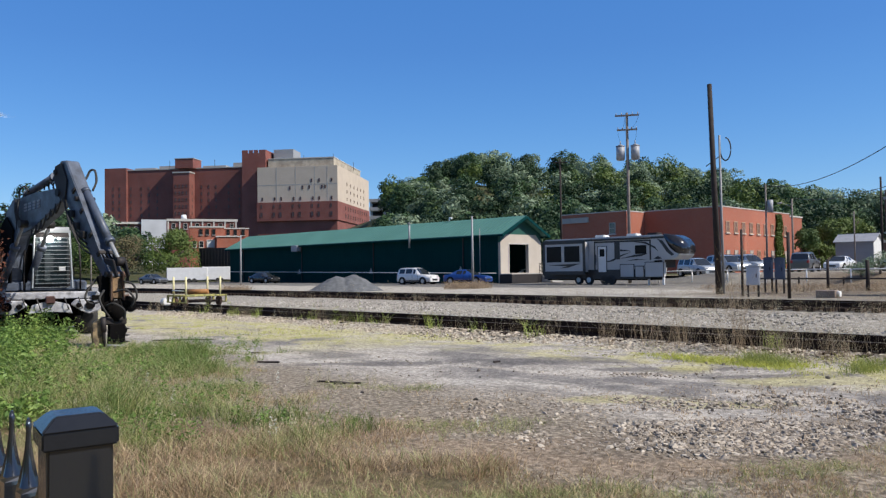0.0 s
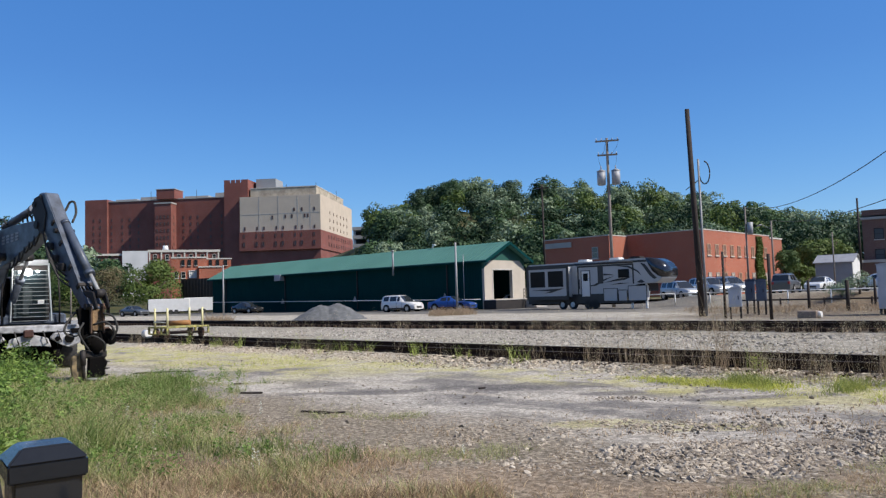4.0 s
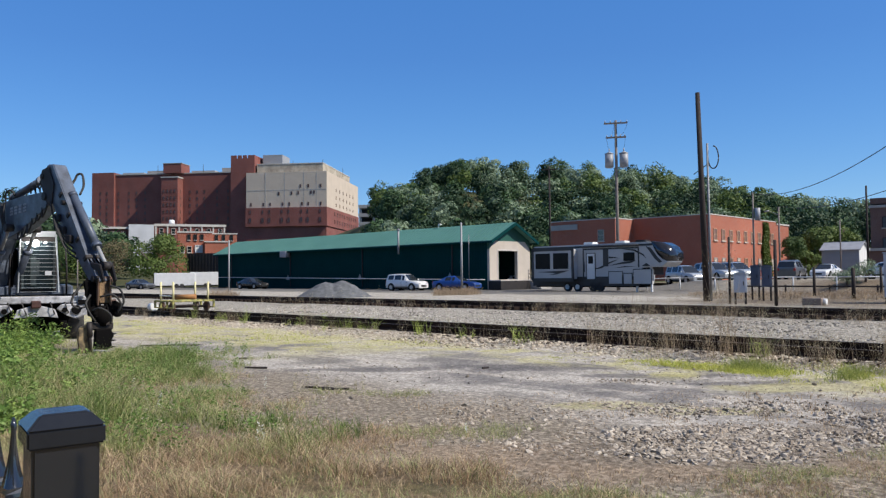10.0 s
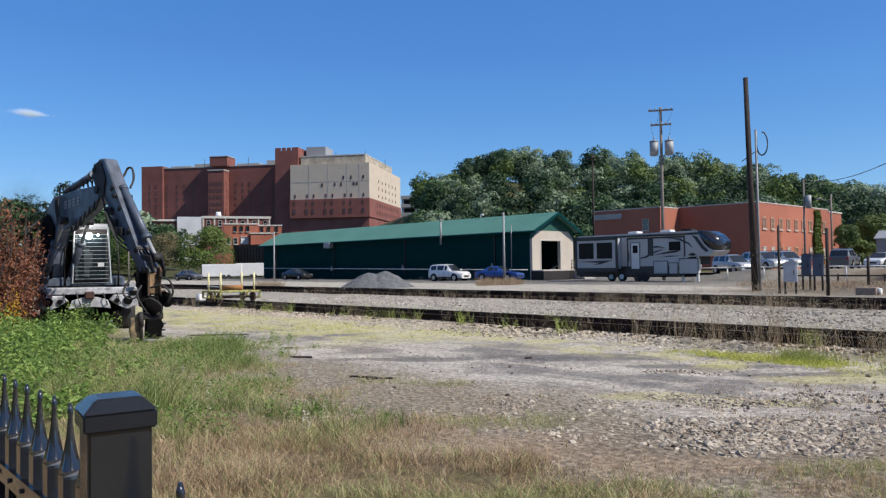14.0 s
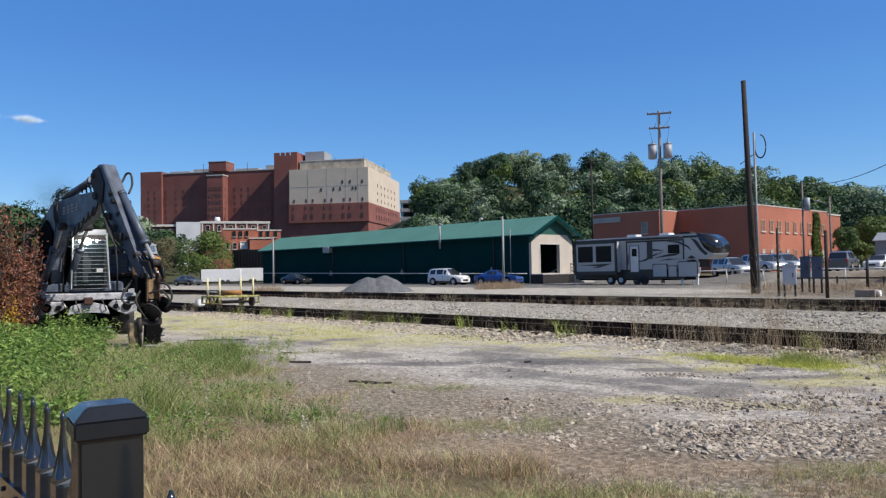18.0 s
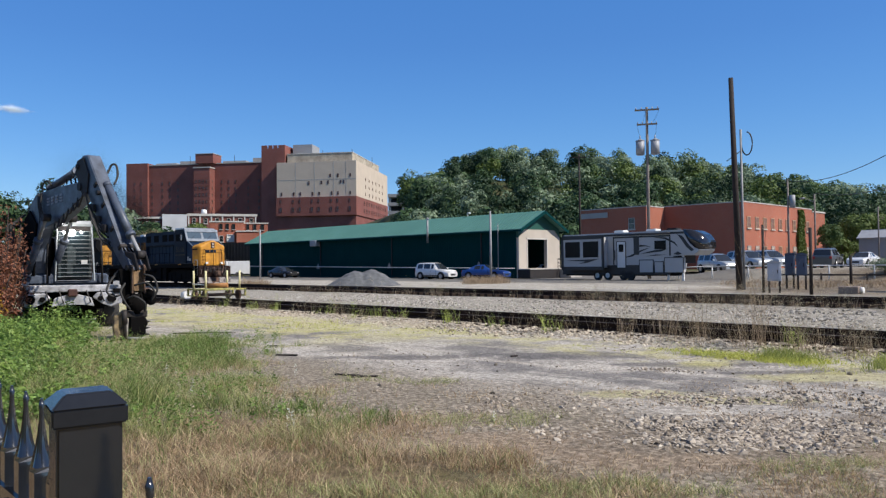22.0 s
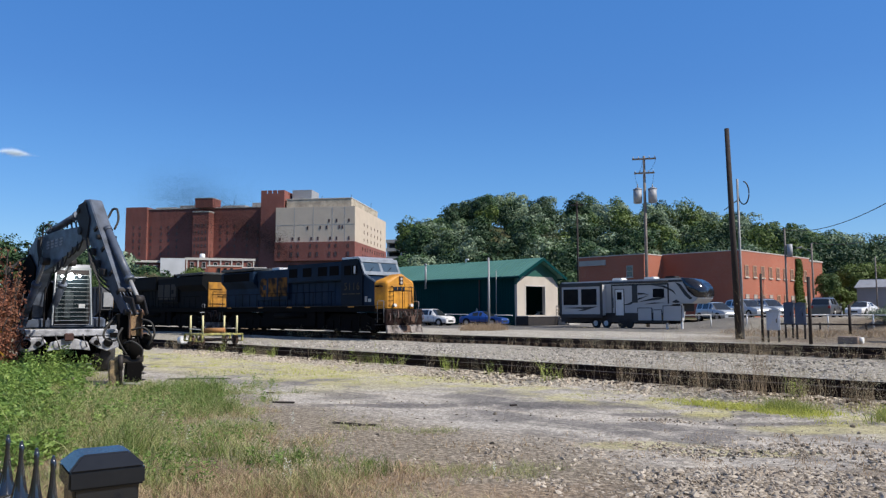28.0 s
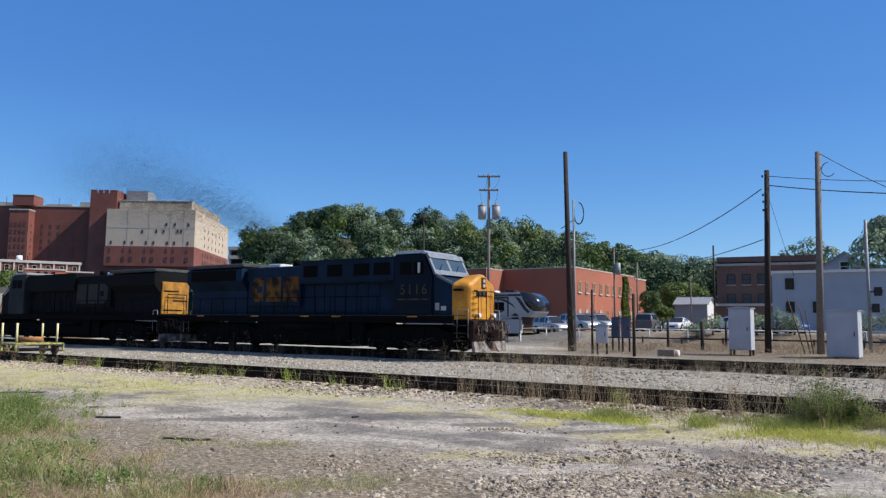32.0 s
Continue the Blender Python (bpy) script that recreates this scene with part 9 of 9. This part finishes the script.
def stem_bush(label, az, d, h, r, leaves, stems, per, size, rng, spread=0.045, bark=M_STALK):
    """A shrub of bent stems, each carrying its own leaves."""
    x, y = polar(az, d)
    bush = thing("bush", label, "bush", pose(x, y, gh(x, y)))
    tips = []
    for k in range(stems):
        bm = B()
        a, q = rng.uniform(0, 2 * math.pi), math.sqrt(rng.uniform(0, 1)) * r
        tips.append((math.cos(a) * q, math.sin(a) * q, h * rng.uniform(0.5, 1.15) * (1 - 0.45 * (q / r) ** 2)))
        u, v, w = tips[-1]
        tube(bm, ((u * 0.2, v * 0.2, -0.02), (u * 0.75, v * 0.75, w * 0.5), tips[-1]), 0.003 + 0.0035 * h, 4)
        part("stem", bm, bark, bush)
    c = np.repeat(np.array(tips), per, 0)
    t = rng.uniform(0.12, 1.02, len(c))
    c *= np.stack([0.25 + 0.75 * t ** 0.7, 0.25 + 0.75 * t ** 0.7, t], 1)
    c += rng.normal(0, spread, c.shape) * (1.3 - 0.7 * t)[:, None]
    c[:, 2] = np.maximum(c[:, 2], 0.02)
    u = rng.normal(size=c.shape)
    u /= np.linalg.norm(u, axis=1)[:, None]
    w = np.cross(u, rng.normal(size=c.shape))
    w /= np.linalg.norm(w, axis=1)[:, None]
    e = size * rng.uniform(0.5, 1.4, (len(c), 1))
    co = np.stack([c - u * e, c + w * e * 0.42, c + u * e, c - w * e * 0.42], 1).reshape(-1, 3)
    new("foliage", sheet("foliage", co, np.arange(len(co)).reshape(-1, 4), leaves)).parent = bush


def red_bush():
    rng = np.random.default_rng(51)
    m = leafy("red_leaf", (0.38, 0.15, 0.09), (0.07, 0.03, 0.026), (0.27, 0.14, 0.075), 0.7, 1.8, 0.25)
    label = "reddish-brown twiggy shrub beside the excavator"
    for az, d, h, r in ((-32.7, 22.3, 3.3, 1.0), (-34.0, 21.4, 3.0, 1.0), (-35.3, 21.5, 3.6, 1.3)):
        stem_bush(label, az, d, h, r, m, 60, 165, 0.046, rng, 0.16, M_POLE_DARK)
    m2 = leafy("amber_leaf", (0.55, 0.33, 0.04), (0.45, 0.25, 0.03), (0.5, 0.3, 0.04), 0.7, 1.0, 0.3)
    for az, d, h, r in ((-32.4, 20.9, 1.5, 0.32), (-33.6, 20.1, 2.0, 0.4)):
        stem_bush("small amber-leaved shrub beside the excavator", az, d, h, r, m2, 9, 60, 0.04, rng, 0.09, M_POLE_DARK)


red_bush()


def green_bush():
    leaves = leafy("bush_leaf", (0.05, 0.10, 0.02), (0.22, 0.33, 0.08), (0.13, 0.21, 0.045), 0.5, 1.6, 0.35)
    rng = np.random.default_rng(61)
    for az, d, h, r in ((35.6, 14.3, 0.45, 0.28), (36.6, 14.0, 0.66, 0.38), (37.8, 14.2, 0.6, 0.38), (39.0, 14.1, 0.46, 0.32), (37.2, 14.8, 0.74, 0.36)):
        stem_bush("low feathery green bush beside the track", az, d, h, r, leaves, 22, 105, 0.019, rng)


green_bush()


def cloud():
    m, n, l, p = nodes_of("cloud_white")
    p.inputs["Base Color"].default_value = (0.88, 0.93, 0.97, 1)
    p.inputs["Roughness"].default_value = 1
    rng = np.random.default_rng(2)
    k = 9000
    q = rng.normal(0, 0.4, k)
    c = np.stack([q * 34, rng.uniform(-6, 6, k), rng.normal(0, 4.2, k) * np.clip(1 - 0.5 * np.abs(q), 0.3, 1) - q * 2], 1)
    u = rng.normal(size=(k, 3))
    u /= np.linalg.norm(u, axis=1)[:, None]
    w = np.cross(u, rng.normal(size=(k, 3)))
    w /= np.linalg.norm(w, axis=1)[:, None]
    e = rng.uniform(0.2, 0.42, (k, 1))
    co = np.stack([c - u * e, c + w * e, c + u * e, c - w * e], 1).reshape(-1, 3)
    ob = new("cloud", sheet("cloud", co, np.arange(k * 4).reshape(-1, 4), m))
    x, y = polar(-31.35, 1900)
    ob.matrix_basis = pose(x, y, 355, 0, 0, 30)
    tagged(ob, "single small white cloud in the sky", "cloud", kind="structure")


cloud()


# ---- exhaust ----
def exhaust_smoke():
    """Soot flecks hanging in a drifting plume behind the front of the train."""
    rng = np.random.default_rng(8)
    k = 130000
    t = rng.uniform(0, 1, k) ** 0.8
    x = -13.5 - 22 * t + rng.normal(0, 0.4 + 3.4 * t, k)
    z = 4.9 + 7.5 * t ** 0.7 + rng.normal(0, 0.25 + 1.5 * t, k)
    y = rng.normal(0, 0.3 + 1.2 * t, k)
    c = np.stack([x, y, z], 1)
    u = rng.normal(size=(k, 3))
    u /= np.linalg.norm(u, axis=1)[:, None]
    w = np.cross(u, rng.normal(size=(k, 3)))
    w /= np.linalg.norm(w, axis=1)[:, None]
    q = rng.uniform(0.009, 0.022, (k, 1))
    co = np.stack([c - u * q, c + w * q, c + u * q], 1).reshape(-1, 3)
    ob = new("exhaust_smoke", sheet("exhaust_smoke", co, np.arange(k * 3).reshape(-1, 3), M_SOOT_SHADE))
    return tagged(ob, "thin dark diesel exhaust drifting over the train", "smoke", kind="stuff")


SMOKE = exhaust_smoke()


# ---- what moves ----
RUN = [(0.0, 148.0), (17.0, 78.6), (20.0, 66.3), (23.0, 54.0), (24.5, 47.8), (26.5, 39.8), (28.0, 33.6), (30.0, 25.3), (32.0, 17.0)]


def run_at(t):
    for (t0, a), (t1, b) in zip(RUN[:-1], RUN[1:]):
        if t <= t1:
            return a + (b - a) * (t - t0) / (t1 - t0)
    return RUN[-1][1]


def motions():
    units = [(LEAD, LEAD_AXLES, 0.0, 0), (TRAIL, TRAIL_AXLES, 45.2, 180)]
    for i, (c, ax) in enumerate(CARS):
        units.append((c, ax, 45.6 + i * 15.5, 0))
    units.append((SMOKE, [], 0.0, 0))
    for ob, axles, off, turn in units:
        walk(ob, [(t, fr(-u - off, 30.2, 0.296, turn)) for t, u in RUN])
        sign = -1 if turn else 1
        home = [a.matrix_basis.copy() for a in axles]
        rows = []
        t = 0.0
        while t < 32.001:
            rows.append((min(t, 32.0), (RUN[0][1] - run_at(t)) / 0.52 * sign))
            t += 0.16
        for a, h in zip(axles, home):
            walk(a, [(q, h @ Matrix.Rotation(ang, 4, "Y")) for q, ang in rows])


motions()
